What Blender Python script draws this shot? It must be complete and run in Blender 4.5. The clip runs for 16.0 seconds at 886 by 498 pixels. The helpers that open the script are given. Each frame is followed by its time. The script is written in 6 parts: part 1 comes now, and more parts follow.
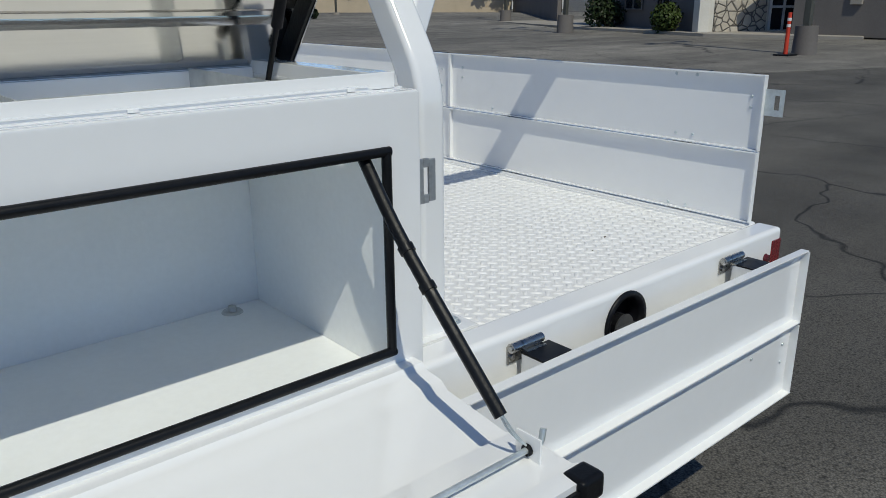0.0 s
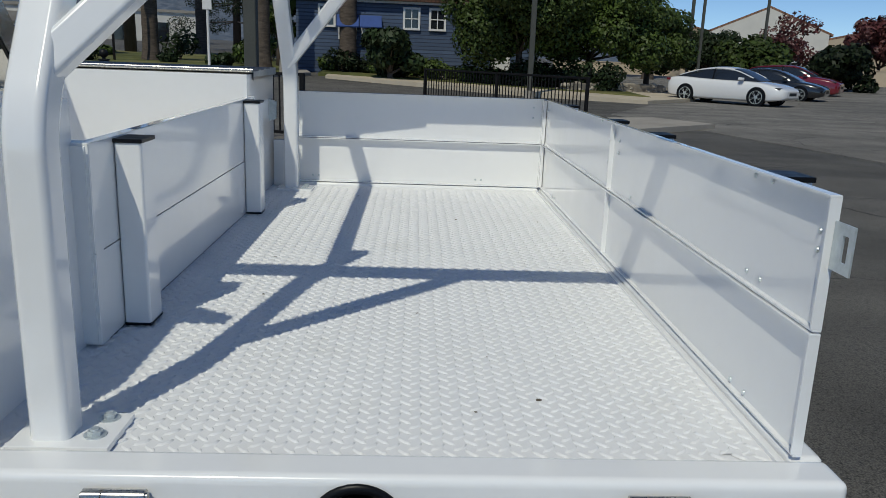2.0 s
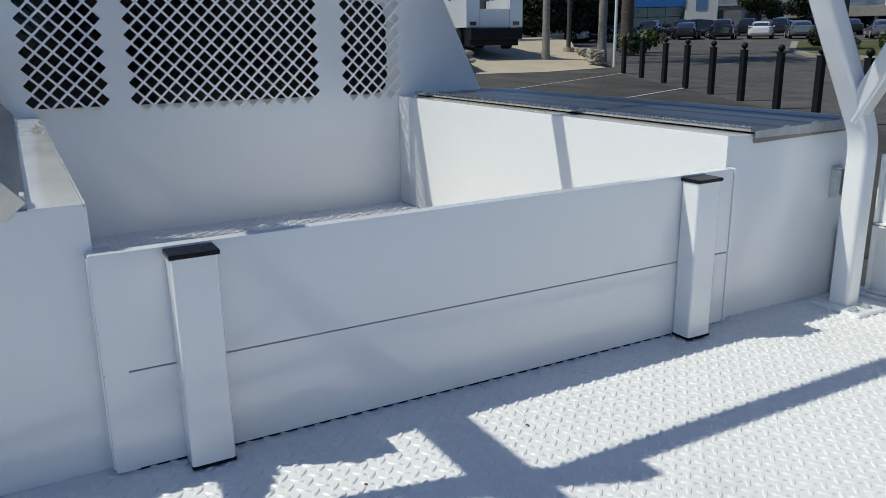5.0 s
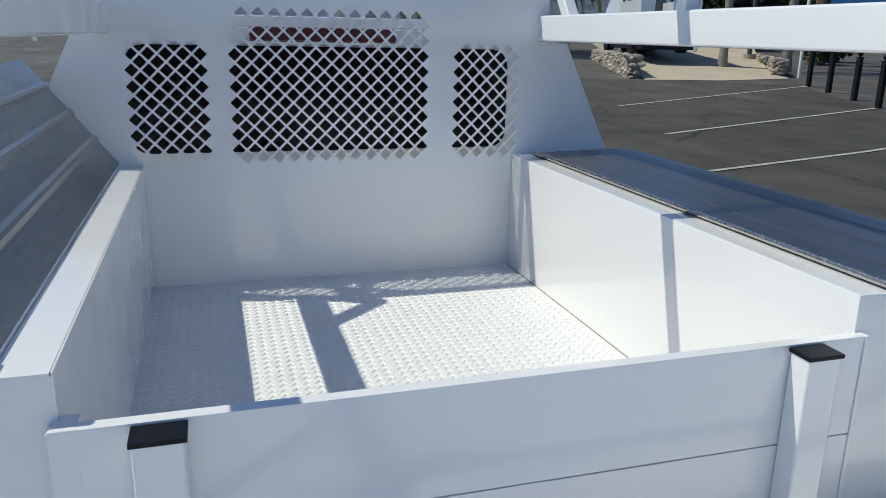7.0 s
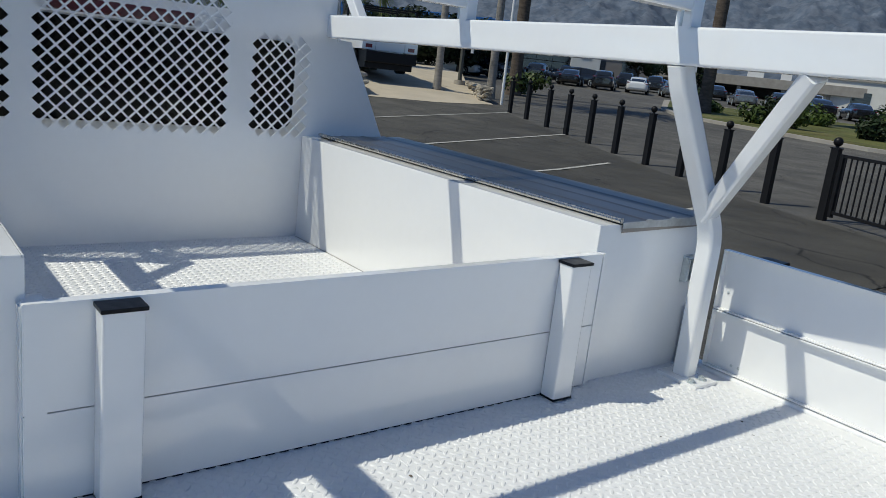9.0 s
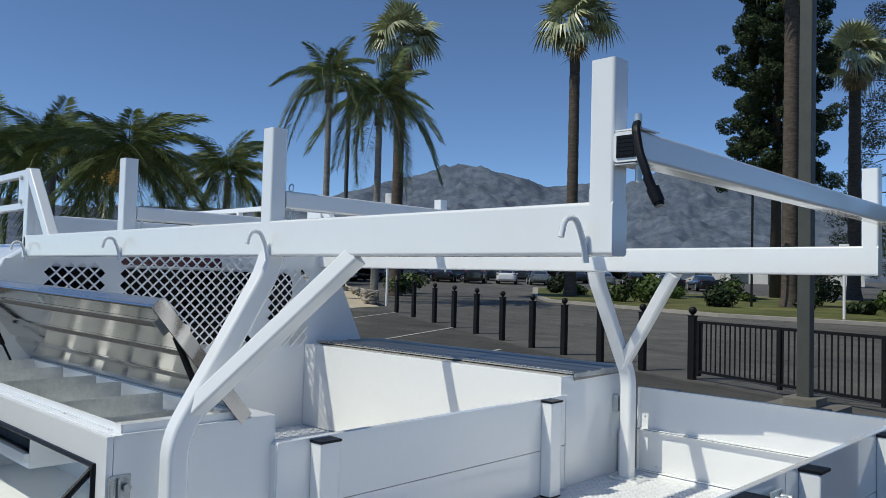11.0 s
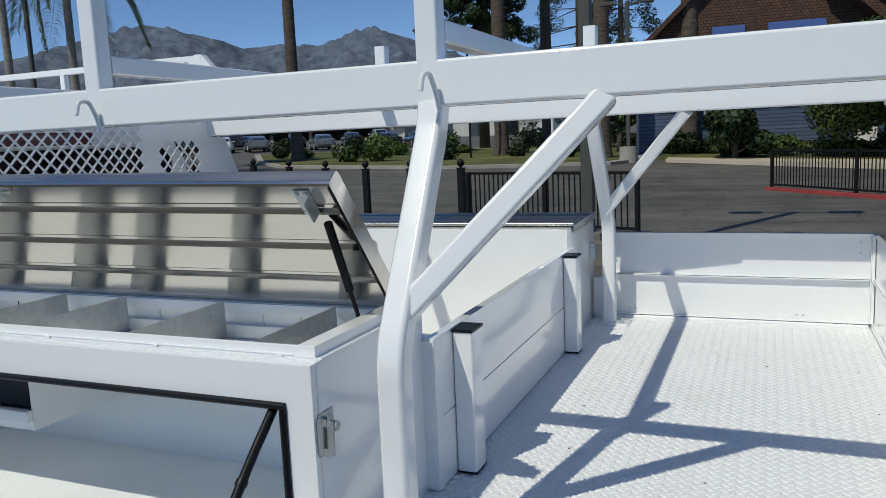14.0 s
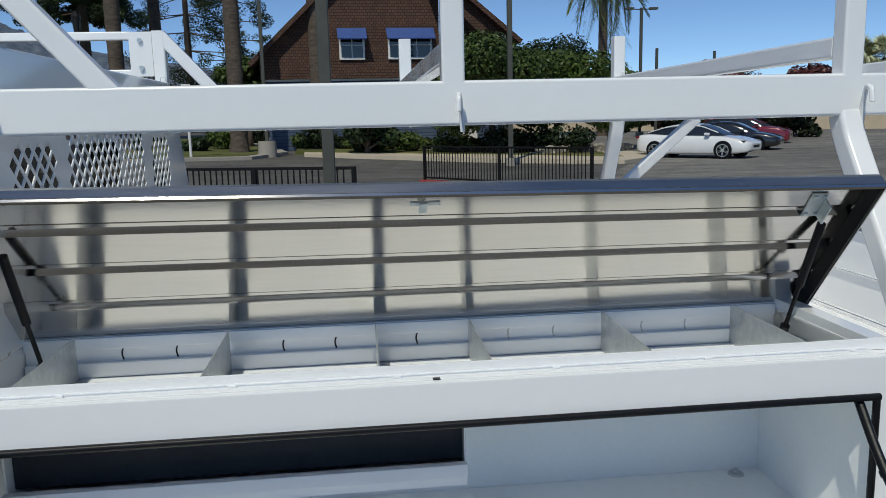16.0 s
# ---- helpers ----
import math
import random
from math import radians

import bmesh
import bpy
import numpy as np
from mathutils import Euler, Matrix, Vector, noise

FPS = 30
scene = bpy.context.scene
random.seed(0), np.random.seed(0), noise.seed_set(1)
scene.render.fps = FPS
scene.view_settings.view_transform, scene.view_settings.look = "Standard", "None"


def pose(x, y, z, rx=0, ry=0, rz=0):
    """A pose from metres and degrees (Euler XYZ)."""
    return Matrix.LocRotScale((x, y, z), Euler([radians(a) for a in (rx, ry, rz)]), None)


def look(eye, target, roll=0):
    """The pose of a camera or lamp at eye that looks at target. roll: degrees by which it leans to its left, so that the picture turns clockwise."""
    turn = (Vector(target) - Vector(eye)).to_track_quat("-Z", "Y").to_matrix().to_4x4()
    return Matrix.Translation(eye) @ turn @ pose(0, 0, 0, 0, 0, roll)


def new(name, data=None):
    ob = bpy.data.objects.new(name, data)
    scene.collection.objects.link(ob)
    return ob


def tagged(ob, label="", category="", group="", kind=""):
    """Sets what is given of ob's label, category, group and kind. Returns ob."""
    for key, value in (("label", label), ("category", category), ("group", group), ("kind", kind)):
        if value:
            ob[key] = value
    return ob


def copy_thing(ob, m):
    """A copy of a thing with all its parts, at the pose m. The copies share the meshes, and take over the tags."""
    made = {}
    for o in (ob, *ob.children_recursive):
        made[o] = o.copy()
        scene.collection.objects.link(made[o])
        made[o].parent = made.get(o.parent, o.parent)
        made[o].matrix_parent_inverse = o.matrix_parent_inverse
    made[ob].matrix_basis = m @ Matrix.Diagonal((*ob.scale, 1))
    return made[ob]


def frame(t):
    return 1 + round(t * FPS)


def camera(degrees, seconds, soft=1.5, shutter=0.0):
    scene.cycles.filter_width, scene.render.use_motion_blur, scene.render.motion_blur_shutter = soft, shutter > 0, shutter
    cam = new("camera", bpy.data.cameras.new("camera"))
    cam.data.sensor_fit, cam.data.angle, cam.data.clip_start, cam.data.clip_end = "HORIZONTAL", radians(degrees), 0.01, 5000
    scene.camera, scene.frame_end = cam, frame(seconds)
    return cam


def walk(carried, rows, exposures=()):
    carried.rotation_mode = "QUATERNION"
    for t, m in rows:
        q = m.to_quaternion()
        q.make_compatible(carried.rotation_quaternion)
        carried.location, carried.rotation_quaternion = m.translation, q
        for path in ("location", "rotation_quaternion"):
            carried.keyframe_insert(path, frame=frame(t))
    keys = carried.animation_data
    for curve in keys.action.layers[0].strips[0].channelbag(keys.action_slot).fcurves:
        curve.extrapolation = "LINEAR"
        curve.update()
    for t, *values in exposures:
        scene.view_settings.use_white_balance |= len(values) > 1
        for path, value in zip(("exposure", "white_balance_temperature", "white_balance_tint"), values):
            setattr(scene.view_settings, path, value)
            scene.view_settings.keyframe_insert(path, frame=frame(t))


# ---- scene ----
cam = camera(59.7, 16.0, 0.85)
PATH = [
    (0, (-0.323, -0.884, 1.572), (0.92, 0.556, 0.956), -0.4),
    (0.5, (0.123, -1.001, 1.537), (1.096, 0.652, 0.972), 1.1),
    (1, (0.509, -0.985, 1.512), (1.132, 0.846, 1.001), 1.9),
    (1.5, (0.82, -0.948, 1.536), (1.128, 0.968, 1.053), 2.3),
    (2, (1.005, -0.922, 1.545), (1.087, 1.017, 1.064), 2.1),
    (2.5, (1.016, -0.857, 1.545), (0.926, 1.075, 1.035), 2.2),
    (3, (1.121, -0.702, 1.525), (0.821, 1.2, 0.986), 2.1),
    (3.5, (1.362, -0.466, 1.534), (0.801, 1.369, 0.968), 1.7),
    (4, (1.52, -0.193, 1.569), (0.597, 1.478, 0.973), 1.5),
    (4.5, (1.657, 0.111, 1.63), (0.307, 1.468, 1.05), 0.0),
    (5, (1.713, 0.407, 1.691), (0.018, 1.334, 1.173), -0.8),
    (5.2, (1.674, 0.506, 1.721), (-0.083, 1.306, 1.201), -0.7),
    (7.3, (1.527, 0.728, 1.952), (-0.318, 1.286, 1.416), 1.2),
    (7.5, (1.527, 0.708, 1.959), (-0.3, 1.317, 1.42), 1.5),
    (8, (1.53, 0.651, 1.92), (-0.235, 1.421, 1.377), 3.0),
    (8.5, (1.621, 0.523, 1.818), (0.02, 1.589, 1.271), 6.4),
    (9, (1.806, 0.269, 1.836), (0.273, 1.471, 1.383), 6.6),
    (9.5, (1.888, -0.067, 1.885), (0.398, 1.251, 1.679), 4.2),
    (10, (2.009, -0.372, 1.889), (0.566, 1.012, 1.852), 2.8),
    (10.2, (2.093, -0.475, 1.874), (0.661, 0.921, 1.879), 2.2),
    (12.3, (2.429, -1.115, 1.852), (1.095, 0.371, 1.96), 1.2),
    (12.5, (2.354, -1.12, 1.844), (1.056, 0.399, 1.927), 1.0),
    (13, (2.011, -1.148, 1.827), (0.847, 0.478, 1.813), -0.2),
    (13.5, (1.603, -1.164, 1.807), (0.618, 0.573, 1.681), -1.6),
    (14, (1.152, -1.16, 1.841), (0.38, 0.664, 1.564), -2.5),
    (14.5, (0.734, -1.287, 1.874), (0.221, 0.614, 1.523), -2.6),
    (15, (0.289, -1.346, 1.889), (0.028, 0.609, 1.558), -2.0),
    (15.5, (-0.198, -1.371, 1.898), (-0.21, 0.602, 1.568), -1.8),
    (16, (-0.672, -1.364, 1.923), (-0.463, 0.598, 1.597), -1.4),
]
# the clip's camera brightens its picture as it rises, with a slightly warm white balance
EXPOSURES = [(t, s, 7600, 4.5) for t, s in ((0, 0.0), (1, -0.12), (2, -0.17), (4, -0.18), (4.5, -0.07), (5, 0.24), (7.5, 0.36), (8.5, 0.24), (10, 0.2), (12.5, 0.38), (13.5, 0.22), (14.5, 0.02), (15, 0.02), (15.5, 0.12), (16, 0.04))]
walk(cam, [(t, look(eye, target, roll)) for t, eye, target, roll in PATH], EXPOSURES)

# ---- light ----
SUN_EL, SUN_ROT = radians(53.9), radians(203.2)
world = bpy.data.worlds.new("sky")
scene.world = world
world.use_nodes = True
wn = world.node_tree.nodes
wn.clear()
sky = wn.new("ShaderNodeTexSky")
sky.sky_type, sky.sun_disc = "NISHITA", False
sky.sun_elevation, sky.sun_rotation = SUN_EL, SUN_ROT
sky.altitude, sky.air_density, sky.dust_density, sky.ozone_density = 600, 0.58, 0.08, 10.0
back = wn.new("ShaderNodeBackground")
back.inputs["Strength"].default_value = 0.127
wout = wn.new("ShaderNodeOutputWorld")
world.node_tree.links.new(sky.outputs[0], back.inputs[0])
world.node_tree.links.new(back.outputs[0], wout.inputs[0])
sun_data = bpy.data.lights.new("sun", "SUN")
sun_data.energy, sun_data.angle, sun_data.color = 2.46, radians(0.53), (0.97, 0.995, 1.0)
sun = new("sun", sun_data)
sun.matrix_world = look((-2.635, -6.14, 9.15), (0, 0, 0))

# ---- materials ----


def material(name, base, rough=0.5, metal=0.0, vary=0.12, scale=8.0, fine=90.0, bump=0.0, bump_scale=60.0, coat=0.0, spec=0.5, random_tint=0.0, stretch=(1, 1, 1), object_space=True, second=None, second_scale=1.5, second_low=0.5, second_high=0.62):
    """Principled paint with broad and fine variation, wear in a second colour and fine relief."""
    m = bpy.data.materials.new(name)
    m.use_nodes = True
    nt = m.node_tree
    n, l = nt.nodes, nt.links
    p = n["Principled BSDF"]
    p.inputs["Roughness"].default_value = rough
    p.inputs["Metallic"].default_value = metal
    p.inputs["Coat Weight"].default_value = coat
    p.inputs["Coat Roughness"].default_value = 0.06
    p.inputs["Specular IOR Level"].default_value = spec
    geo = n.new("ShaderNodeNewGeometry")
    mp = n.new("ShaderNodeMapping")
    mp.inputs["Scale"].default_value = stretch
    l.new(geo.outputs["Position"], mp.inputs["Vector"])
    vec = mp.outputs["Vector"]

    def noise_at(s, detail=4.0):
        t = n.new("ShaderNodeTexNoise")
        t.inputs["Scale"].default_value, t.inputs["Detail"].default_value = s, detail
        l.new(vec, t.inputs["Vector"])
        return t.outputs["Fac"]

    def ramp(sock, a, b, lo, hi):
        r = n.new("ShaderNodeMapRange")
        r.inputs["From Min"].default_value, r.inputs["From Max"].default_value = a, b
        r.inputs["To Min"].default_value, r.inputs["To Max"].default_value = lo, hi
        l.new(sock, r.inputs["Value"])
        return r.outputs["Result"]

    def times(a, b):
        k = n.new("ShaderNodeMath")
        k.operation = "MULTIPLY"
        l.new(a, k.inputs[0])
        l.new(b, k.inputs[1])
        return k.outputs[0]

    f = times(ramp(noise_at(scale), 0.25, 0.75, 1 - vary, 1 + vary), ramp(noise_at(fine, 2.0), 0.25, 0.75, 1 - vary * 0.6, 1 + vary * 0.6))
    if random_tint:
        info = n.new("ShaderNodeObjectInfo")
        f = times(f, ramp(info.outputs["Random"], 0, 1, 1 - random_tint, 1 + random_tint))
        f = times(f, ramp(geo.outputs["Random Per Island"], 0, 1, 1 - random_tint, 1 + random_tint))
    mix = n.new("ShaderNodeVectorMath")
    mix.operation = "SCALE"
    l.new(f, mix.inputs["Scale"])
    if second:
        mx = n.new("ShaderNodeMix")
        mx.data_type = "RGBA"
        mx.inputs[6].default_value, mx.inputs[7].default_value = (*base, 1), (*second, 1)
        l.new(ramp(noise_at(second_scale, 6.0), second_low, second_high, 0, 1), mx.inputs[0])
        l.new(mx.outputs[2], mix.inputs[0])
    else:
        mix.inputs[0].default_value = base
    l.new(mix.outputs[0], p.inputs["Base Color"])
    l.new(ramp(noise_at(scale * 2.3), 0.3, 0.7, max(0.02, rough - 0.06), min(1, rough + 0.06)), p.inputs["Roughness"])
    if bump:
        b = n.new("ShaderNodeBump")
        b.inputs["Strength"].default_value, b.inputs["Distance"].default_value = 1.0, bump
        l.new(noise_at(bump_scale, 5.0), b.inputs["Height"])
        l.new(b.outputs[0], p.inputs["Normal"])
    return m


PAINT = material("white_paint", (0.875, 0.88, 0.875), 0.2, vary=0.012, scale=2, fine=30, coat=0.8)
DECK = material("white_deck_paint", (0.80, 0.805, 0.81), 0.38, vary=0.02, scale=4, fine=60, bump=0.0001, bump_scale=80, coat=0.1, spec=0.4, second=(0.74, 0.74, 0.73), second_scale=5, second_low=0.6, second_high=0.8)
LINER = material("grey_white_lining", (0.88, 0.905, 0.91), 0.4, vary=0.03, scale=4, fine=80, bump=0.0003, bump_scale=120)
ALU = material("brushed_aluminium", (0.63, 0.605, 0.58), 0.125, 1.0, vary=0.05, scale=6, fine=140, stretch=(0.06, 1, 1), bump=0.00008, bump_scale=500)
ALU_EDGE = material("scuffed_aluminium", (0.58, 0.565, 0.55), 0.27, 1.0, vary=0.12, scale=9, fine=120, stretch=(0.1, 1, 1))
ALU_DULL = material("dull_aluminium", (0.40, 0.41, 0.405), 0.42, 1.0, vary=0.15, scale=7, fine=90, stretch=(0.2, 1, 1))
ALU_BRIGHT = material("bright_aluminium", (0.35, 0.32, 0.295), 0.37, 1.0, vary=0.06, scale=5, fine=120, stretch=(0.1, 1, 1))
ZINC = material("zinc_plate", (0.60, 0.65, 0.66), 0.38, 0.6, vary=0.15, scale=25, fine=120)
GALV = material("galvanised_sheet", (0.55, 0.57, 0.57), 0.42, 0.7, vary=0.14, scale=18, fine=90)
CHROME = material("stainless_steel", (0.46, 0.45, 0.43), 0.27, 1.0, vary=0.1, scale=30, fine=200)
RUBBER = material("black_rubber", (0.0055, 0.006, 0.0075), 0.42, spec=0.25, vary=0.25, scale=30, fine=200, bump=0.0004, bump_scale=200)
PLASTIC = material("black_plastic", (0.0055, 0.006, 0.008), 0.4, spec=0.22, vary=0.2, scale=20, fine=150)
BLACKMET = material("black_metal_paint", (0.010, 0.009, 0.009), 0.45, spec=0.22, vary=0.25, scale=6, fine=60)
DGREY = material("dark_grey_plastic", (0.055, 0.057, 0.06), 0.4, vary=0.2, scale=40, fine=200)
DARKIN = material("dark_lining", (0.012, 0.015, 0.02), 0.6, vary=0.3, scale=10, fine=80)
TINT = material("tinted_rear_glass", (0.002, 0.0022, 0.003), 0.05, vary=0.2, spec=0.2)
RED = material("red_reflector", (0.17, 0.008, 0.012), 0.25, vary=0.15, scale=60, fine=300, coat=0.6)
LENS = material("dark_red_lens", (0.095, 0.012, 0.016), 0.2, vary=0.15, scale=60, fine=300, coat=0.6)
WEATHERED = material("weathered_zinc", (0.42, 0.44, 0.45), 0.45, 0.6, vary=0.2, scale=30, fine=140)
DIRT = material("dirt_specks", (0.12, 0.10, 0.08), 0.9, vary=0.3)

# ---- mesh helpers ----


def part(name, bm, mat, parent=None, label="", smooth=False):
    """Link a bmesh as one mesh object under a thing or a part."""
    me = bpy.data.meshes.new(name)
    bmesh.ops.recalc_face_normals(bm, faces=bm.faces)
    bm.to_mesh(me)
    bm.free()
    me.materials.append(mat)
    if smooth:
        for f in me.polygons:
            f.use_smooth = True
    ob = new(name, me)
    if parent is not None:
        ob.parent = parent
    if label:
        ob["label"] = label
    return ob


def box(bm, x0, x1, y0, y1, z0, z1, bev=0.0, m=None, seg=2):
    """Add a box with rounded edges to bm."""
    r = bmesh.ops.create_cube(bm, size=1.0)
    vs = r["verts"]
    bmesh.ops.transform(bm, verts=vs, matrix=Matrix.Translation(((x0 + x1) / 2, (y0 + y1) / 2, (z0 + z1) / 2)) @ Matrix.Diagonal((abs(x1 - x0), abs(y1 - y0), abs(z1 - z0), 1)))
    if m is not None:
        bmesh.ops.transform(bm, verts=vs, matrix=m)
    if bev:
        es = list({e for v in vs for e in v.link_edges})
        bmesh.ops.bevel(bm, geom=es, offset=bev, segments=seg, profile=0.6, affect="EDGES")


def B(x0, x1, y0, y1, z0, z1, bev=0.0, m=None, seg=2):
    bm = bmesh.new()
    box(bm, x0, x1, y0, y1, z0, z1, bev, m, seg)
    return bm


def cyl(bm, a, b, r, r2=None, n=16):
    """Add a capped cylinder or cone from a to b."""
    a, b = Vector(a), Vector(b)
    q = (b - a).to_track_quat("Z", "Y").to_matrix().to_4x4()
    bmesh.ops.create_cone(bm, cap_ends=True, segments=n, radius1=r, radius2=r if r2 is None else r2, depth=(b - a).length, matrix=Matrix.Translation((a + b) / 2) @ q)


def C(a, b, r, r2=None, n=16):
    bm = bmesh.new()
    cyl(bm, a, b, r, r2, n)
    return bm


def outline(w, h, r, k=3):
    """A rounded rectangle of w by h, or a circle when r is half of both."""
    pts = []
    for cx, cy, a0 in ((w / 2 - r, h / 2 - r, 0), (-w / 2 + r, h / 2 - r, 90), (-w / 2 + r, -h / 2 + r, 180), (w / 2 - r, -h / 2 + r, 270)):
        for i in range(k + 1):
            a = radians(a0 + 90 * i / k)
            pts.append((cx + r * math.cos(a), cy + r * math.sin(a)))
    return pts


def sweep(bm, pts, prof, side=(1, 0, 0), cap=True):
    """Sweep a profile along a line of points; side: the way of the profile's first axis."""
    pts = [Vector(p) for p in pts]
    rings = []
    for i, p in enumerate(pts):
        d0 = (p - pts[i - 1]).normalized() if i else (pts[1] - p).normalized()
        d1 = (pts[i + 1] - p).normalized() if i < len(pts) - 1 else d0
        t = (d0 + d1).normalized()
        s = Vector(side)
        s = (s - s.dot(t) * t).normalized()
        u = t.cross(s).normalized()
        k = 1 / max(0.5, d0.dot(t))
        bend = (d1 - d0)
        row = []
        for x, y in prof:
            v = s * x + u * y
            if bend.length > 1e-4:
                bn = (bend - bend.dot(t) * t).normalized()
                v = v + bn * (v.dot(bn) * (k - 1))
            row.append(bm.verts.new(p + v))
        rings.append(row)
    n = len(prof)
    for a, b in zip(rings, rings[1:]):
        for j in range(n):
            bm.faces.new((a[j], a[(j + 1) % n], b[(j + 1) % n], b[j]))
    if cap:
        bm.faces.new(rings[0][::-1])
        bm.faces.new(rings[-1])


def S(pts, prof, side=(1, 0, 0)):
    bm = bmesh.new()
    sweep(bm, pts, prof, side)
    return bm


def rounded(pts, r, steps=5):
    """The line of points with its inner corners rounded."""
    pts = [Vector(p) for p in pts]
    out = [pts[0]]
    for a, b, c in zip(pts, pts[1:], pts[2:]):
        k = min(r, (a - b).length * 0.45, (c - b).length * 0.45)
        p0, p2 = b + (a - b).normalized() * k, b + (c - b).normalized() * k
        for i in range(steps + 1):
            t = i / steps
            out.append(p0 * (1 - t) ** 2 + b * 2 * t * (1 - t) + p2 * t * t)
    out.append(pts[-1])
    return out


def thing(name, x, y, z, label, category, group="", kind="", turn=0.0):
    """An empty at the base of a thing; its parts are built in its own axes."""
    ob = new(name)
    ob.matrix_basis = pose(x, y, z, 0, 0, turn)
    return tagged(ob, label, category, group, kind)


def auto(ob, angle=50):
    """Smooth shading in which broad flat faces stay flat and only the rounded edges turn."""
    me = ob.data
    faces = [(f.normal.copy(), f.area) for f in me.polygons]
    at_vert = [[] for _ in me.vertices]
    for f in me.polygons:
        f.use_smooth = True
        for v in f.vertices:
            at_vert[v].append(f.index)
    least = math.cos(radians(angle))
    normals = []
    for f in me.polygons:
        own = faces[f.index][0]
        for v in f.vertices:
            s = Vector()
            for g in at_vert[v]:
                if faces[g][0].dot(own) > least:
                    s += faces[g][0] * faces[g][1] ** 2
            normals.append(s.normalized() if s.length > 1e-14 else own)
    me.normals_split_custom_set([tuple(q) for q in normals])
    return ob


def cut(ob, cutter):
    """Take the solid cutter out of a mesh, for good."""
    tool = new("cutter", bpy.data.meshes.new("cutter"))
    cutter.to_mesh(tool.data)
    cutter.free()
    mod = ob.modifiers.new("cut", "BOOLEAN")
    mod.operation, mod.object, mod.solver = "DIFFERENCE", tool, "EXACT"
    bpy.context.view_layer.update()
    done = bpy.data.meshes.new_from_object(ob.evaluated_get(bpy.context.evaluated_depsgraph_get()))
    ob.modifiers.clear()
    ob.data = done
    bpy.data.objects.remove(tool)
    return ob


# ---- ground ----
GZ = 0.15


def ground_z(x, y):
    """The lot is level round the truck and climbs gently towards the hills."""
    return GZ + 0.026 * max(0.0, -0.8 * x + 0.6 * y - 14) * (1.0 if math.hypot(x, y) < 200 else 200 / math.hypot(x, y))


# ---- the truck ----
Z0 = 1.0                       # top of the edge rails
ZD = 0.988                     # tread plate, a little below the rails
TG_X = 1.557                   # inner face of the tailgate
TOP = 1.387                    # top of the gates
FAR = 2.42                     # inner face of the far gate
BOX_X = 0.392                  # rear end of the tool boxes
BULK = -1.44                   # bulkhead
truck = thing("utility_truck", 0, 0, 0, "new white service truck with dropside bed and ladder rack", "truck")

# deck: steel frame, tread plate and its raised lenses
deck = part("deck", B(BULK, TG_X, 0.07, FAR, 0.94, ZD, 0.0), DECK, truck, "white painted diamond tread plate")


def crease(x):
    """A shallow fold of the plate that runs across the bed before the tailgate."""
    return 0.0022 * max(0.0, 1 - abs(x - 1.484) / 0.034)


bm = bmesh.new()
rows = [[bm.verts.new((x, y, ZD + 0.0004 + crease(x))) for x in (1.449, 1.466, 1.484, 1.501, 1.519)] for y in (0.10, FAR - 0.002)]
for i in range(4):
    bm.faces.new((rows[0][i], rows[0][i + 1], rows[1][i + 1], rows[1][i]))
part("plate_fold", bm, DECK, deck, "", True)
auto(part("edge_angle", B(1.543, 1.556, 0.072, FAR - 0.002, ZD - 0.002, ZD + 0.006, 0.002), PAINT, deck))


def lenses(areas, pitch=0.033, length=0.032, width=0.011, height=0.003):
    """Raised lens-shaped bars of tread plate, turned to and fro."""
    shape, tris = [], []
    n = 6
    ring = [(math.cos(2 * math.pi * i / n), math.sin(2 * math.pi * i / n)) for i in range(n)]
    shape += [(length / 2 * c * (1.0 if abs(c) > 0.9 else 0.95), width / 2 * s, -0.0006) for c, s in ring]
    shape += [(length * 0.34 * c, width * 0.27 * s, height) for c, s in ring]
    for i in range(n):
        j = (i + 1) % n
        tris += [(i, j, n + j, n + i)]
    tris.append(tuple(range(n, 2 * n)))
    shape = np.array(shape)
    verts, faces = [], []
    for x0, x1, y0, y1 in areas:
        for i in range(int((x1 - x0) / pitch * 2)):
            for j in range(int((y1 - y0) / pitch * 2)):
                if (i + j) % 2 == 1 or i % 2 != j % 2:
                    continue
                a = math.pi / 4 if i % 2 else 3 * math.pi / 4
                r = np.array([[math.cos(a), math.sin(a), 0], [-math.sin(a), math.cos(a), 0], [0, 0, 1]])
                k = len(verts) * len(shape)
                x = x0 + (i + 0.5) * pitch / 2
                verts.append(shape @ r + (x, y0 + (j + 0.5) * pitch / 2, ZD + crease(x)))
                faces += [tuple(k + q for q in f) for f in tris]
    me = bpy.data.meshes.new("tread_pattern")
    me.from_pydata(np.concatenate(verts).tolist(), [], faces)
    me.materials.append(DECK)
    for f in me.polygons:
        f.use_smooth = len(f.vertices) == 4
    ob = new("tread_pattern", me)
    ob.parent = deck
    return tagged(ob, "raised lens pattern of the tread plate", "", "", "stuff")


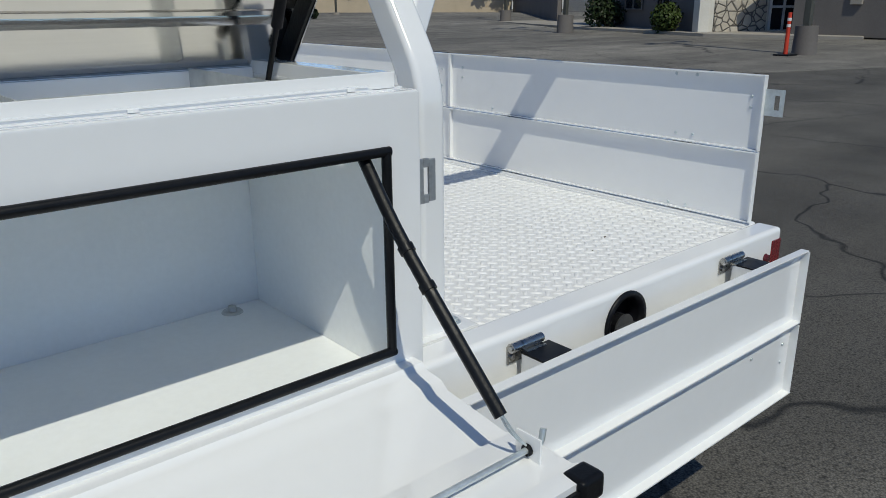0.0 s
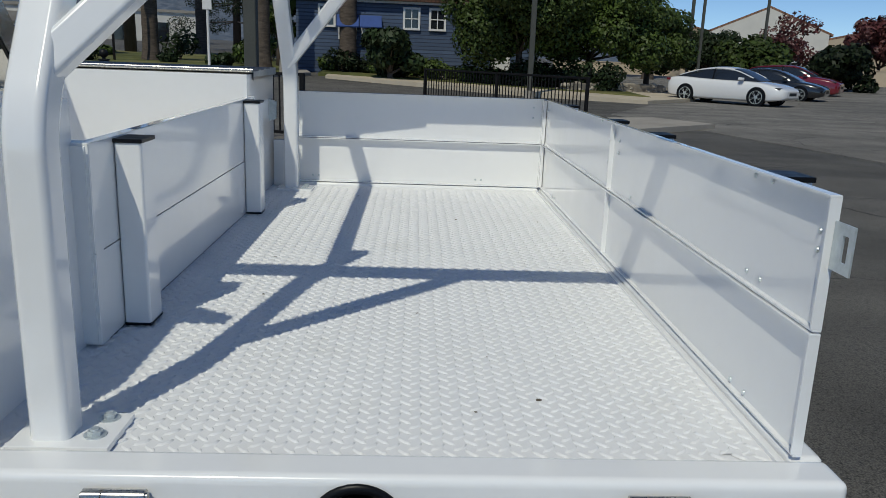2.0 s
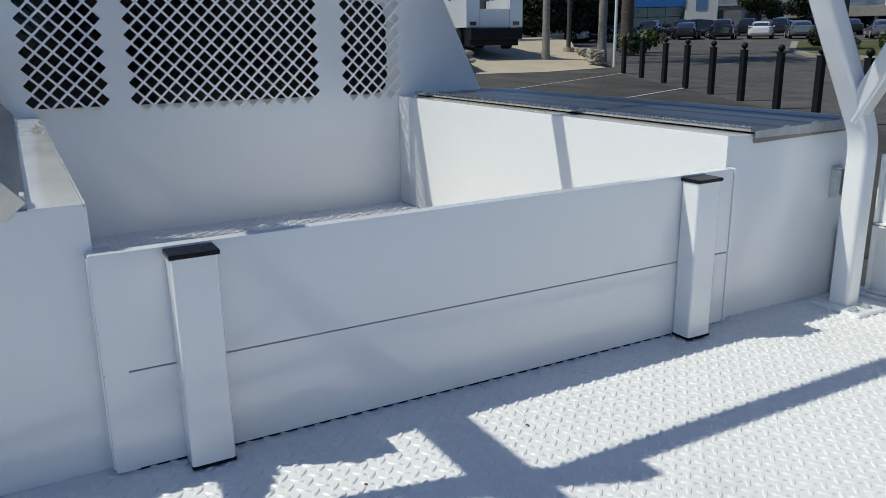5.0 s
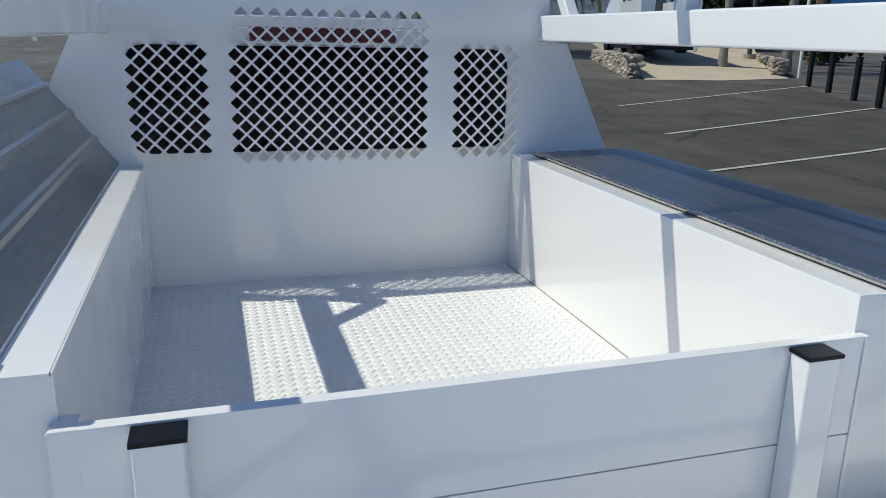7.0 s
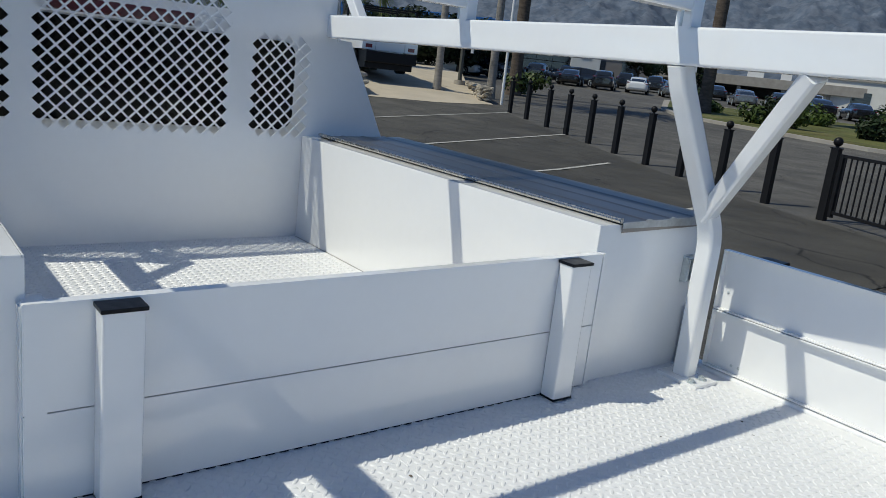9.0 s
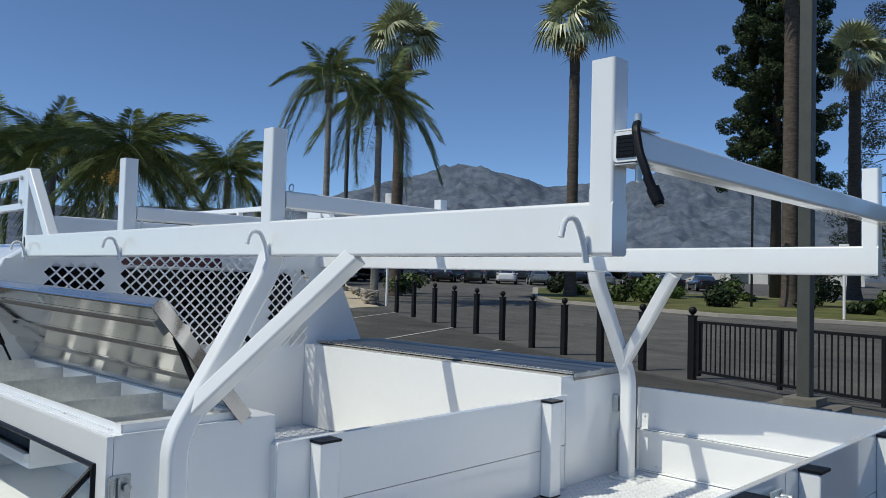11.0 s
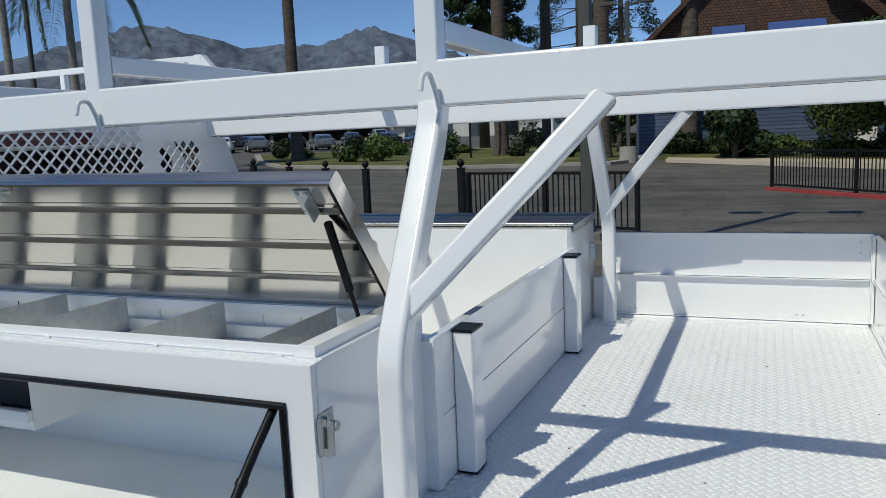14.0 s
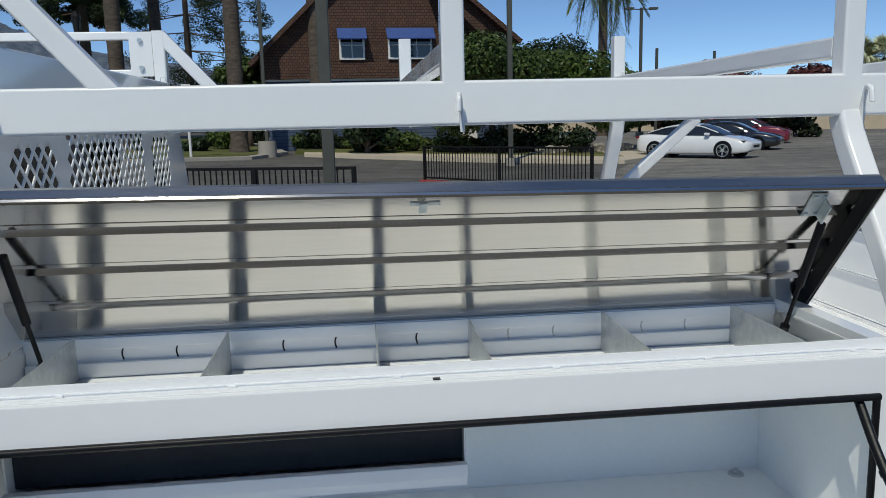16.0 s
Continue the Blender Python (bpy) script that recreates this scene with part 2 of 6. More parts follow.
lenses([(0.40, 1.542, 0.085, 1.193), (0.40, 1.542, 1.203, FAR - 0.03), (BULK + 0.01, 0.40, 0.50, 1.193), (BULK + 0.01, 0.40, 1.203, 1.905)])
bm = bmesh.new()
seam = random.Random(3)
x = BULK + 0.01
while x < TG_X - 0.05:
    w = seam.uniform(0.02, 0.06)
    sweep(bm, [(x, 1.197 + seam.uniform(-0.002, 0.002), ZD), (x + w * 0.2, 1.197, ZD + 0.0006), (x + w * 0.8, 1.198, ZD + 0.0006), (x + w, 1.197, ZD)], outline(0.005, 0.003, 0.0014, 2), (0, 1, 0))
    x += w + seam.uniform(0.004, 0.03)
part("floor_joint", B(BULK + 0.012, 0.390, 1.9113, 1.9135, ZD - 0.001, ZD + 0.0010), DIRT, deck, "dark open joint beside the far box")
tagged(part("weld_seam", bm, DECK, deck), "broken bead of tack welds", "", "", "stuff")
rng = random.Random(5)
bm = bmesh.new()
for _ in range(16):
    x, y, r = rng.uniform(0.6, 1.5), rng.uniform(0.2, 2.3), rng.uniform(0.0015, 0.004)
    bmesh.ops.create_icosphere(bm, subdivisions=1, radius=r, matrix=Matrix.Translation((x, y, ZD + 0.001)) @ Matrix.Diagonal((1.6, 1, 0.5, 1)))
for dx, dy, r in ((0, 0, 0.004), (0.021, -0.005, 0.003)):
    bmesh.ops.create_icosphere(bm, subdivisions=1, radius=r, matrix=Matrix.Translation((1.226 + dx, 0.277 + dy, ZD + 0.001)) @ Matrix.Diagonal((1.8, 0.8, 0.6, 1)))
tagged(part("grit", bm, DIRT, deck, "a few specks of grit"), kind="stuff")

# edge rails of the bed, with the fuel filler, hinges and markers
rail_near = auto(part("side_rail", B(BOX_X + 0.002, 1.612, 0.0, 0.0695, 0.80, Z0 + 0.001, 0.014, seg=4), PAINT, truck))
auto(part("rear_rail", B(TG_X + 0.001, 1.612, 0.070, FAR + 0.05, 0.80, Z0 + 0.001, 0.012, seg=3), PAINT, truck))
auto(part("side_rail", B(BOX_X + 0.002, 1.556, FAR + 0.001, FAR + 0.055, 0.80, Z0 + 0.0005, 0.012, seg=3), PAINT, truck))
part("frame_beam", B(-4.2, 1.5, 0.75, 0.87, 0.55, 0.80, 0.01), BLACKMET, truck)
part("frame_beam", B(-4.2, 1.5, 1.55, 1.67, 0.55, 0.80, 0.01), BLACKMET, truck)

filler = bmesh.new()
FX, FZ = 0.942, 0.925
cut(rail_near, C((FX, -0.05, FZ), (FX, 0.040, FZ), 0.060, n=32))
prof = [(0.068, 0.0), (0.068, -0.006), (0.056, -0.006), (0.050, 0.004), (0.048, 0.03), (0.0, 0.032)]
rings = []
for r, d in prof:
    rings.append([filler.verts.new((FX + r * math.cos(2 * math.pi * i / 32), d, FZ + r * math.sin(2 * math.pi * i / 32))) for i in range(32)] if r else [filler.verts.new((FX, d, FZ))])
for a, b in zip(rings, rings[1:]):
    for i in range(32):
        j = (i + 1) % 32
        filler.faces.new((a[i], a[j], b[j], b[i]) if len(b) > 1 else (a[i], a[j], b[0]))
fuel = part("fuel_filler", filler, PLASTIC, truck, "round black plastic fuel filler cup", True)
fuel.location = (0, -0.001, 0)
bm = C((FX - 0.004, -0.001, FZ - 0.012), (FX - 0.004, 0.028, FZ - 0.012), 0.028)
part("fuel_cap", bm, RUBBER, fuel)
auto(part("cap_grip", B(FX - 0.036, FX + 0.026, -0.012, 0.0, FZ - 0.020, FZ - 0.004, 0.004), DGREY, fuel, "grey grip of the fuel cap"))
auto(part("cap_ring", C((FX - 0.004, -0.004, FZ - 0.012), (FX - 0.004, 0.0, FZ - 0.012), 0.030, 0.030, n=24), DGREY, fuel))
part("marker_light", C((1.536, 0.001, 0.932), (1.536, -0.010, 0.932), 0.012, 0.009), LENS, truck, "small round dark red marker lamp")
part("reflector", B(1.562, 1.606, -0.003, 0.002, 0.905, 0.972, 0.001), RED, truck, "red square reflector")


def hinge(x0, x1):
    bm = bmesh.new()
    cyl(bm, (x0, -0.012, 0.977), (x0 + 0.024, -0.012, 0.977), 0.0092, n=16)
    cyl(bm, (x0 + 0.0255, -0.012, 0.977), (x1, -0.012, 0.977), 0.0092, n=16)
    cyl(bm, (x0 - 0.003, -0.012, 0.977), (x1 + 0.003, -0.012, 0.977), 0.0055, n=10)
    box(bm, x0, x1, -0.0035, 0.001, 0.942, 0.976, 0.001)
    box(bm, x0 + 0.026, x1 - 0.004, -0.030, -0.012, 0.966, 0.970, 0.001)
    cyl(bm, (x0 + 0.012, -0.0035, 0.955), (x0 + 0.012, -0.008, 0.955), 0.006, n=8)
    auto(part("hinge", bm, CHROME, truck, "stainless steel strap hinge"))


hinge(0.588, 0.668)
hinge(1.305, 1.387)


def gate(name, length, height, m, label, ribs=(), posts=(), depth=0.022, bolts=()):
    """A dropside gate of two boards. Local: x along it, y from the inner face outwards, z up from its foot."""
    g = part(name, bmesh.new(), PAINT, truck, label)
    g.data.materials[0] = PAINT
    mid = height * 0.495

    def add(nm, bm, mat, lab=""):
        bmesh.ops.transform(bm, matrix=m, verts=bm.verts)
        return auto(part(nm, bm, mat, g, lab))

    for z0, z1 in ((0.0, mid - 0.001), (mid + 0.001, height)):
        bm = bmesh.new()
        box(bm, 0.002, length - 0.002, depth, depth + 0.004, z0 + 0.002, z1 - 0.002)
        box(bm, 0, length, 0, depth + 0.003, z1 - 0.0045, z1, 0.0015)
        box(bm, 0, length, 0.004, depth + 0.003, z0, z0 + 0.004, 0.0012)
        for x in (0.0, length - 0.004):
            box(bm, x, x + 0.004, 0.001, depth + 0.003, z0 + 0.004, z1 - 0.004, 0.001)
        for r in ribs:
            box(bm, r - 0.002, r + 0.002, 0.001, depth, z0 + 0.004, z1 - 0.004, 0.0006)
        add("board", bm, PAINT)
    for x0, x1 in posts:
        bm = bmesh.new()
        sweep(bm, [((x0 + x1) / 2, depth + 0.033, 0.004), ((x0 + x1) / 2, depth + 0.033, height - 0.012)], outline(x1 - x0, 0.058, 0.006, 2))
        add("post", bm, PAINT)
        add("post_cap", B(x0 - 0.003, x1 + 0.003, depth + 0.003, depth + 0.064, height - 0.012, height - 0.003, 0.002), PLASTIC, "black plastic end cap")
        add("post_cap", B(x0, x1, depth + 0.005, depth + 0.061, 0.0, 0.004), PLASTIC)
    for x, z in bolts:
        bm = bmesh.new()
        cyl(bm, (x, depth - 0.0003, z), (x, depth - 0.003, z), 0.0048, 0.0036, n=10)
        add("bolt", bm, ZINC)
    return g


# tailgate in two leaves, upright
L1, L2 = 1.254 - 0.067, FAR + 0.026 - 1.256
turn_tail = Matrix(((0, 1, 0, TG_X), (1, 0, 0, 0), (0, 0, 1, 0), (0, 0, 0, 1)))
tb = [(0.247, 0.211), (0.195, 0.211), (0.253, 0.012), (0.197, 0.012), (0.260, 0.371), (0.197, 0.371), (0.037, 0.327), (0.037, 0.300), (1.129, 0.335), (1.129, 0.302), (0.975, 0.206)]
tail = gate("tailgate", L1, TOP - Z0 - 0.004, Matrix.Translation((0, 0.067, Z0 + 0.004)) @ turn_tail, "white two-board tailgate leaf, closed upright", posts=((0.19, 0.26), (0.86, 0.93)), bolts=tb, depth=0.014)
gate("tailgate", L2, TOP - Z0 - 0.004, Matrix.Translation((0, 1.256, Z0 + 0.004)) @ turn_tail, "white two-board tailgate leaf, closed upright", posts=((0.09, 0.16), (0.81, 0.88)), depth=0.014, bolts=[(0.05, 0.326), (0.05, 0.267), (0.158, 0.373), (1.13, 0.335), (1.13, 0.305), (0.85, 0.012), (0.905, 0.012)])
# far side gate, upright
turn_far = Matrix(((1, 0, 0, 0), (0, 1, 0, FAR), (0, 0, 1, 0), (0, 0, 0, 1)))
LF = TG_X - 0.0005 - 0.478
fargate = gate("side_gate", LF, TOP - Z0 - 0.004, Matrix.Translation((0.478, 0, Z0 + 0.004)) @ turn_far, "white two-board dropside gate, closed upright", posts=((0.10, 0.17), (0.75, 0.82)), bolts=[(x, z) for x in (0.09, 0.115, 0.80, 0.825) for z in (0.025,)] + [(LF - 0.04, 0.345), (LF - 0.04, 0.30), (0.03, 0.25)])
auto(part("corner_strip", B(1.5568, 1.569, FAR - 0.003, FAR + 0.021, Z0 + 0.006, TOP - 0.006, 0.002), PAINT, fargate))
# near side gate, swung down: foot at the top
LN = 1.567 - 0.408
turn_near = Matrix(((1, 0, 0, 0), (0, 1, 0, -0.1), (0, 0, -1, 0.968), (0, 0, 0, 1)))
gate("side_gate", LN, 0.397, Matrix.Translation((0.408, 0, 0)) @ turn_near, "white two-board dropside gate, hanging open", posts=((0.20, 0.275), (0.925, 1.0)), bolts=[(LN - 0.04, 0.25), (LN - 0.04, 0.30), (LN - 0.2, 0.24), (0.25, 0.37)])
# divider gate between the boxes
divider = part("divider_gate", bmesh.new(), PAINT, truck, "white divider gate between the tool boxes")
Y0, Y1, ZT, ZS = 0.474, 1.93, 1.385, 1.175
for z0, z1 in ((ZD + 0.0046, ZS - 0.0012), (ZS + 0.0012, ZT)):
    bm = bmesh.new()
    box(bm, 0.398, 0.424, Y0 + 0.003, Y1 - 0.010, z0, z1, 0.002)
    auto(part("board", bm, PAINT, divider))
bm = B(0.372, 0.4245, Y0, Y0 + 0.0418, ZD + 0.004, ZT + 0.0005)
bmesh.ops.bevel(bm, geom=[e for e in bm.edges if all(v.co.y < Y0 + 0.001 for v in e.verts)], offset=0.006, segments=4, affect="EDGES")
auto(part("end_channel", bm, PAINT, divider))
auto(part("end_channel", B(0.394, 0.4275, Y1 - 0.0098, Y1, ZD + 0.004, ZT + 0.001, 0.002), PAINT, divider))
for y0, y1 in ((0.592, 0.667), (1.747, 1.819)):
    auto(part("post", S([(0.4515, (y0 + y1) / 2, ZD + 0.010), (0.4515, (y0 + y1) / 2, 1.373)], outline(0.053, y1 - y0, 0.006, 2)), PAINT, divider))
    auto(part("post_cap", B(0.4245, 0.481, y0 - 0.003, y1 + 0.003, 1.373, 1.3815, 0.002), PLASTIC, divider, "black plastic end cap"))
    part("post_cap", B(0.4255, 0.4775, y0 + 0.0005, y1 - 0.0005, ZD + 0.0035, ZD + 0.0098), PLASTIC, divider, "black plastic end cap")

# thin black strip that draws the shadow line under the boards
part("foot_strip", B(0.4005, 0.4215, Y0 + 0.035, Y1 - 0.035, ZD + 0.0005, ZD + 0.0042), RUBBER, divider, "black strip standing in for the shadow under the boards")

# the divider's top sinks a little towards the near box
for ob in divider.children:
    for v in ob.data.vertices:
        v.co.z += 0.0075 * (v.co.y - Y1) * (v.co.z - ZD) / (ZT - ZD)

# hardware of the tailgate
bm = bmesh.new()
y0, y1, z0, z1 = 0.018, 0.0665, 1.287, 1.353
for bx in ((y0, 0.029, z0, z1), (0.029, 0.043, z0, z0 + 0.015), (0.029, 0.043, z1 - 0.015, z1), (0.043, y1, z0, z1)):
    box(bm, 1.5685, 1.5715, *bx)
part("latch_plate", bm, ZINC, tail, "zinc latch plate with a slot")


def eye_latch(y, z):
    bm = bmesh.new()
    box(bm, 1.584, 1.592, y - 0.035, y + 0.035, z - 0.03, z + 0.03, 0.003)
    for dy in (-0.018, 0.018):
        cyl(bm, (1.592, y + dy, z + 0.012), (1.622, y + dy, z + 0.012), 0.009, n=12)
    cyl(bm, (1.607, y - 0.03, z - 0.012), (1.607, y + 0.03, z - 0.012), 0.008, n=12)
    box(bm, 1.60, 1.618, y - 0.008, y + 0.008, z - 0.05, z + 0.02, 0.004)
    auto(part("latch", bm, ZINC, tail, "zinc over-centre latch"))


eye_latch(1.16, 1.33)
eye_latch(2.30, 1.30)

# corner post beside the far leg
auto(part("stake_post", B(0.412, 0.470, FAR - 0.055, FAR - 0.005, ZD + 0.002, 1.185, 0.006), PAINT, truck))

# tool boxes


def tool_box(name, y0, y1, label):
    return part(name, bmesh.new(), PAINT, truck, label)


nbox = tool_box("tool_box", 0, 0.49, "white side tool box with its door and lid open")
FX0, OX0, OX1, OZ0, OZ1 = BULK + 0.002, -1.375, 0.333, 1.048, 1.372
Y_IN = 0.488
TZ = 1.448


def nb(nm, *a, mat=PAINT, lab="", bev=0.004):
    return auto(part(nm, B(*a, bev), mat, nbox, lab))


frame_ob = part("front_frame", B(FX0, BOX_X, -0.006, 0.012, 0.945, TZ, 0.004), PAINT, nbox)
auto(cut(frame_ob, B(OX0, OX1, -0.05, 0.05, OZ0, OZ1)), 40)
nb("front_frame", FX0, BOX_X - 0.004, -0.001, 0.012, 0.62, 0.798)
auto(part("side_rail", B(FX0, BOX_X + 0.0015, -0.001, 0.0115, 0.80, 0.9445, 0.004), PAINT, nbox))
nb("end_wall", BOX_X - 0.004, BOX_X, 0.0125, Y_IN, 0.62, TZ - 0.0005, bev=0.002)
nb("end_wall", FX0, FX0 + 0.004, 0.0125, Y_IN, 0.62, TZ - 0.0005, bev=0.001)
nb("back_wall", FX0 + 0.005, BOX_X - 0.0045, Y_IN - 0.004, Y_IN, 0.94, TZ + 0.004, bev=0.002)
nb("inner_back", FX0 + 0.006, BOX_X - 0.006, Y_IN - 0.012, Y_IN - 0.005, 0.99, 1.365, mat=LINER, bev=0.001)
nb("inner_end", 0.352, 0.356, 0.013, Y_IN - 0.013, 0.99, 1.365, mat=LINER, bev=0.0)
nb("box_floor", FX0 + 0.005, 0.3515, 0.0125, Y_IN - 0.013, 0.985, 0.992, mat=LINER, bev=0.0)
nb("bottom_plate", FX0, BOX_X, 0.0, 0.75, 0.60, 0.62, bev=0.004)
# seal round the opening
bm = bmesh.new()
seal_prof = outline(0.014, 0.014, 0.006, 3)
zc0, zc1 = OZ0 + 0.006, OZ1 - 0.006
for a, b, s in (((OX0, -0.009, zc1), (OX1, -0.009, zc1), (0, 0, 1)), ((OX0, -0.009, zc0), (OX1, -0.009, zc0), (0, 0, 1)), ((OX1 - 0.006, -0.009, zc0), (OX1 - 0.006, -0.009, zc1), (1, 0, 0)), ((OX0 + 0.006, -0.009, zc0), (OX0 + 0.006, -0.009, zc1), (1, 0, 0))):
    sweep(bm, [a, b], seal_prof, s)
auto(part("door_seal", bm, RUBBER, nbox, "black rubber door seal"))
# top: strips beside the tray opening and the upstanding lip
nb("top_strip", FX0, BOX_X, 0.0125, 0.034, TZ - 0.006, TZ, bev=0.001)
nb("top_strip", FX0, BOX_X - 0.0005, 0.405, Y_IN - 0.0045, TZ - 0.004, TZ + 0.004, bev=0.001)
nb("top_strip", 0.337, BOX_X, 0.0345, 0.4045, TZ - 0.004, TZ + 0.002, bev=0.001)
nb("lip", FX0 + 0.06, 0.378, 0.0345, 0.039, TZ - 0.005, TZ + 0.024, bev=0.0015)
nb("lip", 0.338, 0.3778, 0.0393, 0.4045, TZ - 0.003, TZ + 0.024, bev=0.002)
bm = bmesh.new()
for i in range(6):
    x = 0.30 - i * 0.305
    box(bm, x - 0.007, x + 0.007, 0.0312, 0.0342, TZ + 0.0005, TZ + 0.0055, 0.0012)
box(bm, FX0 + 0.06, 0.33, 0.0325, 0.0344, TZ + 0.0045, TZ + 0.007)
auto(part("lip_seam", bm, PAINT, nbox))
part("tag", B(-0.550, -0.536, 0.010, 0.022, TZ + 0.0002, TZ + 0.0012), PLASTIC, nbox, "small dark sticker")
# tray with sloping dividers
nb("tray_floor", FX0 + 0.006, 0.3365, 0.0395, 0.4045, 1.366, 1.370, mat=LINER, bev=0.0)
nb("tray_wall", FX0 + 0.006, 0.3365, 0.4005, 0.4045, 1.3705, TZ + 0.014, mat=PAINT, bev=0.0)
nb("tray_ledge", FX0 + 0.006, 0.3365, 0.390, 0.4003, 1.434, TZ + 0.013, mat=PAINT, bev=0.003)
nb("tray_step", FX0 + 0.006, 0.3365, 0.385, 0.4, 1.3705, 1.405, mat=PAINT, bev=0.004)
for x in (-1.318, -0.981, -0.648, -0.430, -0.108, 0.217):
    bm = bmesh.new()
    f = bm.faces.new([bm.verts.new((x - 0.001, y, z)) for y, z in ((0.040, 1.3705), (0.3845, 1.3705), (0.3845, 1.466), (0.040, 1.464))])
    g = bmesh.ops.extrude_face_region(bm, geom=[f])
    bmesh.ops.translate(bm, verts=[v for v in g["geom"] if isinstance(v, bmesh.types.BMVert)], vec=(0.002, 0, 0))
    div = part("tray_divider", bm, GALV, nbox, "galvanised tray divider")
    part("foot_flange", B(x + 0.001, x + 0.030, 0.06, 0.384, 1.3702, 1.3716), GALV, div)
for i, x in enumerate((-1.40, -1.22, -1.10, -0.86, -0.74, -0.55, -0.33, -0.22, 0.0, 0.11, 0.29)):
    part("slot", S([(x, 0.4000, 1.406), (x - 0.003, 0.3995, 1.416), (x - 0.003, 0.3995, 1.424), (x, 0.4000, 1.433)], outline(0.0036, 0.002, 0.0008, 1)), RUBBER if i < 6 else GALV, nbox)
# bin that hangs in the box
BX0, BX1, BY0, BZ0, BZ1 = -1.370, -0.478, 0.105, 1.188, 1.3655
hbin = part("hanging_bin", B(BX0 + 0.004, BX1 - 0.004, BY0, 0.470, BZ0, BZ0 + 0.004), PAINT, nbox, "white hanging bin with a dark sheet behind its front")
for nm, b in (("side", (BX1 - 0.004, BX1, BY0, 0.470, BZ0, BZ1)), ("side", (BX0, BX0 + 0.004, BY0, 0.470, BZ0, BZ1)), ("back", (BX0 + 0.004, BX1 - 0.004, 0.466, 0.470, BZ0 + 0.004, BZ1)), ("front", (BX0 + 0.004, BX1 - 0.004, BY0, BY0 + 0.004, BZ0 + 0.004, BZ0 + 0.050))):
    part(nm, B(*b), PAINT, hbin)
auto(part("grip_rail", B(BX0 - 0.002, BX1 + 0.001, BY0 - 0.018, BY0 - 0.001, BZ0 + 0.024, BZ0 + 0.052, 0.003), PAINT, hbin))
# near-black upright sheet across the bin, 3 cm behind its front
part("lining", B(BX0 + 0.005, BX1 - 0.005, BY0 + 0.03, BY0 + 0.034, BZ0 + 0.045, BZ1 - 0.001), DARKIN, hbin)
part("red_tag", B(-0.579, -0.545, BY0 + 0.0265, BY0 + 0.0295, 1.317, 1.3265), RED, nbox, "small red label")
bm = bmesh.new()
cyl(bm, (0.279, 0.445, 0.992), (0.279, 0.445, 0.996), 0.021, 0.018, n=24)
cyl(bm, (0.279, 0.445, 0.996), (0.279, 0.445, 1.005), 0.010, 0.008, n=10)
auto(part("drain_plug", bm, GALV, nbox, "steel drain plug"))


def staple(y, z, parent):
    """Slotted catch on the end wall of a box."""
    bm = bmesh.new()
    x = parent
    box(bm, x, x + 0.003, y - 0.022, y + 0.022, z - 0.045, z + 0.045, 0.001)
    box(bm, x + 0.003, x + 0.028, y - 0.022, y - 0.018, z - 0.035, z + 0.035, 0.001)
    box(bm, x + 0.003, x + 0.028, y + 0.004, y + 0.008, z - 0.035, z + 0.035, 0.001)
    box(bm, x + 0.003, x + 0.020, y - 0.018, y + 0.004, z + 0.035, z + 0.039, 0.001)
    box(bm, x + 0.003, x + 0.020, y - 0.018, y + 0.004, z - 0.039, z - 0.035, 0.001)
    cyl(bm, (x + 0.003, y + 0.015, z + 0.012), (x + 0.024, y + 0.015, z + 0.012), 0.011, n=14)
    return bm


bm = bmesh.new()
for a in ((0.3925, 0.4035, 1.274, 1.344), (0.4035, 0.414, 1.274, 1.288), (0.4035, 0.414, 1.330, 1.344), (0.414, 0.427, 1.276, 1.342)):
    box(bm, a[0], a[1], 0.0005, 0.0055, a[2], a[3], 0.0015)
box(bm, BOX_X, BOX_X + 0.003, 0.0052, 0.058, 1.268, 1.350, 0.001)
box(bm, BOX_X + 0.003, BOX_X + 0.014, 0.022, 0.028, 1.275, 1.343, 0.002)
cyl(bm, (BOX_X + 0.003, 0.043, 1.318), (BOX_X + 0.020, 0.043, 1.318), 0.010, n=14)
auto(part("latch_plate", bm, WEATHERED, nbox, "slotted grey latch plate on the box end"))

# open door, folded down
door = part("box_door", bmesh.new(), PAINT, nbox)
prof_top = [(0.0, 1.030), (-0.030, 1.030), (-0.040, 1.020), (-0.075, 1.016), (-0.090, 1.004), (-0.215, 0.988), (-0.228, 0.994), (-0.262, 0.995), (-0.275, 1.000), (-0.335, 0.997), (-0.345, 1.003), (-0.372, 1.001), (-0.372, 0.970), (0.0, 0.985)]
bm = bmesh.new()
face = bm.faces.new([bm.verts.new((OX0 - 0.035, y, z)) for y, z in prof_top])
r = bmesh.ops.extrude_face_region(bm, geom=[face])
bmesh.ops.translate(bm, verts=[v for v in r["geom"] if isinstance(v, bmesh.types.BMVert)], vec=(0.37 - OX0 + 0.035, 0, 0))
bm.to_mesh(door.data)
bm.free()
auto(door, 40)
door["label"] = "white pressed steel drop-down door"


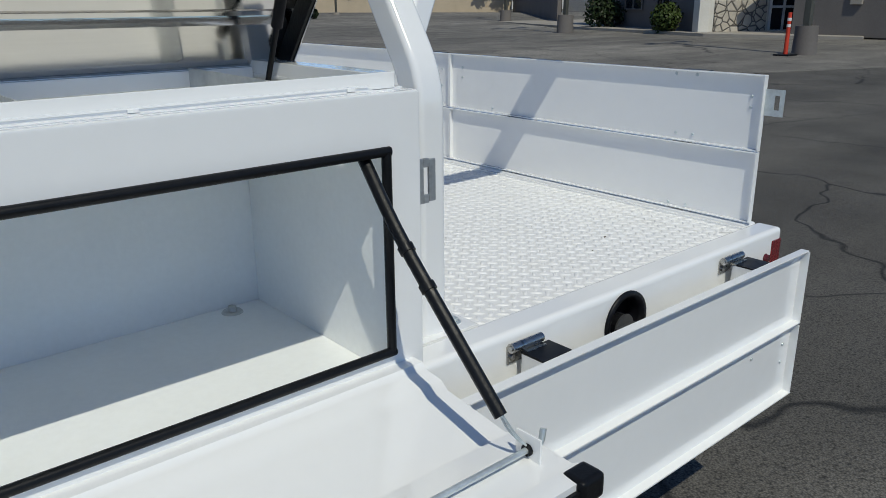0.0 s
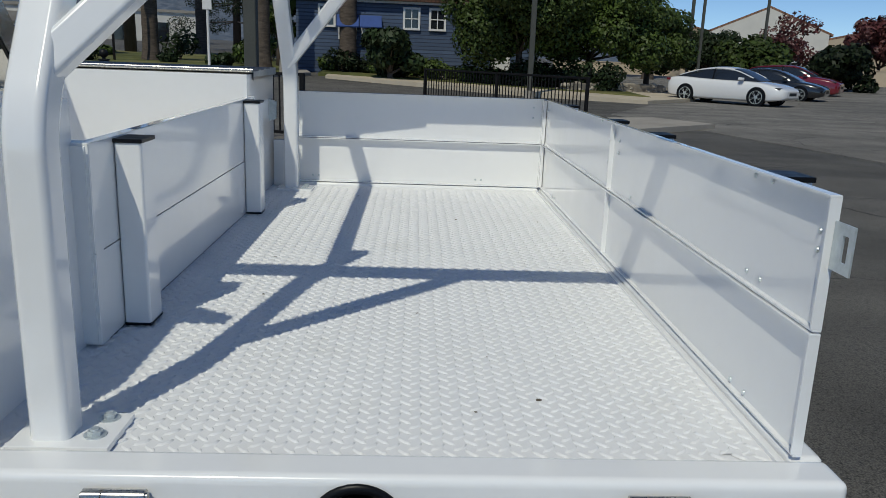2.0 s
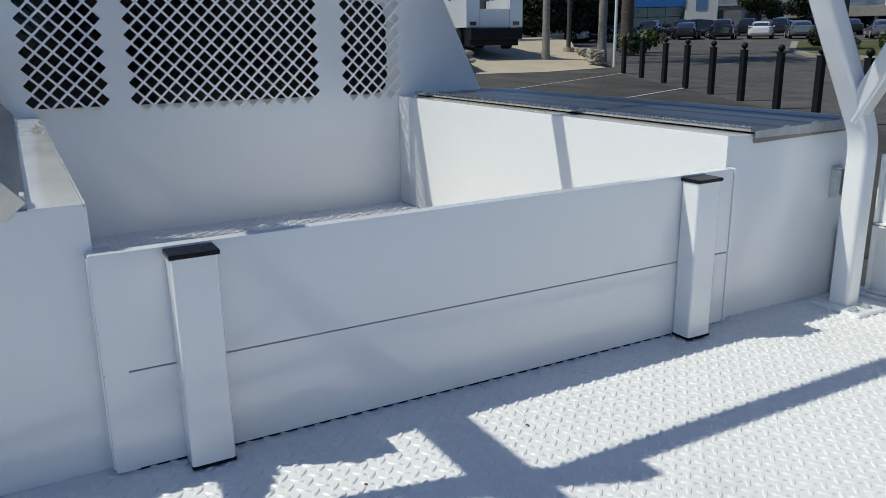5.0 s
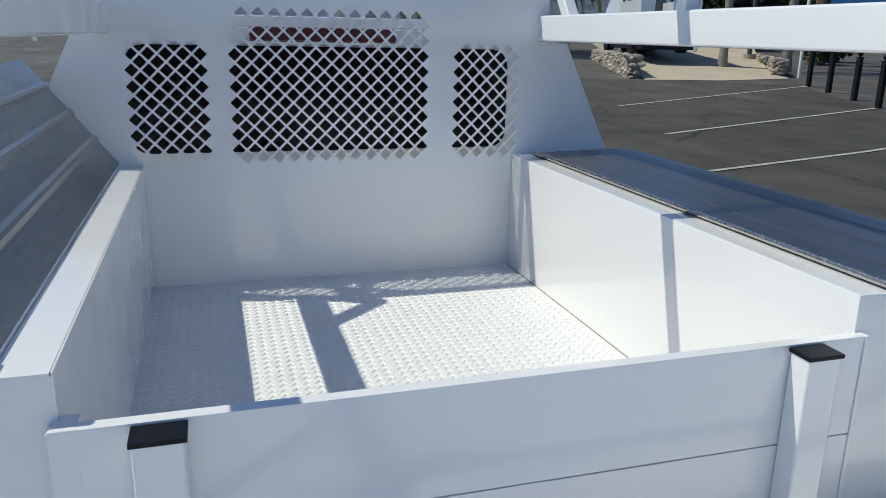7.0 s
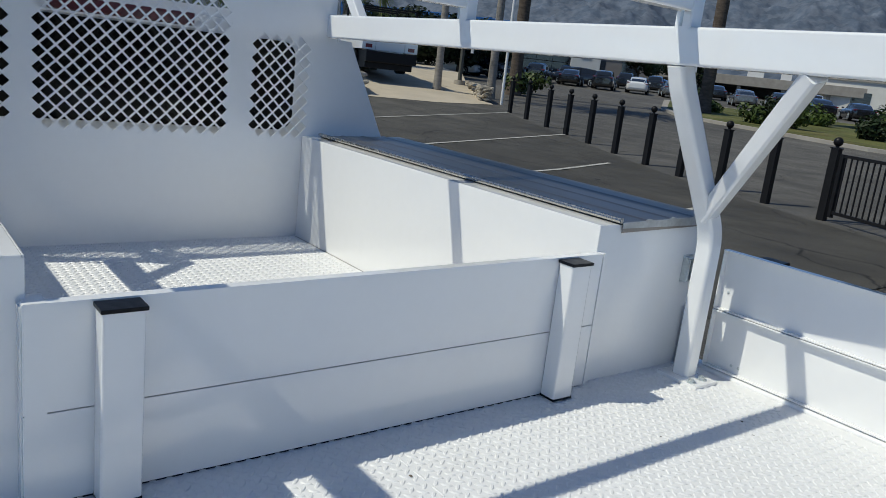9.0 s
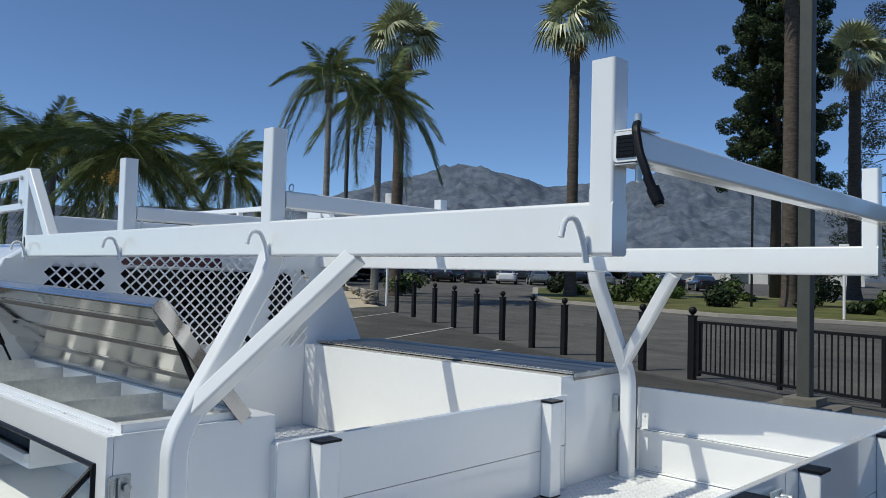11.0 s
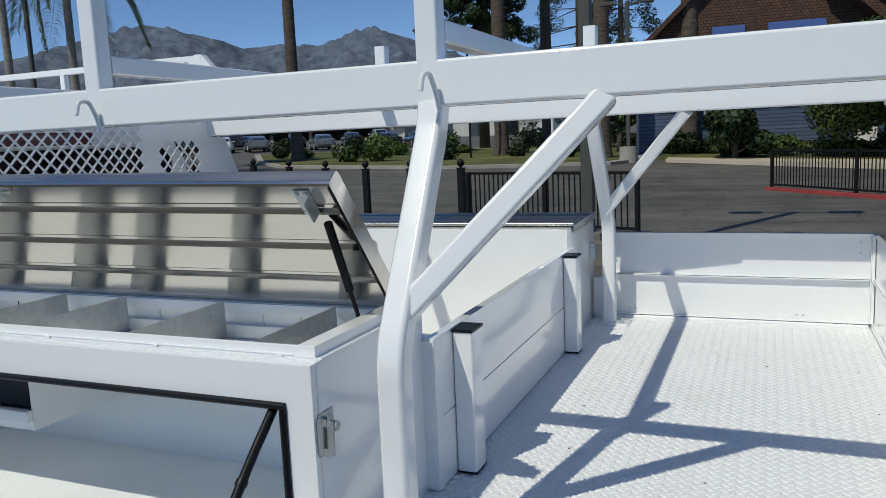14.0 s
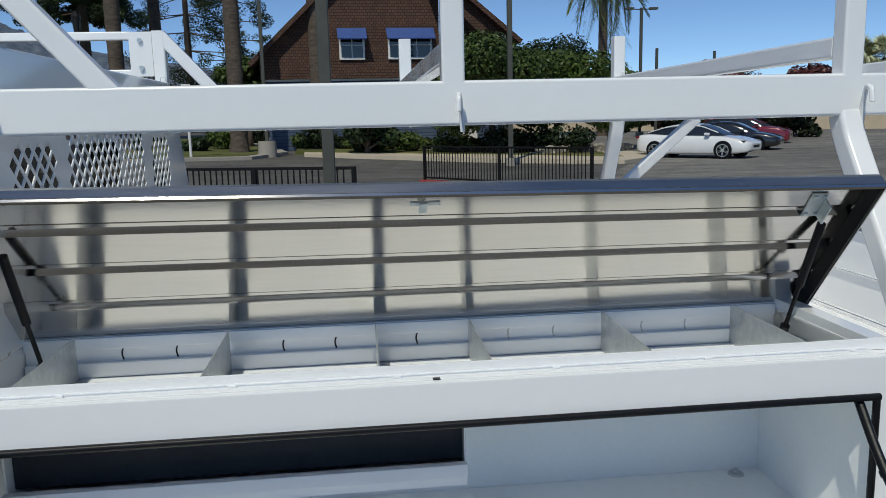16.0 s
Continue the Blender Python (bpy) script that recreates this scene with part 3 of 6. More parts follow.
def stay(x, xd):
    bm = bmesh.new()
    k = 1 if x > 0 else -1
    pts = rounded([(x, 0.006, 1.357), (x - 0.008 * k, -0.075, 1.272), (x - 0.006 * k, -0.165, 1.182), (xd - 0.030 * k, -0.268, 1.062)], 0.08)
    sweep(bm, pts, outline(0.0185, 0.0185, 0.0092, 3), (1, 0, 0))
    for i in (0.45, 0.62):
        c = pts[int(i * (len(pts) - 1))]
        cyl(bm, c + Vector((0, 0.004, 0.004)), c - Vector((0, 0.004, 0.004)), 0.0115, n=12)
    auto(part("door_stay", bm, RUBBER, nbox, "black sleeved door stay"))
    bm = bmesh.new()
    for dy in (-0.006, 0.006):
        sweep(bm, rounded([(xd - 0.030 * k, -0.266 + dy * 0.4, 1.066), (xd - 0.020 * k, -0.276 + dy, 1.040), (xd - 0.008 * k, -0.286 + dy * 0.8, 1.022), (xd, -0.290, 1.014)], 0.012), outline(0.0032, 0.0032, 0.0015, 2))
    auto(part("stay_hook", bm, ZINC, nbox))
    bm = B(xd - 0.0015, xd + 0.0015, -0.312, -0.268, 0.990, 1.034, 0.001)
    part("stay_bracket", bm, PAINT, nbox)
    part("grommet", C((xd - 0.006, -0.291, 1.012), (xd + 0.006, -0.291, 1.012), 0.0085, n=14), RUBBER, nbox, "black rod grommet")


stay(0.298, 0.335)
stay(-1.335, -1.372)
bm = bmesh.new()
cyl(bm, (-1.385, -0.291, 1.012), (0.348, -0.291, 1.012), 0.0045, n=12)
sweep(bm, rounded([(0.345, -0.291, 1.012), (0.358, -0.291, 1.012), (0.364, -0.289, 1.030)], 0.008), outline(0.009, 0.009, 0.0043, 3), (0, 1, 0))
auto(part("latch_rod", bm, ZINC, nbox, "zinc latch rod along the door"))
part("edge_trim", B(0.3703, 0.3745, -0.368, -0.006, 0.972, 0.984), RUBBER, nbox, "black rubber trim on the door end")
part("edge_trim", B(OX0 - 0.030, 0.338, -0.3785, -0.3722, 0.966, 0.992, 0.001), RUBBER, nbox, "black rubber trim along the door's free edge")
auto(part("corner_bumper", B(0.334, 0.3795, -0.383, -0.3445, 0.968, 1.0055, 0.009, seg=3), RUBBER, nbox, "black rubber corner"))

# lids: ribbed aluminium pans
def lid(parent, x0, x1, hinge_yz, tip_yz, skirt, lab, mat_in, rib=0.009, twist=0.0):
    h, t = Vector((0, *hinge_yz)), Vector((0, *tip_yz))
    d = (t - h).normalized()
    n = Vector((1, 0, 0)).cross(d)
    if skirt < 0:
        n = -n
    length = (t - h).length
    pts = [(0.0, 0.0)]
    for k in (0.25, 0.5, 0.75):
        c = k * length
        pts += [(c - 0.017, 0.0), (c - 0.011, -rib * 0.35), (c - 0.005, -rib * 0.95), (c + 0.005, -rib * 0.95), (c + 0.011, -rib * 0.35), (c + 0.017, 0.0)]
    pts += [(length - 0.012, 0.0), (length - 0.003, 0.003), (length, 0.012), (length, abs(skirt) - 0.007), (length - 0.002, abs(skirt) - 0.002), (length - 0.007, abs(skirt))]
    bm = bmesh.new()
    rows = [[bm.verts.new(h + d * u + n * v + Vector((x, 0, twist * u / length if x == x0 else 0))) for u, v in pts] for x in (x0, x1)]
    for i in range(len(pts) - 1):
        bm.faces.new((rows[0][i], rows[0][i + 1], rows[1][i + 1], rows[1][i]))
    for row in rows:
        low = [bm.verts.new(row[0].co + n * abs(skirt)), bm.verts.new(h + d * length + n * abs(skirt) + Vector((row[0].co.x, 0, 0)))]
        bm.faces.new(row[:-1] + [row[-1], low[0]])
        bm.verts.remove(low[1])
    bmesh.ops.recalc_face_normals(bm, faces=bm.faces)
    bmesh.ops.solidify(bm, geom=list(bm.faces), thickness=0.0018)
    ob = auto(part("lid", bm, mat_in, parent, lab), 18)
    return ob, d, n


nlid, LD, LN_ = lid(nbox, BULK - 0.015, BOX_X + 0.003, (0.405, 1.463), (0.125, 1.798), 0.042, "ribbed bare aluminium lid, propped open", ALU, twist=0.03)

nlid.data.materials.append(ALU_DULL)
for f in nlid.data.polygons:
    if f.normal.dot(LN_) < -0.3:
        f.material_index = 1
m = Matrix.Translation((0, 0.405, 1.463)) @ Matrix((Vector((1, 0, 0)), LD, LN_)).transposed().to_4x4()
bm = B(BULK + 0.03, BOX_X + 0.002, 0.4368, 0.4378, 0.013, 0.035, 0, m)
for v in bm.verts:
    v.co.z += 0.03 * (BOX_X + 0.003 - v.co.x) / (BOX_X + 0.018 - BULK)
part("edge_band", bm, ALU_EDGE, nlid, "dull scuffed front edge of the lid")


def gas_strut(x):
    bm = bmesh.new()
    head = Vector((x + 0.005, 0.200, 1.685))
    foot = Vector((x + 0.005, 0.331, 1.405))
    cyl(bm, foot, foot + (head - foot) * 0.52, 0.005, n=10)
    cyl(bm, foot + (head - foot) * 0.45, head, 0.0095, n=12)
    cyl(bm, foot + (head - foot) * -0.02, foot + (head - foot) * 0.07, 0.011, n=10)
    auto(part("gas_strut", bm, PLASTIC, nbox, "black gas strut"))
    bm = bmesh.new()
    c = Vector((x - 0.028, 0.405, 1.463)) + LD * 0.35 + LN_ * 0.006
    m = Matrix.Translation(c) @ Matrix((Vector((1, 0, 0)), LD, LN_)).transposed().to_4x4()
    box(bm, -0.018, 0.018, -0.034, 0.034, -0.004, 0.0, 0.001, m)
    box(bm, 0.014, 0.018, -0.03, 0.02, 0.0, 0.028, 0.001, m)
    for a in (-0.011, 0.011):
        for b in (-0.026, 0.026):
            box(bm, a - 0.004, a + 0.004, b - 0.004, b + 0.004, 0.0, 0.004, 0.001, m)
    auto(part("strut_bracket", bm, ZINC, nbox, "zinc strut bracket"))


m = Matrix.Translation((0, 0.405, 1.463)) @ Matrix((Vector((1, 0, 0)), LD, LN_)).transposed().to_4x4()
part("lid_seal", B(BOX_X - 0.006, BOX_X - 0.001, 0.015, 0.425, 0.003, 0.041, 0, m), RUBBER, nbox, "black foam strip inside the lid end")
gas_strut(0.318)
gas_strut(-1.372)
bm = bmesh.new()
m = Matrix.Translation(Vector((-0.545, 0.405, 1.463)) + LD * 0.40 + LN_ * 0.004) @ Matrix((Vector((1, 0, 0)), LD, LN_)).transposed().to_4x4()
box(bm, -0.03, 0.03, -0.004, 0.004, 0, 0.006, 0.001, m)
box(bm, -0.012, 0.004, -0.02, 0.006, 0.004, 0.012, 0.001, m)
auto(part("lid_catch", bm, ZINC, nbox))

fbox = tool_box("tool_box", FAR - 0.5, FAR, "white side tool box with its ribbed lid closed")


def fb(nm, *a, mat=PAINT, lab="", bev=0.004):
    return auto(part(nm, B(*a, bev), mat, fbox, lab))


fb("body", FX0, BOX_X + 0.012, 1.914, FAR + 0.012, 0.62, 1.462, bev=0.005)
flid, _, _ = lid(fbox, BULK + 0.03, BOX_X + 0.018, (2.000, 1.4685), (FAR + 0.028, 1.480), -0.03, "ribbed bare aluminium lid, closed", ALU_BRIGHT, rib=0.0034)
bm = bmesh.new()
edge = [(2.000, 1.452), (2.000, 1.4690)]
for i in range(1, 46):
    y = 2.0 + (FAR + 0.026 - 2.0) * i / 46
    k = (y - 2.0) / (FAR + 0.028 - 2.0)
    near_rib = min(abs(k - q) * (FAR + 0.028 - 2.0) for q in (0.25, 0.5, 0.75))
    edge.append((y, 1.4690 + 0.0115 * k + 0.0072 * max(0.0, 1 - near_rib / 0.017)))
edge += [(FAR + 0.026, 1.478), (FAR + 0.026, 1.452)]
f = bm.faces.new([bm.verts.new((BOX_X + 0.0185, y, z)) for y, z in edge])
g = bmesh.ops.extrude_face_region(bm, geom=[f])
bmesh.ops.translate(bm, verts=[v for v in g["geom"] if isinstance(v, bmesh.types.BMVert)], vec=(0.0022, 0, 0))
part("end_plate", bm, GALV, flid, "bright folded end of the lid")
auto(part("lid_hinge", C((BULK + 0.03, 1.992, 1.4745), (BOX_X + 0.018, 1.992, 1.4745), 0.0085, n=14), CHROME, fbox, "rolled steel hinge along the lid"))
auto(part("latch_staple", staple(2.345, 1.31, BOX_X + 0.012), ZINC, fbox, "zinc latch staple"))

# bulkhead with three punched diamond windows
bulk = part("bulkhead", bmesh.new(), PAINT, truck, "white steel bulkhead with diamond-punched windows")
WIN = [(0.443, 0.735, 1.4436, 1.9054), (0.795, 1.559, 1.4436, 2.0208), (1.647, 1.939, 1.4436, 1.9054)]
BT = 2.085
xa, xb = BULK - 0.004, BULK
for y0, y1, z0, z1 in ((WIN[0][1], WIN[1][0], 0.96, BT), (WIN[1][1], WIN[2][0], 0.96, BT), ):
    if y1 > y0:
        part("panel", B(xa, xb, y0, y1, z0, z1), PAINT, bulk)
for y0, y1, z0, z1 in WIN:
    part("panel", B(xa, xb, y0, y1, 0.96, z0), PAINT, bulk)
    part("panel", B(xa, xb, y0, y1, z1, BT), PAINT, bulk)
for sgn, c in ((1, 0), (-1, FAR)):
    def Y(v):
        return c + sgn * v
    ye = WIN[0][0] if sgn > 0 else FAR - WIN[2][1]
    quad = [(0.065, 1.452), (ye, 1.452), (ye, BT), (0.40, BT), (0.40, 1.912), (0.285, 1.905)]
    bm = bmesh.new()
    vs = [bm.verts.new((xb, Y(y), z)) for y, z in quad]
    f = bm.faces.new(vs)
    g = bmesh.ops.extrude_face_region(bm, geom=[f])
    bmesh.ops.translate(bm, verts=[v for v in g["geom"] if isinstance(v, bmesh.types.BMVert)], vec=(xa - xb, 0, 0))
    part("wing", bm, PAINT, bulk)
for (y0, y1, z0, z1), cols, rows_n in zip(WIN, (5, 13, 5), (8, 10, 8)):
    # whole diamond cells, each a ring of steel round its hole, and solid halves along the border
    bm = bmesh.new()
    py, pz = (y1 - y0) / cols, (z1 - z0) / rows_n
    cache = {}

    def vert(y, z, x):
        key = (round(y, 5), round(z, 5), x)
        if key not in cache:
            cache[key] = bm.verts.new((BULK + x, y, z))
        return cache[key]

    hole = 0.80
    for i2 in range(0, 2 * cols + 1):
        for j2 in range(0, 2 * rows_n + 1):
            if (i2 + j2) % 2 == 0:
                continue
            cy, cz = y0 + i2 * py / 2, z0 + j2 * pz / 2
            edge = i2 in (0, 2 * cols) or j2 in (0, 2 * rows_n)
            dirs = [(1, 0), (0, 1), (-1, 0), (0, -1)]
            for (a0, b0), (a1, b1) in zip(dirs, dirs[1:] + dirs[:1]):
                ya, za, yb, zb = cy + a0 * py / 2, cz + b0 * pz / 2, cy + a1 * py / 2, cz + b1 * pz / 2
                if not all(y0 - 1e-6 <= q <= y1 + 1e-6 for q in (ya, yb)) or not all(z0 - 1e-6 <= q <= z1 + 1e-6 for q in (za, zb)):
                    continue
                for x in (-0.0002, -0.0036):
                    if edge:
                        bm.faces.new((vert(cy, cz, x), vert(ya, za, x), vert(yb, zb, x)))
                    else:
                        h = [(cy + (q - cy) * hole, cz + (w_ - cz) * hole) for q, w_ in ((ya, za), (yb, zb))]
                        bm.faces.new((vert(ya, za, x), vert(yb, zb, x), vert(*h[1], x), vert(*h[0], x)))
                if not edge:
                    bm.faces.new((vert(*h[0], -0.0002), vert(*h[1], -0.0002), vert(*h[1], -0.0036), vert(*h[0], -0.0036)))
    part("diamond_mesh", bm, PAINT, bulk)

# ladder rack
rack = part("ladder_rack", bmesh.new(), PAINT, truck, "white tubular steel ladder rack")
RB, RT = 1.913, 2.012


def rk(nm, bm, mat=PAINT, lab=""):
    return auto(part(nm, bm, mat, rack, lab))


for side in (0, 1):
    def Y(v):
        return v if side == 0 else FAR - v
    yc = Y(0.391)
    rk("rail", S([(-1.47, yc, (RB + RT) / 2), (1.594, yc, (RB + RT) / 2)], outline(0.050, RT - RB, 0.008, 3), (0, 1, 0)))
    for x in (-0.455, 0.487, 1.5681):
        rk("stake", S([(x, yc, RT - 0.0085), (x, yc, 2.272)], outline(0.052, 0.0502, 0.007, 3)))
    leg = rounded([(0.499, Y(0.119), ZD + 0.004), (0.499, Y(0.119), 1.445), (0.490, Y(0.372), 1.862), (0.488, Y(0.391), RB + 0.004)], 0.05)
    rk("leg", S(leg, outline(0.057, 0.058, 0.012, 3)))
    rk("brace", S([(0.492, Y(0.156), 1.500), (0.858, Y(0.391), RB + 0.003)], outline(0.049, 0.048, 0.009, 3), (0.75, 0, -0.66)))
    rk("base_plate", B(0.445, 0.588, min(Y(0.073), Y(0.182)), max(Y(0.073), Y(0.182)), ZD + 0.0005, ZD + 0.011, 0.002))
    for dy in (0.110, 0.163):
        bm = bmesh.new()
        cyl(bm, (0.557, Y(dy), ZD + 0.011), (0.557, Y(dy), ZD + 0.013), 0.016, n=16)
        cyl(bm, (0.557, Y(dy), ZD + 0.013), (0.557, Y(dy), ZD + 0.0195), 0.0105, n=6)
        cyl(bm, (0.557, Y(dy), ZD + 0.0195), (0.557, Y(dy), ZD + 0.022), 0.006, n=10)
        rk("bolt", bm, ZINC)
    out = -1 if side == 0 else 1
    yf = yc + out * 0.025
    for x in (-1.44, -0.455, 0.495, 1.525):
        hk = rounded([(x + 0.018, yf + out * 0.003, 1.900), (x + 0.014, yf + out * 0.009, 1.945), (x + 0.009, yf + out * 0.026, 1.981), (x + 0.004, yf + out * 0.052, 1.978), (x + 0.002, yf + out * 0.060, 1.944)], 0.03, 4)
        rk("rope_hook", S(hk, outline(0.0115, 0.0115, 0.0056, 3), (0, 1, 0)))
    # raised front post with its diagonal and the frame over the cab
    rk("front_post", S([(-1.468, yc, RB), (-1.468, yc, 2.318)], outline(0.050, 0.050, 0.007, 3)))
    rk("diagonal", S([(-1.462, yc, 2.300), (-1.186, yc, RT - 0.022)], outline(0.047, 0.050, 0.007, 3), (0, 1, 0)))
    rk("bolt_plate", B(-1.585, -1.4935, yc - 0.02, yc - 0.012, 2.135, 2.315, 0.002))
    for z in (2.17, 2.28):
        rk("bolt", C((-1.54, yc - 0.021, z), (-1.54, yc - 0.030, z), 0.010, n=8), ZINC)
    rk("over_cab_bar", S([(-1.58, yc, 2.300), (-2.95, yc, 2.300)], outline(0.034, 0.034, 0.005, 2), (0, 1, 0)))
    rk("over_cab_bar", S([(-1.58, yc, 2.148), (-2.95, yc, 2.148)], outline(0.034, 0.034, 0.005, 2), (0, 1, 0)))
    rk("over_cab_post", S([(-2.40, yc, 2.165), (-2.40, yc, 2.285)], outline(0.034, 0.034, 0.005, 2)))
    rk("over_cab_post", S([(-2.95, yc, 2.13), (-2.95, yc, 2.318)], outline(0.034, 0.034, 0.005, 2)))
for x, z0, z1 in ((0.487, 2.050, 2.100), (-0.455, 2.050, 2.100), (-1.468, 2.06, 2.11)):
    rk("crossbar", S([(x, 0.418, (z0 + z1) / 2), (x, FAR - 0.418, (z0 + z1) / 2)], outline(0.05, z1 - z0, 0.007, 3)))
    for y in (0.44, FAR - 0.44):
        bm = bmesh.new()
        cyl(bm, (x + 0.014, y, z1 + 0.002), (x + 0.014, y, z1 - 0.09), 0.004, n=8)
        ring = [(x + 0.014 + 0.011 * math.cos(a), y, z1 + 0.010 + 0.011 * math.sin(a)) for a in [i * math.pi / 5 for i in range(11)]]
        sweep(bm, ring, outline(0.0035, 0.0035, 0.0017, 2), (0, 1, 0))
        rk("lock_pin", bm, ZINC)
# rear crossbar behind the stakes, with its black end cap and strap
rk("rear_crossbar", S([(1.620, 0.366, 2.106), (1.620, FAR - 0.366, 2.106)], outline(0.052, 0.054, 0.007, 3)))
bm = B(1.601, 1.639, 0.3630, 0.3665, 2.086, 2.126, 0.001)
for i in range(5):
    box(bm, 1.604, 1.636, 0.3620, 0.3635, 2.090 + i * 0.0075, 2.0935 + i * 0.0075)
rk("bracket_plate", B(1.596, 1.649, 0.368, 0.430, 2.1345, 2.1375, 0.001))
rk("bracket_plate", B(1.596, 1.637, 0.368, 0.430, 2.0745, 2.0775, 0.001))
rk("end_cap", bm, PLASTIC, "ribbed black plastic end cap")
rk("strap", S(rounded([(1.637, 0.372, 2.146), (1.643, 0.357, 2.134), (1.655, 0.350, 2.090), (1.668, 0.348, 2.060), (1.682, 0.350, 2.020)], 0.03), outline(0.015, 0.011, 0.005, 3), (1, 0, 0)), RUBBER, "black rubber tie-down strap")
for r, a, c in ((0.0085, (1.672, 0.348, 2.046), (1.683, 0.349, 2.022)), (0.0115, (1.682, 0.349, 2.026), (1.693, 0.350, 2.002)), (0.009, (1.692, 0.350, 2.004), (1.695, 0.350, 1.996))):
    rk("strap_end", C(a, c, r, r * 0.95, 14), RUBBER)
rk("eye_bolt", C((1.630, 0.388, 2.13), (1.630, 0.388, 2.166), 0.007, n=10), ZINC)
rk("bolt", C((1.630, 0.392, 2.082), (1.630, 0.392, 2.045), 0.006, n=10), ZINC)

# cab ahead of the bulkhead
cab = part("cab", bmesh.new(), PAINT, truck, "white pickup cab with a dark rear window")
bm = bmesh.new()
sec = [(0.22, 0.75), (0.20, 1.35), (0.33, 1.87), (0.50, 1.982), (1.92, 1.982), (2.09, 1.87), (2.22, 1.35), (2.20, 0.75)]
rows = []
for x, k in ((-1.66, 1.0), (-1.75, 1.008), (-3.2, 1.005), (-3.85, 0.62)):
    rows.append([bm.verts.new((x, y, 0.75 + (z - 0.75) * (k if z > 1.5 else 1))) for y, z in sec])
for a, b in zip(rows, rows[1:]):
    for i in range(len(sec)):
        j = (i + 1) % len(sec)
        bm.faces.new((a[i], a[j], b[j], b[i]))
bm.faces.new(rows[0])
bm.faces.new(rows[-1][::-1])
bmesh.ops.bevel(bm, geom=list(bm.edges), offset=0.04, segments=2, affect="EDGES")
part("body", bm, PAINT, cab)
auto(part("rear_window", S([(-1.662, 1.195, 1.669), (-1.647, 1.195, 1.669)], outline(0.412, 1.53, 0.07, 4), (0, 0, 1)), TINT, cab, "dark tinted rear window with rounded corners"))
lamp = auto(part("brake_light", B(-1.668, -1.640, 0.89, 1.47, 1.893, 1.948, 0.008), LENS, cab, "dark red high brake lamp"))
auto(part("lamp_housing", B(-1.668, -1.644, 0.87, 1.49, 1.884, 1.8925, 0.002), PAINT, lamp))
part("bonnet", B(-5.0, -3.8, 0.25, 2.17, 0.75, 1.28, 0.08, seg=4), PAINT, cab)


def wheel(x, y, r=0.39, w=0.24):
    wl = part("wheel", bmesh.new(), RUBBER, truck)
    bm = bmesh.new()
    prof = [(r * 0.62, -w / 2), (r * 0.93, -w / 2), (r, -w * 0.36), (r, w * 0.36), (r * 0.93, w / 2), (r * 0.62, w / 2)]
    rs = [[bm.verts.new((x + q * math.cos(2 * math.pi * i / 36), y + d, GZ + r + q * math.sin(2 * math.pi * i / 36))) for i in range(36)] for q, d in prof]
    for a, b in zip(rs, rs[1:]):
        for i in range(36):
            bm.faces.new((a[i], a[(i + 1) % 36], b[(i + 1) % 36], b[i]))
    part("tyre", bm, RUBBER, wl, "", True)
    bm = C((x, y - w * 0.42, GZ + r), (x, y + w * 0.42, GZ + r), r * 0.63, n=32)
    auto(part("rim", bm, ZINC, wl))


for x in (0.35, -4.35):
    for y in (0.32, FAR - 0.32):
        wheel(x, y)
for y in (0.20, FAR - 0.20):
    part("mud_flap", B(1.05, 1.06, y - 0.16, y + 0.14, 0.22, 0.72, 0.002), RUBBER, truck, "black rubber mud flap")
part("axle", C((0.35, 0.3, GZ + 0.39), (0.35, FAR - 0.3, GZ + 0.39), 0.07), BLACKMET, truck)

# ---- materials of the surroundings ----


def patterned(name, base, dark, rough, kind, size, size2=0.5, turn=(0, 0, 0)):
    """A surface with courses too small to build at its distance: shingles, clapboards or stones."""
    m = material(name, base, rough, vary=0.15, scale=0.7, fine=9)
    nt = m.node_tree
    n, l = nt.nodes, nt.links
    p = n["Principled BSDF"]
    co = n.new("ShaderNodeTexCoord")
    mp = n.new("ShaderNodeMapping")
    mp.inputs["Rotation"].default_value = [radians(a) for a in turn]
    l.new(co.outputs["Object"], mp.inputs["Vector"])
    if kind == "stone":
        t = n.new("ShaderNodeTexVoronoi")
        t.feature = "DISTANCE_TO_EDGE"
        t.inputs["Scale"].default_value = 1 / size
        r = n.new("ShaderNodeMapRange")
        r.inputs["From Min"].default_value, r.inputs["From Max"].default_value = 0.02, 0.10
        l.new(mp.outputs[0], t.inputs["Vector"])
        l.new(t.outputs["Distance"], r.inputs["Value"])
        fac = r.outputs[0]
    else:
        t = n.new("ShaderNodeTexBrick")
        t.inputs["Scale"].default_value = 1.0
        t.inputs["Brick Width"].default_value, t.inputs["Row Height"].default_value = size2, size
        t.inputs["Mortar Size"].default_value, t.inputs["Mortar Smooth"].default_value = size * 0.12, 0.3
        t.inputs["Color1"].default_value, t.inputs["Color2"].default_value, t.inputs["Mortar"].default_value = (1, 1, 1, 1), (0.55, 0.55, 0.55, 1), (0, 0, 0, 1)
        l.new(mp.outputs[0], t.inputs["Vector"])
        fac = t.outputs["Color"]
    mx = n.new("ShaderNodeMix")
    mx.data_type = "RGBA"
    mx.inputs[6].default_value = (*dark, 1)
    src = p.inputs["Base Color"].links[0].from_socket
    l.new(src, mx.inputs[7])
    l.new(fac, mx.inputs[0])
    l.new(mx.outputs[2], p.inputs["Base Color"])
    b = n.new("ShaderNodeBump")
    b.inputs["Distance"].default_value = 0.02
    l.new(fac, b.inputs["Height"])
    l.new(b.outputs[0], p.inputs["Normal"])
    return m


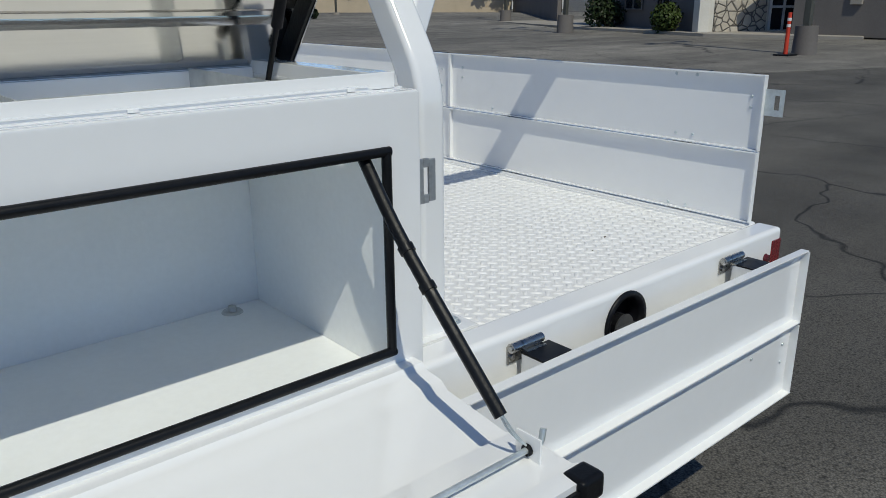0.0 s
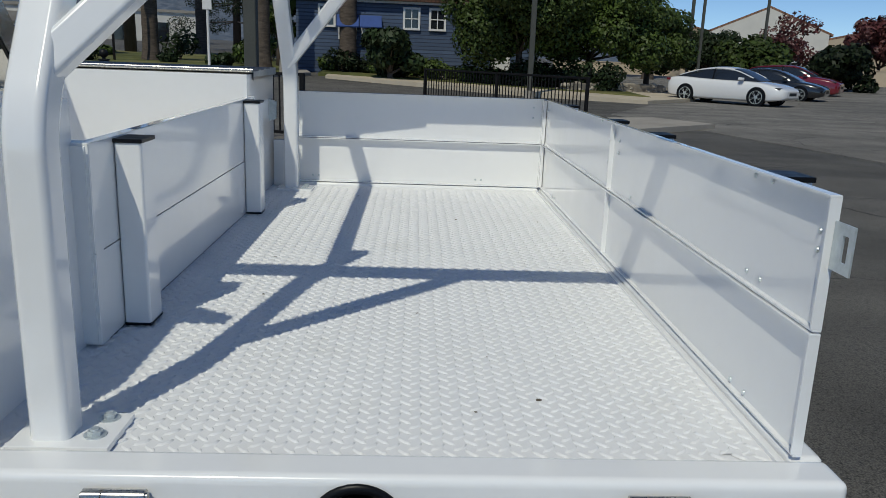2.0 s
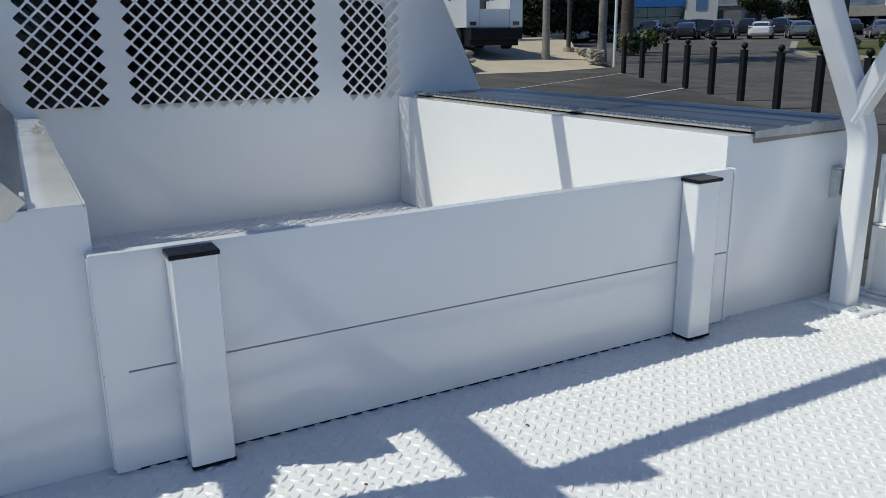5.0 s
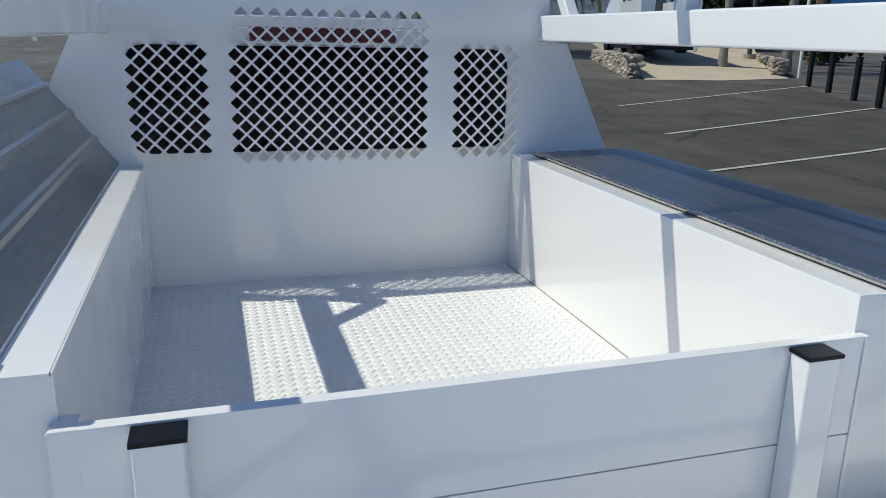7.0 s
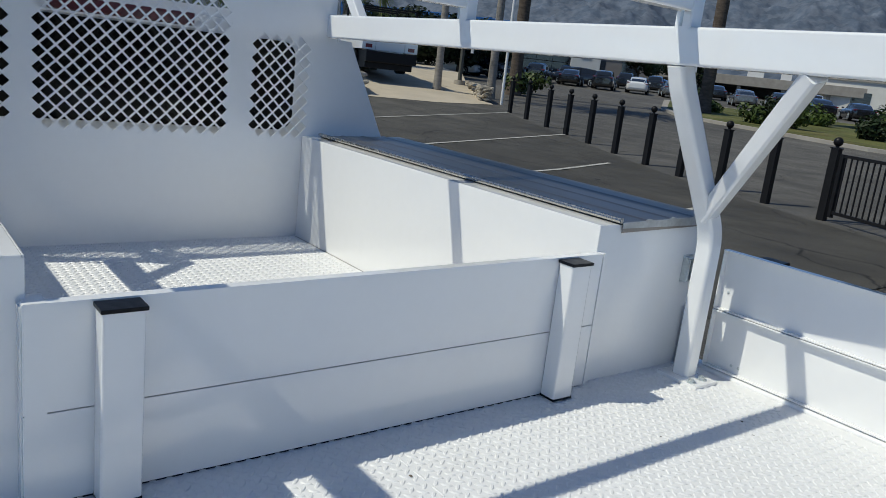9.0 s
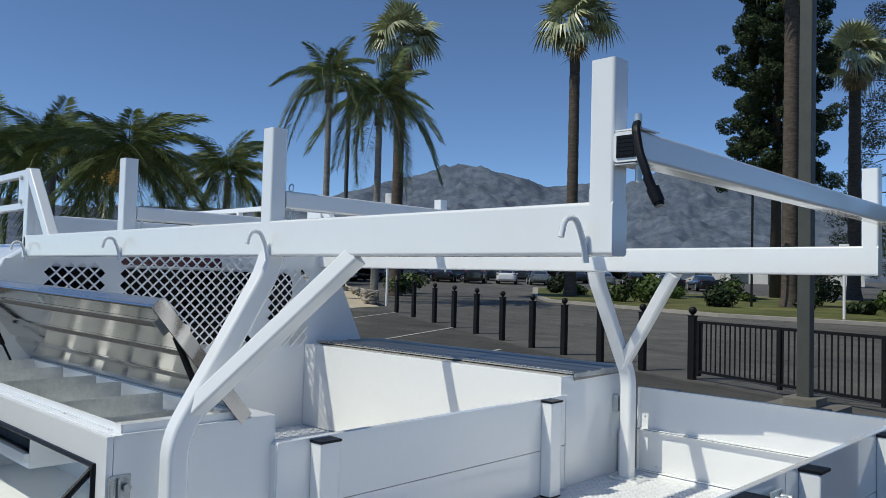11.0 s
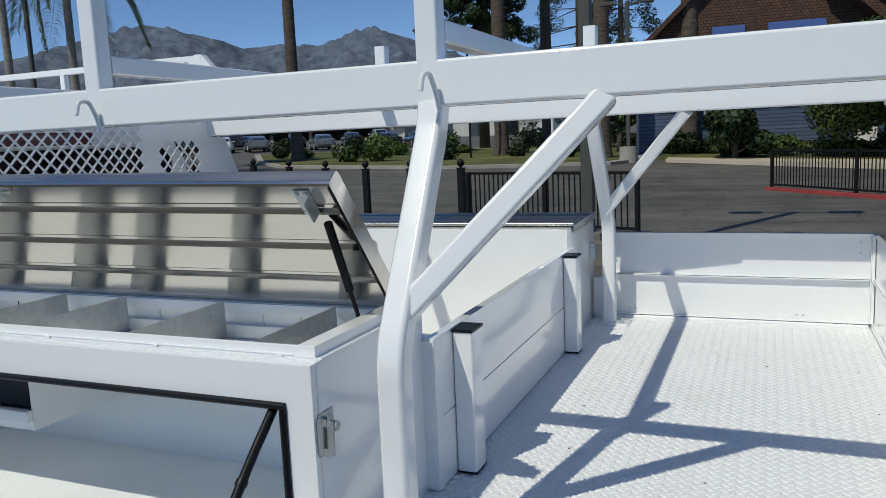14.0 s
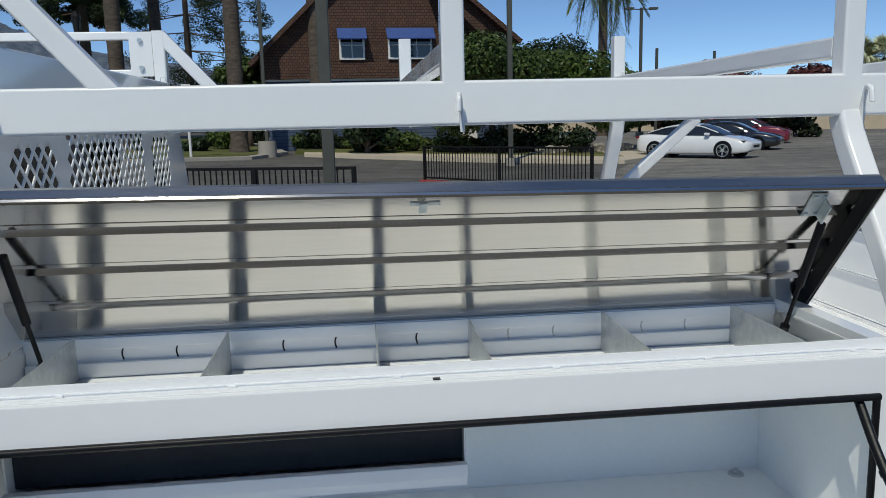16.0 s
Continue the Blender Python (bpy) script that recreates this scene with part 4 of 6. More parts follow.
def asphalt(name, tone):
    m = material(name, tone, 0.82, vary=0.3, scale=0.9, fine=75, bump=0.005, bump_scale=110, second=tuple(1.45 * c for c in tone), second_scale=0.12, second_low=0.4, second_high=0.65)
    nt = m.node_tree
    n, l = nt.nodes, nt.links
    p = n["Principled BSDF"]
    geo = n.new("ShaderNodeNewGeometry")
    warp = n.new("ShaderNodeTexNoise")
    warp.inputs["Scale"].default_value, warp.inputs["Detail"].default_value = 0.7, 3
    l.new(geo.outputs["Position"], warp.inputs["Vector"])
    add = n.new("ShaderNodeVectorMath")
    add.operation = "MULTIPLY_ADD"
    add.inputs[1].default_value = (1.6, 1.6, 0)
    l.new(warp.outputs["Color"], add.inputs[0])
    l.new(geo.outputs["Position"], add.inputs[2])
    v = n.new("ShaderNodeTexVoronoi")
    v.feature = "DISTANCE_TO_EDGE"
    v.inputs["Scale"].default_value = 0.36
    l.new(add.outputs[0], v.inputs["Vector"])
    r = n.new("ShaderNodeMapRange")
    r.inputs["From Min"].default_value, r.inputs["From Max"].default_value = 0.0012, 0.0065
    r.inputs["To Min"].default_value = 0.25
    l.new(v.outputs["Distance"], r.inputs["Value"])
    grit = n.new("ShaderNodeTexVoronoi")
    grit.inputs["Scale"].default_value = 140
    l.new(geo.outputs["Position"], grit.inputs["Vector"])
    gr = n.new("ShaderNodeMapRange")
    gr.inputs["To Min"].default_value, gr.inputs["To Max"].default_value = 2.0, 0.2
    l.new(grit.outputs["Distance"], gr.inputs["Value"])
    # long tyre marks along the aisles
    mp = n.new("ShaderNodeMapping")
    mp.inputs["Rotation"].default_value = (0, 0, radians(28))
    mp.inputs["Scale"].default_value = (0.06, 1.1, 1)
    l.new(geo.outputs["Position"], mp.inputs["Vector"])
    ty = n.new("ShaderNodeTexNoise")
    ty.inputs["Scale"].default_value, ty.inputs["Detail"].default_value = 1.0, 4
    l.new(mp.outputs[0], ty.inputs["Vector"])
    tr = n.new("ShaderNodeMapRange")
    tr.inputs["From Min"].default_value, tr.inputs["From Max"].default_value = 0.35, 0.65
    tr.inputs["To Min"].default_value, tr.inputs["To Max"].default_value = 0.8, 1.15
    l.new(ty.outputs["Fac"], tr.inputs["Value"])
    k = p.inputs["Base Color"].links[0].from_socket
    for sock in (r.outputs[0], gr.outputs[0], tr.outputs[0]):
        s = n.new("ShaderNodeVectorMath")
        s.operation = "SCALE"
        l.new(k, s.inputs[0])
        l.new(sock, s.inputs["Scale"])
        k = s.outputs[0]
    l.new(k, p.inputs["Base Color"])
    return m


ASPHALT = asphalt("asphalt", (0.079, 0.074, 0.065))
WORN = asphalt("worn_asphalt", (0.140, 0.131, 0.116))
SEALED = asphalt("sealed_asphalt", (0.052, 0.048, 0.040))
CONCRETE = material("concrete", (0.34, 0.31, 0.27), 0.85, vary=0.15, scale=1.5, fine=40, bump=0.003, bump_scale=60)
GREYCON = material("weathered_concrete", (0.17, 0.155, 0.13), 0.9, vary=0.2, scale=2, fine=40, bump=0.003, bump_scale=60)
SAND = material("sandy_concrete", (0.50, 0.43, 0.33), 0.9, vary=0.12, scale=0.8, fine=30, bump=0.003, bump_scale=50)
POLE = material("grey_green_pole_paint", (0.078, 0.080, 0.070), 0.5, spec=0.3, vary=0.12, scale=4, fine=40)
LINE = material("worn_white_line", (0.42, 0.41, 0.37), 0.8, vary=0.3, scale=6, fine=60)
TANWALL = material("tan_rendered_wall", (0.50, 0.41, 0.30), 0.85, vary=0.08, scale=1.2, fine=20, bump=0.004, bump_scale=40)
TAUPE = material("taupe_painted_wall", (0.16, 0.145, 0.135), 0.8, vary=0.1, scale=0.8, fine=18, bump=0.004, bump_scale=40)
STUCCO = material("white_stucco", (0.66, 0.64, 0.59), 0.85, vary=0.06, scale=1.0, fine=20, bump=0.004, bump_scale=40)
TRIM = material("white_trim", (0.72, 0.71, 0.69), 0.5, vary=0.05)
STONEW = patterned("stone_veneer", (0.50, 0.45, 0.38), (0.10, 0.09, 0.08), 0.85, "stone", 0.32)
SHINGLE = patterned("brown_shingle", (0.125, 0.058, 0.036), (0.030, 0.016, 0.011), 0.85, "brick", 0.15, 0.20, (90, 0, 0))
BLUEBOARD = patterned("blue_clapboard", (0.075, 0.115, 0.19), (0.03, 0.045, 0.08), 0.6, "brick", 0.19, 60, (90, 0, 0))
TILE = patterned("red_roof_tile", (0.30, 0.16, 0.10), (0.08, 0.04, 0.03), 0.8, "brick", 0.35, 0.35)
BLUEFASCIA = material("blue_fascia", (0.02, 0.14, 0.38), 0.35, vary=0.05)
AWNING = material("blue_awning_cloth", (0.03, 0.075, 0.25), 0.7, vary=0.12, scale=3)
GLASS = material("dark_window_glass", (0.016, 0.020, 0.026), 0.06, vary=0.2, scale=0.6, spec=0.8)
LEAF = material("broad_leaf", (0.055, 0.086, 0.018), 0.5, spec=0.25, vary=0.3, scale=0.8, fine=6, random_tint=0.35)
LEAF_DARK = material("dark_leaf", (0.016, 0.028, 0.010), 0.55, spec=0.2, vary=0.3, scale=0.8, fine=6, random_tint=0.35)
LEAF_RED = material("maroon_leaf", (0.085, 0.022, 0.020), 0.55, vary=0.3, scale=0.8, fine=6, random_tint=0.3)
NEEDLE = material("conifer_needle", (0.030, 0.046, 0.019), 0.65, spec=0.2, vary=0.3, scale=0.7, fine=5, random_tint=0.35)
FROND = material("palm_frond", (0.150, 0.185, 0.066), 0.24, vary=0.25, scale=1.0, fine=8, random_tint=0.3)
FANLEAF = material("fan_palm_leaf", (0.36, 0.38, 0.22), 0.36, vary=0.25, scale=1.0, fine=8, random_tint=0.3)
DRYLEAF = material("dry_palm_leaf", (0.30, 0.22, 0.11), 0.8, vary=0.25, scale=1.0, fine=8, random_tint=0.25)
BARK = material("palm_bark", (0.108, 0.086, 0.070), 0.95, spec=0.15, vary=0.4, scale=3, fine=20, bump=0.03, bump_scale=9, stretch=(1, 1, 3.5))
BARK_PALE = material("grey_palm_bark", (0.25, 0.225, 0.195), 0.9, vary=0.25, scale=3, fine=20, bump=0.015, bump_scale=9, stretch=(1, 1, 3.5))
WOOD = material("tree_bark", (0.085, 0.065, 0.05), 0.9, vary=0.25, scale=5, fine=30, bump=0.015, bump_scale=14, stretch=(1, 1, 0.3))
GRASS = material("lawn", (0.105, 0.115, 0.04), 0.85, spec=0.2, vary=0.35, scale=0.6, fine=14, bump=0.02, bump_scale=25, second=(0.16, 0.15, 0.06), second_scale=0.4)
# the distance haze on the mountains is mixed into this bluish base colour
HAZY_ROCK = material("mountain_rock", (0.122, 0.145, 0.182), 0.95, spec=0.1, vary=0.2, scale=0.012, fine=0.07, second=(0.085, 0.110, 0.148), second_scale=0.022, second_low=0.44, second_high=0.56)
CARWHITE = material("white_car_paint", (0.78, 0.78, 0.78), 0.2, vary=0.01, coat=1.0)
CARBLACK = material("black_car_paint", (0.012, 0.013, 0.016), 0.2, vary=0.05, coat=1.0)
CARRED = material("red_car_paint", (0.17, 0.010, 0.020), 0.22, vary=0.05, coat=1.0)
CARGREY = material("grey_car_paint", (0.22, 0.23, 0.24), 0.25, 0.5, vary=0.05, coat=1.0)
CARBLUE = material("blue_car_paint", (0.03, 0.10, 0.24), 0.22, vary=0.05, coat=1.0)
ORANGE = material("orange_red_plastic", (0.62, 0.05, 0.02), 0.5, vary=0.1)
REDKERB = material("red_kerb_paint", (0.34, 0.05, 0.045), 0.8, vary=0.2, scale=3, fine=30)
YELLOWFRUIT = material("yellow_palm_fruit", (0.50, 0.30, 0.06), 0.7, vary=0.25, scale=6, fine=40)

# ---- the lot ----
axis = [-4500, -2500, -1200, -600, -350] + list(range(-200, -40, 20)) + list(range(-40, 41, 4)) + list(range(60, 201, 20)) + [350, 600, 1200, 2500, 4500]
me = bpy.data.meshes.new("ground")
n = len(axis)
me.from_pydata([(x, y, ground_z(x, y)) for y in axis for x in axis], [], [(j * n + i, j * n + i + 1, j * n + n + i + 1, j * n + n + i) for j in range(n - 1) for i in range(n - 1)])
me.materials.append(ASPHALT)
for f in me.polygons:
    f.use_smooth = True
tagged(new("ground", me), "worn grey cracked asphalt of a large car park", "ground", kind="structure")


def at(az, dist, eye=(2.0, -0.6)):
    """A place on the ground by its bearing from the truck's rear corner: degrees from y towards x, and metres."""
    x, y = eye[0] + dist * math.sin(radians(az)), eye[1] + dist * math.cos(radians(az))
    return x, y, ground_z(x, y)


def slab(name, pts, thick, mat, label, category, kind="structure", lift=0.0):
    """A flat sheet with a raised edge, laid on the ground along a row of corners."""
    bm = bmesh.new()
    top = [bm.verts.new((x, y, ground_z(x, y) + thick + lift)) for x, y in pts]
    low = [bm.verts.new((x, y, ground_z(x, y) - 0.1)) for x, y in pts]
    bm.faces.new(top)
    for i in range(len(pts)):
        j = (i + 1) % len(pts)
        bm.faces.new((top[i], low[i], low[j], top[j]))
    return tagged(part(name, bm, mat), label, category, kind=kind)


def strip(name, a, b, w, mat, label, category):
    """A painted line on the ground."""
    a, b = Vector(a), Vector(b)
    d = (b - a).normalized()
    nrm = Vector((-d.y, d.x)) * w / 2
    bm = bmesh.new()
    k = 8
    rows = []
    for i in range(k + 1):
        p = a + (b - a) * i / k
        rows.append([bm.verts.new((q.x, q.y, ground_z(q.x, q.y) + 0.025)) for q in (p + nrm, p - nrm)])
    for p, q in zip(rows, rows[1:]):
        bm.faces.new((p[0], p[1], q[1], q[0]))
    return tagged(part(name, bm, mat), label, category, kind="structure")


for a, b in (((-15.9, 10.5), (-19.9, 19.6)), ((-11.3, 8.7), (-14.2, 16.8)), ((-7.6, 7.3), (-9.6, 13.6)), ((-4.4, 7.2), (-5.3, 11.0)), ((26, 30), (33, 45)), ((30, 26), (40, 42))):
    strip("parking_line", a, b, 0.10, LINE, "worn white parking line on asphalt", "parking line")

# lawn and planting beyond the entrance
slab("kerb", [at(-37.2, 48)[:2], at(-36, 42)[:2], at(-24, 35.5)[:2], at(-12, 35.5)[:2], at(-9, 39)[:2], at(-10, 62)[:2], at(-30, 62)[:2], at(-37.2, 62)[:2]], 0.14, CONCRETE, "pale concrete kerb round the lawn", "kerb")
slab("lawn", [at(-36.8, 48)[:2], at(-35.7, 42.6)[:2], at(-24, 36.1)[:2], at(-12.5, 36.1)[:2], at(-10, 39.2)[:2], at(-11, 61)[:2], at(-30, 61)[:2], at(-36.8, 61)[:2]], 0.16, GRASS, "dry green lawn strip with low plants", "lawn")
slab("pavement", [(-3.2, 36), (9.5, 27.5), (12.5, 31.0), (12.0, 50), (-4, 50)], 0.13, SAND, "pale sandy concrete pavement before the house", "pavement")
slab("verge", [(-3.8, 38.2), (10.4, 30.2), (11.0, 48), (-4, 49)], 0.17, GRASS, "planted verge before the house", "verge")
slab("island", [(5.3, 14.6), (8.0, 17.0), (7.0, 18.6), (5.7, 18.0)], 0.12, CONCRETE, "small kerbed concrete island with stones", "kerb")
slab("walk", [at(40, 62, (0, 0))[:2], at(52, 37, (0, 0))[:2], at(60, 31, (0, 0))[:2], at(70, 29.5, (0, 0))[:2], at(70, 40, (0, 0))[:2], at(45, 70, (0, 0))[:2]], 0.12, CONCRETE, "pale concrete walk along the building", "pavement")
bm = bmesh.new()
ramp = [[bm.verts.new((x, y, ground_z(x, y) + lift)) for x, y, lift in row] for row in (((-23.3, 15.6, 0.015), (-22.5, 18.2, 0.015), (-22.9, 21.4, 0.015)), ((-27.5, 17.4, 0.32), (-27.2, 20.4, 0.32), (-27.4, 23.6, 0.32)), ((-34.0, 20.4, 0.75), (-34.0, 24.2, 0.75), (-34.2, 28.4, 0.75)), ((-62, 33, 0.6), (-62, 38, 0.6), (-62, 43, 0.6)))]
for a, b in zip(ramp, ramp[1:]):
    for i in range(2):
        bm.faces.new((a[i], a[i + 1], b[i + 1], b[i]))
for side in (0, 2):
    low = [bm.verts.new(row[side].co - Vector((0, 0, 1.2))) for row in ramp]
    for i in range(3):
        bm.faces.new((ramp[i][side], ramp[i + 1][side], low[i + 1], low[i]))
tagged(part("forecourt", bm, SAND), "sandy concrete ramp up to a raised forecourt", "pavement", kind="structure")

def seal_patch():
    """The freshly sealed parking bays inside the bollards."""
    edge = [(-1.5, 11.2), (-4.3, 12.3), (-9.5, 14.5), (-16.0, 17.6), (-20.5, 19.8), (-24.4, 13.4), (-27, 5), (-27, -12), (-1.5, -12)]
    bm = bmesh.new()
    bmesh.ops.triangulate(bm, faces=[bm.faces.new([bm.verts.new((x, y, 0)) for x, y in edge])])
    bmesh.ops.subdivide_edges(bm, edges=bm.edges, cuts=5, use_grid_fill=True)
    for v in bm.verts:
        v.co.z = ground_z(v.co.x, v.co.y) + 0.012
    return tagged(part("parking_bays", bm, SEALED), "dark sealed asphalt of the parking bays", "ground", kind="structure")


seal_patch()
slab("worn_lot", [(9, 9), (26, 2), (60, -20), (90, 10), (60, 70), (12, 76), (12.6, 31), (9.6, 27.2), (6.5, 21)], 0.008, WORN, "pale worn asphalt of the far lot", "ground")
# bollards
rows_b = [(-4.25, 12.65), (-5.55, 13.15), (-6.85, 13.65), (-8.15, 14.15), (-9.5, 14.7), (-11.05, 15.4), (-12.65, 16.15), (-14.3, 16.95), (-16.0, 17.8), (-18.0, 18.75), (-20.0, 19.75)]
first = None
for x, y in rows_b:
    z = ground_z(x, y)
    if first is None:
        first = thing("bollard", x, y, z, "square black metal bollard with a ball top", "bollard", "bollards along the car park")
        auto(part("post", S([(0, 0, -0.05), (0, 0, 1.15)], outline(0.13, 0.13, 0.012, 2)), BLACKMET, first))
        auto(part("cap", B(-0.075, 0.075, -0.075, 0.075, 1.15, 1.17, 0.006), BLACKMET, first))
        bm = bmesh.new()
        bmesh.ops.create_uvsphere(bm, u_segments=16, v_segments=10, radius=0.074, matrix=Matrix.Translation((0, 0, 1.262)))
        cyl(bm, (0, 0, 1.17), (0, 0, 1.20), 0.03, n=12)
        auto(part("ball", bm, BLACKMET, first))
    else:
        copy_thing(first, pose(x, y, z))


def fence(a, b, h, label, kerb=False):
    """A leaf of black railings from a to b."""
    ax, ay, bx, by = *a, *b
    L = math.hypot(bx - ax, by - ay)
    t = thing("gate_leaf", ax, ay, ground_z(ax, ay), label, "gate", turn=math.degrees(math.atan2(by - ay, bx - ax)))
    sq = outline(0.05, 0.05, 0.004, 1)
    drop = ground_z(bx, by) - ground_z(ax, ay)
    for z in (0.16, h - 0.02):
        part("rail", S([(0, 0, z), (L, 0, z + drop)], sq, (0, 1, 0)), BLACKMET, t)
    for x in (0.03, L / 2, L - 0.03):
        part("post", S([(x, 0, 0.04 if kerb else 0.08), (x, 0, h)], outline(0.07, 0.07, 0.006, 1)), BLACKMET, t)
    k = int(L / 0.115)
    pk = S([(0, 0, 0.16), (0, 0, h - 0.03)], outline(0.022, 0.022, 0.003, 1))
    pick = part("picket", pk, BLACKMET, t)
    pick.location = (0.1, 0, 0)
    for i in range(1, k):
        o = new("picket", pick.data)
        o.parent, o.location = t, (0.1 + i * (L - 0.2) / k, 0, drop * i / k)
    if kerb:
        auto(part("kerb_base", B(-0.1, L + 0.1, -0.12, 0.12, -0.02, 0.09, 0.02), REDKERB, t, "red painted kerb under the railings"))
    return t


fence((-4.12, 12.6), (-0.72, 11.35), 1.08, "black steel gate leaf hung from a square post")
fence((1.25, 21.4), (4.85, 16.5), 1.08, "black steel gate leaf standing open over a red kerb", True)

# light poles


def light_pole(x, y, h, w, label, base=(0.45, 0.6), round_base=False, heads=True, mat=POLE, foot=CONCRETE):
    t = thing("light_pole", x, y, ground_z(x, y), label, "light pole")
    if base:
        if round_base:
            auto(part("base", C((0, 0, -0.05), (0, 0, base[1]), base[0], base[0] * 0.92, n=20), foot, t, "round concrete footing"))
        else:
            auto(part("base", B(-base[0], base[0], -base[0], base[0], -0.05, base[1], 0.03), foot, t, "square concrete footing"))
    auto(part("shaft", S([(0, 0, base[1] if base else 0), (0, 0, h)], outline(w, w, w * 0.12, 2)), mat, t))
    if heads:
        for s in (-1, 1):
            part("arm", S([(0, 0, h - 0.15), (s * 0.9, 0, h - 0.05)], outline(0.07, 0.07, 0.02, 1), (0, 1, 0)), mat, t)
            auto(part("lamp_head", B(s * 0.9 - 0.3, s * 0.9 + 0.3, -0.2, 0.2, h - 0.14, h + 0.02, 0.03), mat, t))
    return t


lp0 = light_pole(-1.06, 9.13, 9.5, 0.16, "tall grey-green square light pole on concrete", (0.20, 0.40), foot=GREYCON)
auto(part("footing", B(-0.42, 0.42, -0.42, 0.42, -0.05, 0.30, 0.03), GREYCON, lp0, "broad concrete footing"))
x, y, _ = at(-11.0, 38, (2.34, -1.13))
light_pole(x, y, 7.4, 0.16, "grey light pole on a round concrete footing", (0.45, 0.75), True)
x, y, _ = at(49.3, 34.5, (-0.1, -0.9))
light_pole(x, y, 8.5, 0.17, "grey light pole on a dark round footing", (0.36, 0.75), True, foot=TAUPE)
x, y, _ = at(45.17, 49, (-0.1, -0.9))
light_pole(x, y, 8.5, 0.17, "grey light pole on a dark round footing", (0.36, 0.75), True, foot=TAUPE)
x, y, _ = at(65.3, 22.3, (-0.33, -0.89))
light_pole(x, y, 8.5, 0.18, "light pole on a scuffed dark round footing", (0.30, 0.72), True, foot=TAUPE)
x, y, _ = at(8.6, 30, (0.815, -0.95))
light_pole(x, y, 8.0, 0.19, "slim grey light pole before the trees", (0.2, 0.3), True)
for az, d in ((20.0, 46), (24.0, 50), (32.5, 62)):
    x, y, _ = at(az, d, (0.8, -0.9))
    light_pole(x, y, 5.6, 0.14, "slim grey light pole among parked cars", (0.3, 0.5), True, False)
x, y, _ = at(-51.0, 40, (2.34, -1.13))
light_pole(x, y, 10.9, 0.16, "tall light pole with a flat lamp head", (0.3, 0.6), True)
x, y, _ = at(20.4, 60, (-0.67, -1.38))
light_pole(x, y, 9.5, 0.2, "tall light pole with a small head", (0.3, 0.6), True)
x, y, _ = at(-22.0, 43, (2.0, -0.4))
lp = light_pole(x, y, 6.0, 0.10, "black post-top street lantern", None, heads=False, mat=BLACKMET)
auto(part("lantern", C((0, 0, 6.0), (0, 0, 6.7), 0.14, 0.22, n=10), GLASS, lp, "dark glazed lantern"))
part("lantern_cap", C((0, 0, 6.7), (0, 0, 7.0), 0.25, 0.03, n=10), BLACKMET, lp)

x, y, z = at(64.2, 21.8, (-0.33, -0.89))
t = thing("delineator", x, y, z, "red plastic delineator post on a black base", "delineator")
auto(part("post", C((0, 0, 0.03), (0, 0, 1.05), 0.055, 0.045, n=14), ORANGE, t))
auto(part("base", B(-0.25, 0.25, -0.2, 0.2, 0, 0.05, 0.015), RUBBER, t, "black rubber base"))
for z in (0.70, 0.85):
    part("band", C((0, 0, z), (0, 0, z + 0.07), 0.052, 0.050, n=14), TRIM, t, "white reflective band")

# ---- planting ----


def quads(rng, blobs, count, size, flat=0.5):
    """Loose leaf-sized quads over the shells of blobs (centre, radii)."""
    vol = np.array([b[1][0] * b[1][1] * b[1][2] for b in blobs]) ** 0.67
    pick = rng.choice(len(blobs), count, p=vol / vol.sum())
    cen = np.array([b[0] for b in blobs])[pick]
    rad = np.array([b[1] for b in blobs])[pick]
    d = rng.normal(size=(count, 3))
    d /= np.linalg.norm(d, axis=1)[:, None]
    p = cen + d * rad * rng.uniform(0.45, 1.08, (count, 1)) ** 0.6
    nrm = d + rng.normal(size=(count, 3)) * flat + (0, 0, 0.35)
    nrm /= np.linalg.norm(nrm, axis=1)[:, None]
    u = np.cross(nrm, rng.normal(size=(count, 3)))
    u /= np.linalg.norm(u, axis=1)[:, None] + 1e-9
    v = np.cross(nrm, u)
    s = size * rng.uniform(0.6, 1.4, (count, 1))
    a, b, c, e = p - u * s, p + v * s * 0.55, p + u * s, p - v * s * 0.55
    verts = np.stack([a, b, c, e], 1).reshape(-1, 3)
    faces = np.arange(count * 4).reshape(-1, 4)
    return verts, faces


def leaf_mesh(name, verts, faces, mat, parent):
    me = bpy.data.meshes.new(name)
    me.from_pydata(verts.tolist(), [], faces.tolist())
    me.materials.append(mat)
    ob = new(name, me)
    ob.parent = parent
    return ob


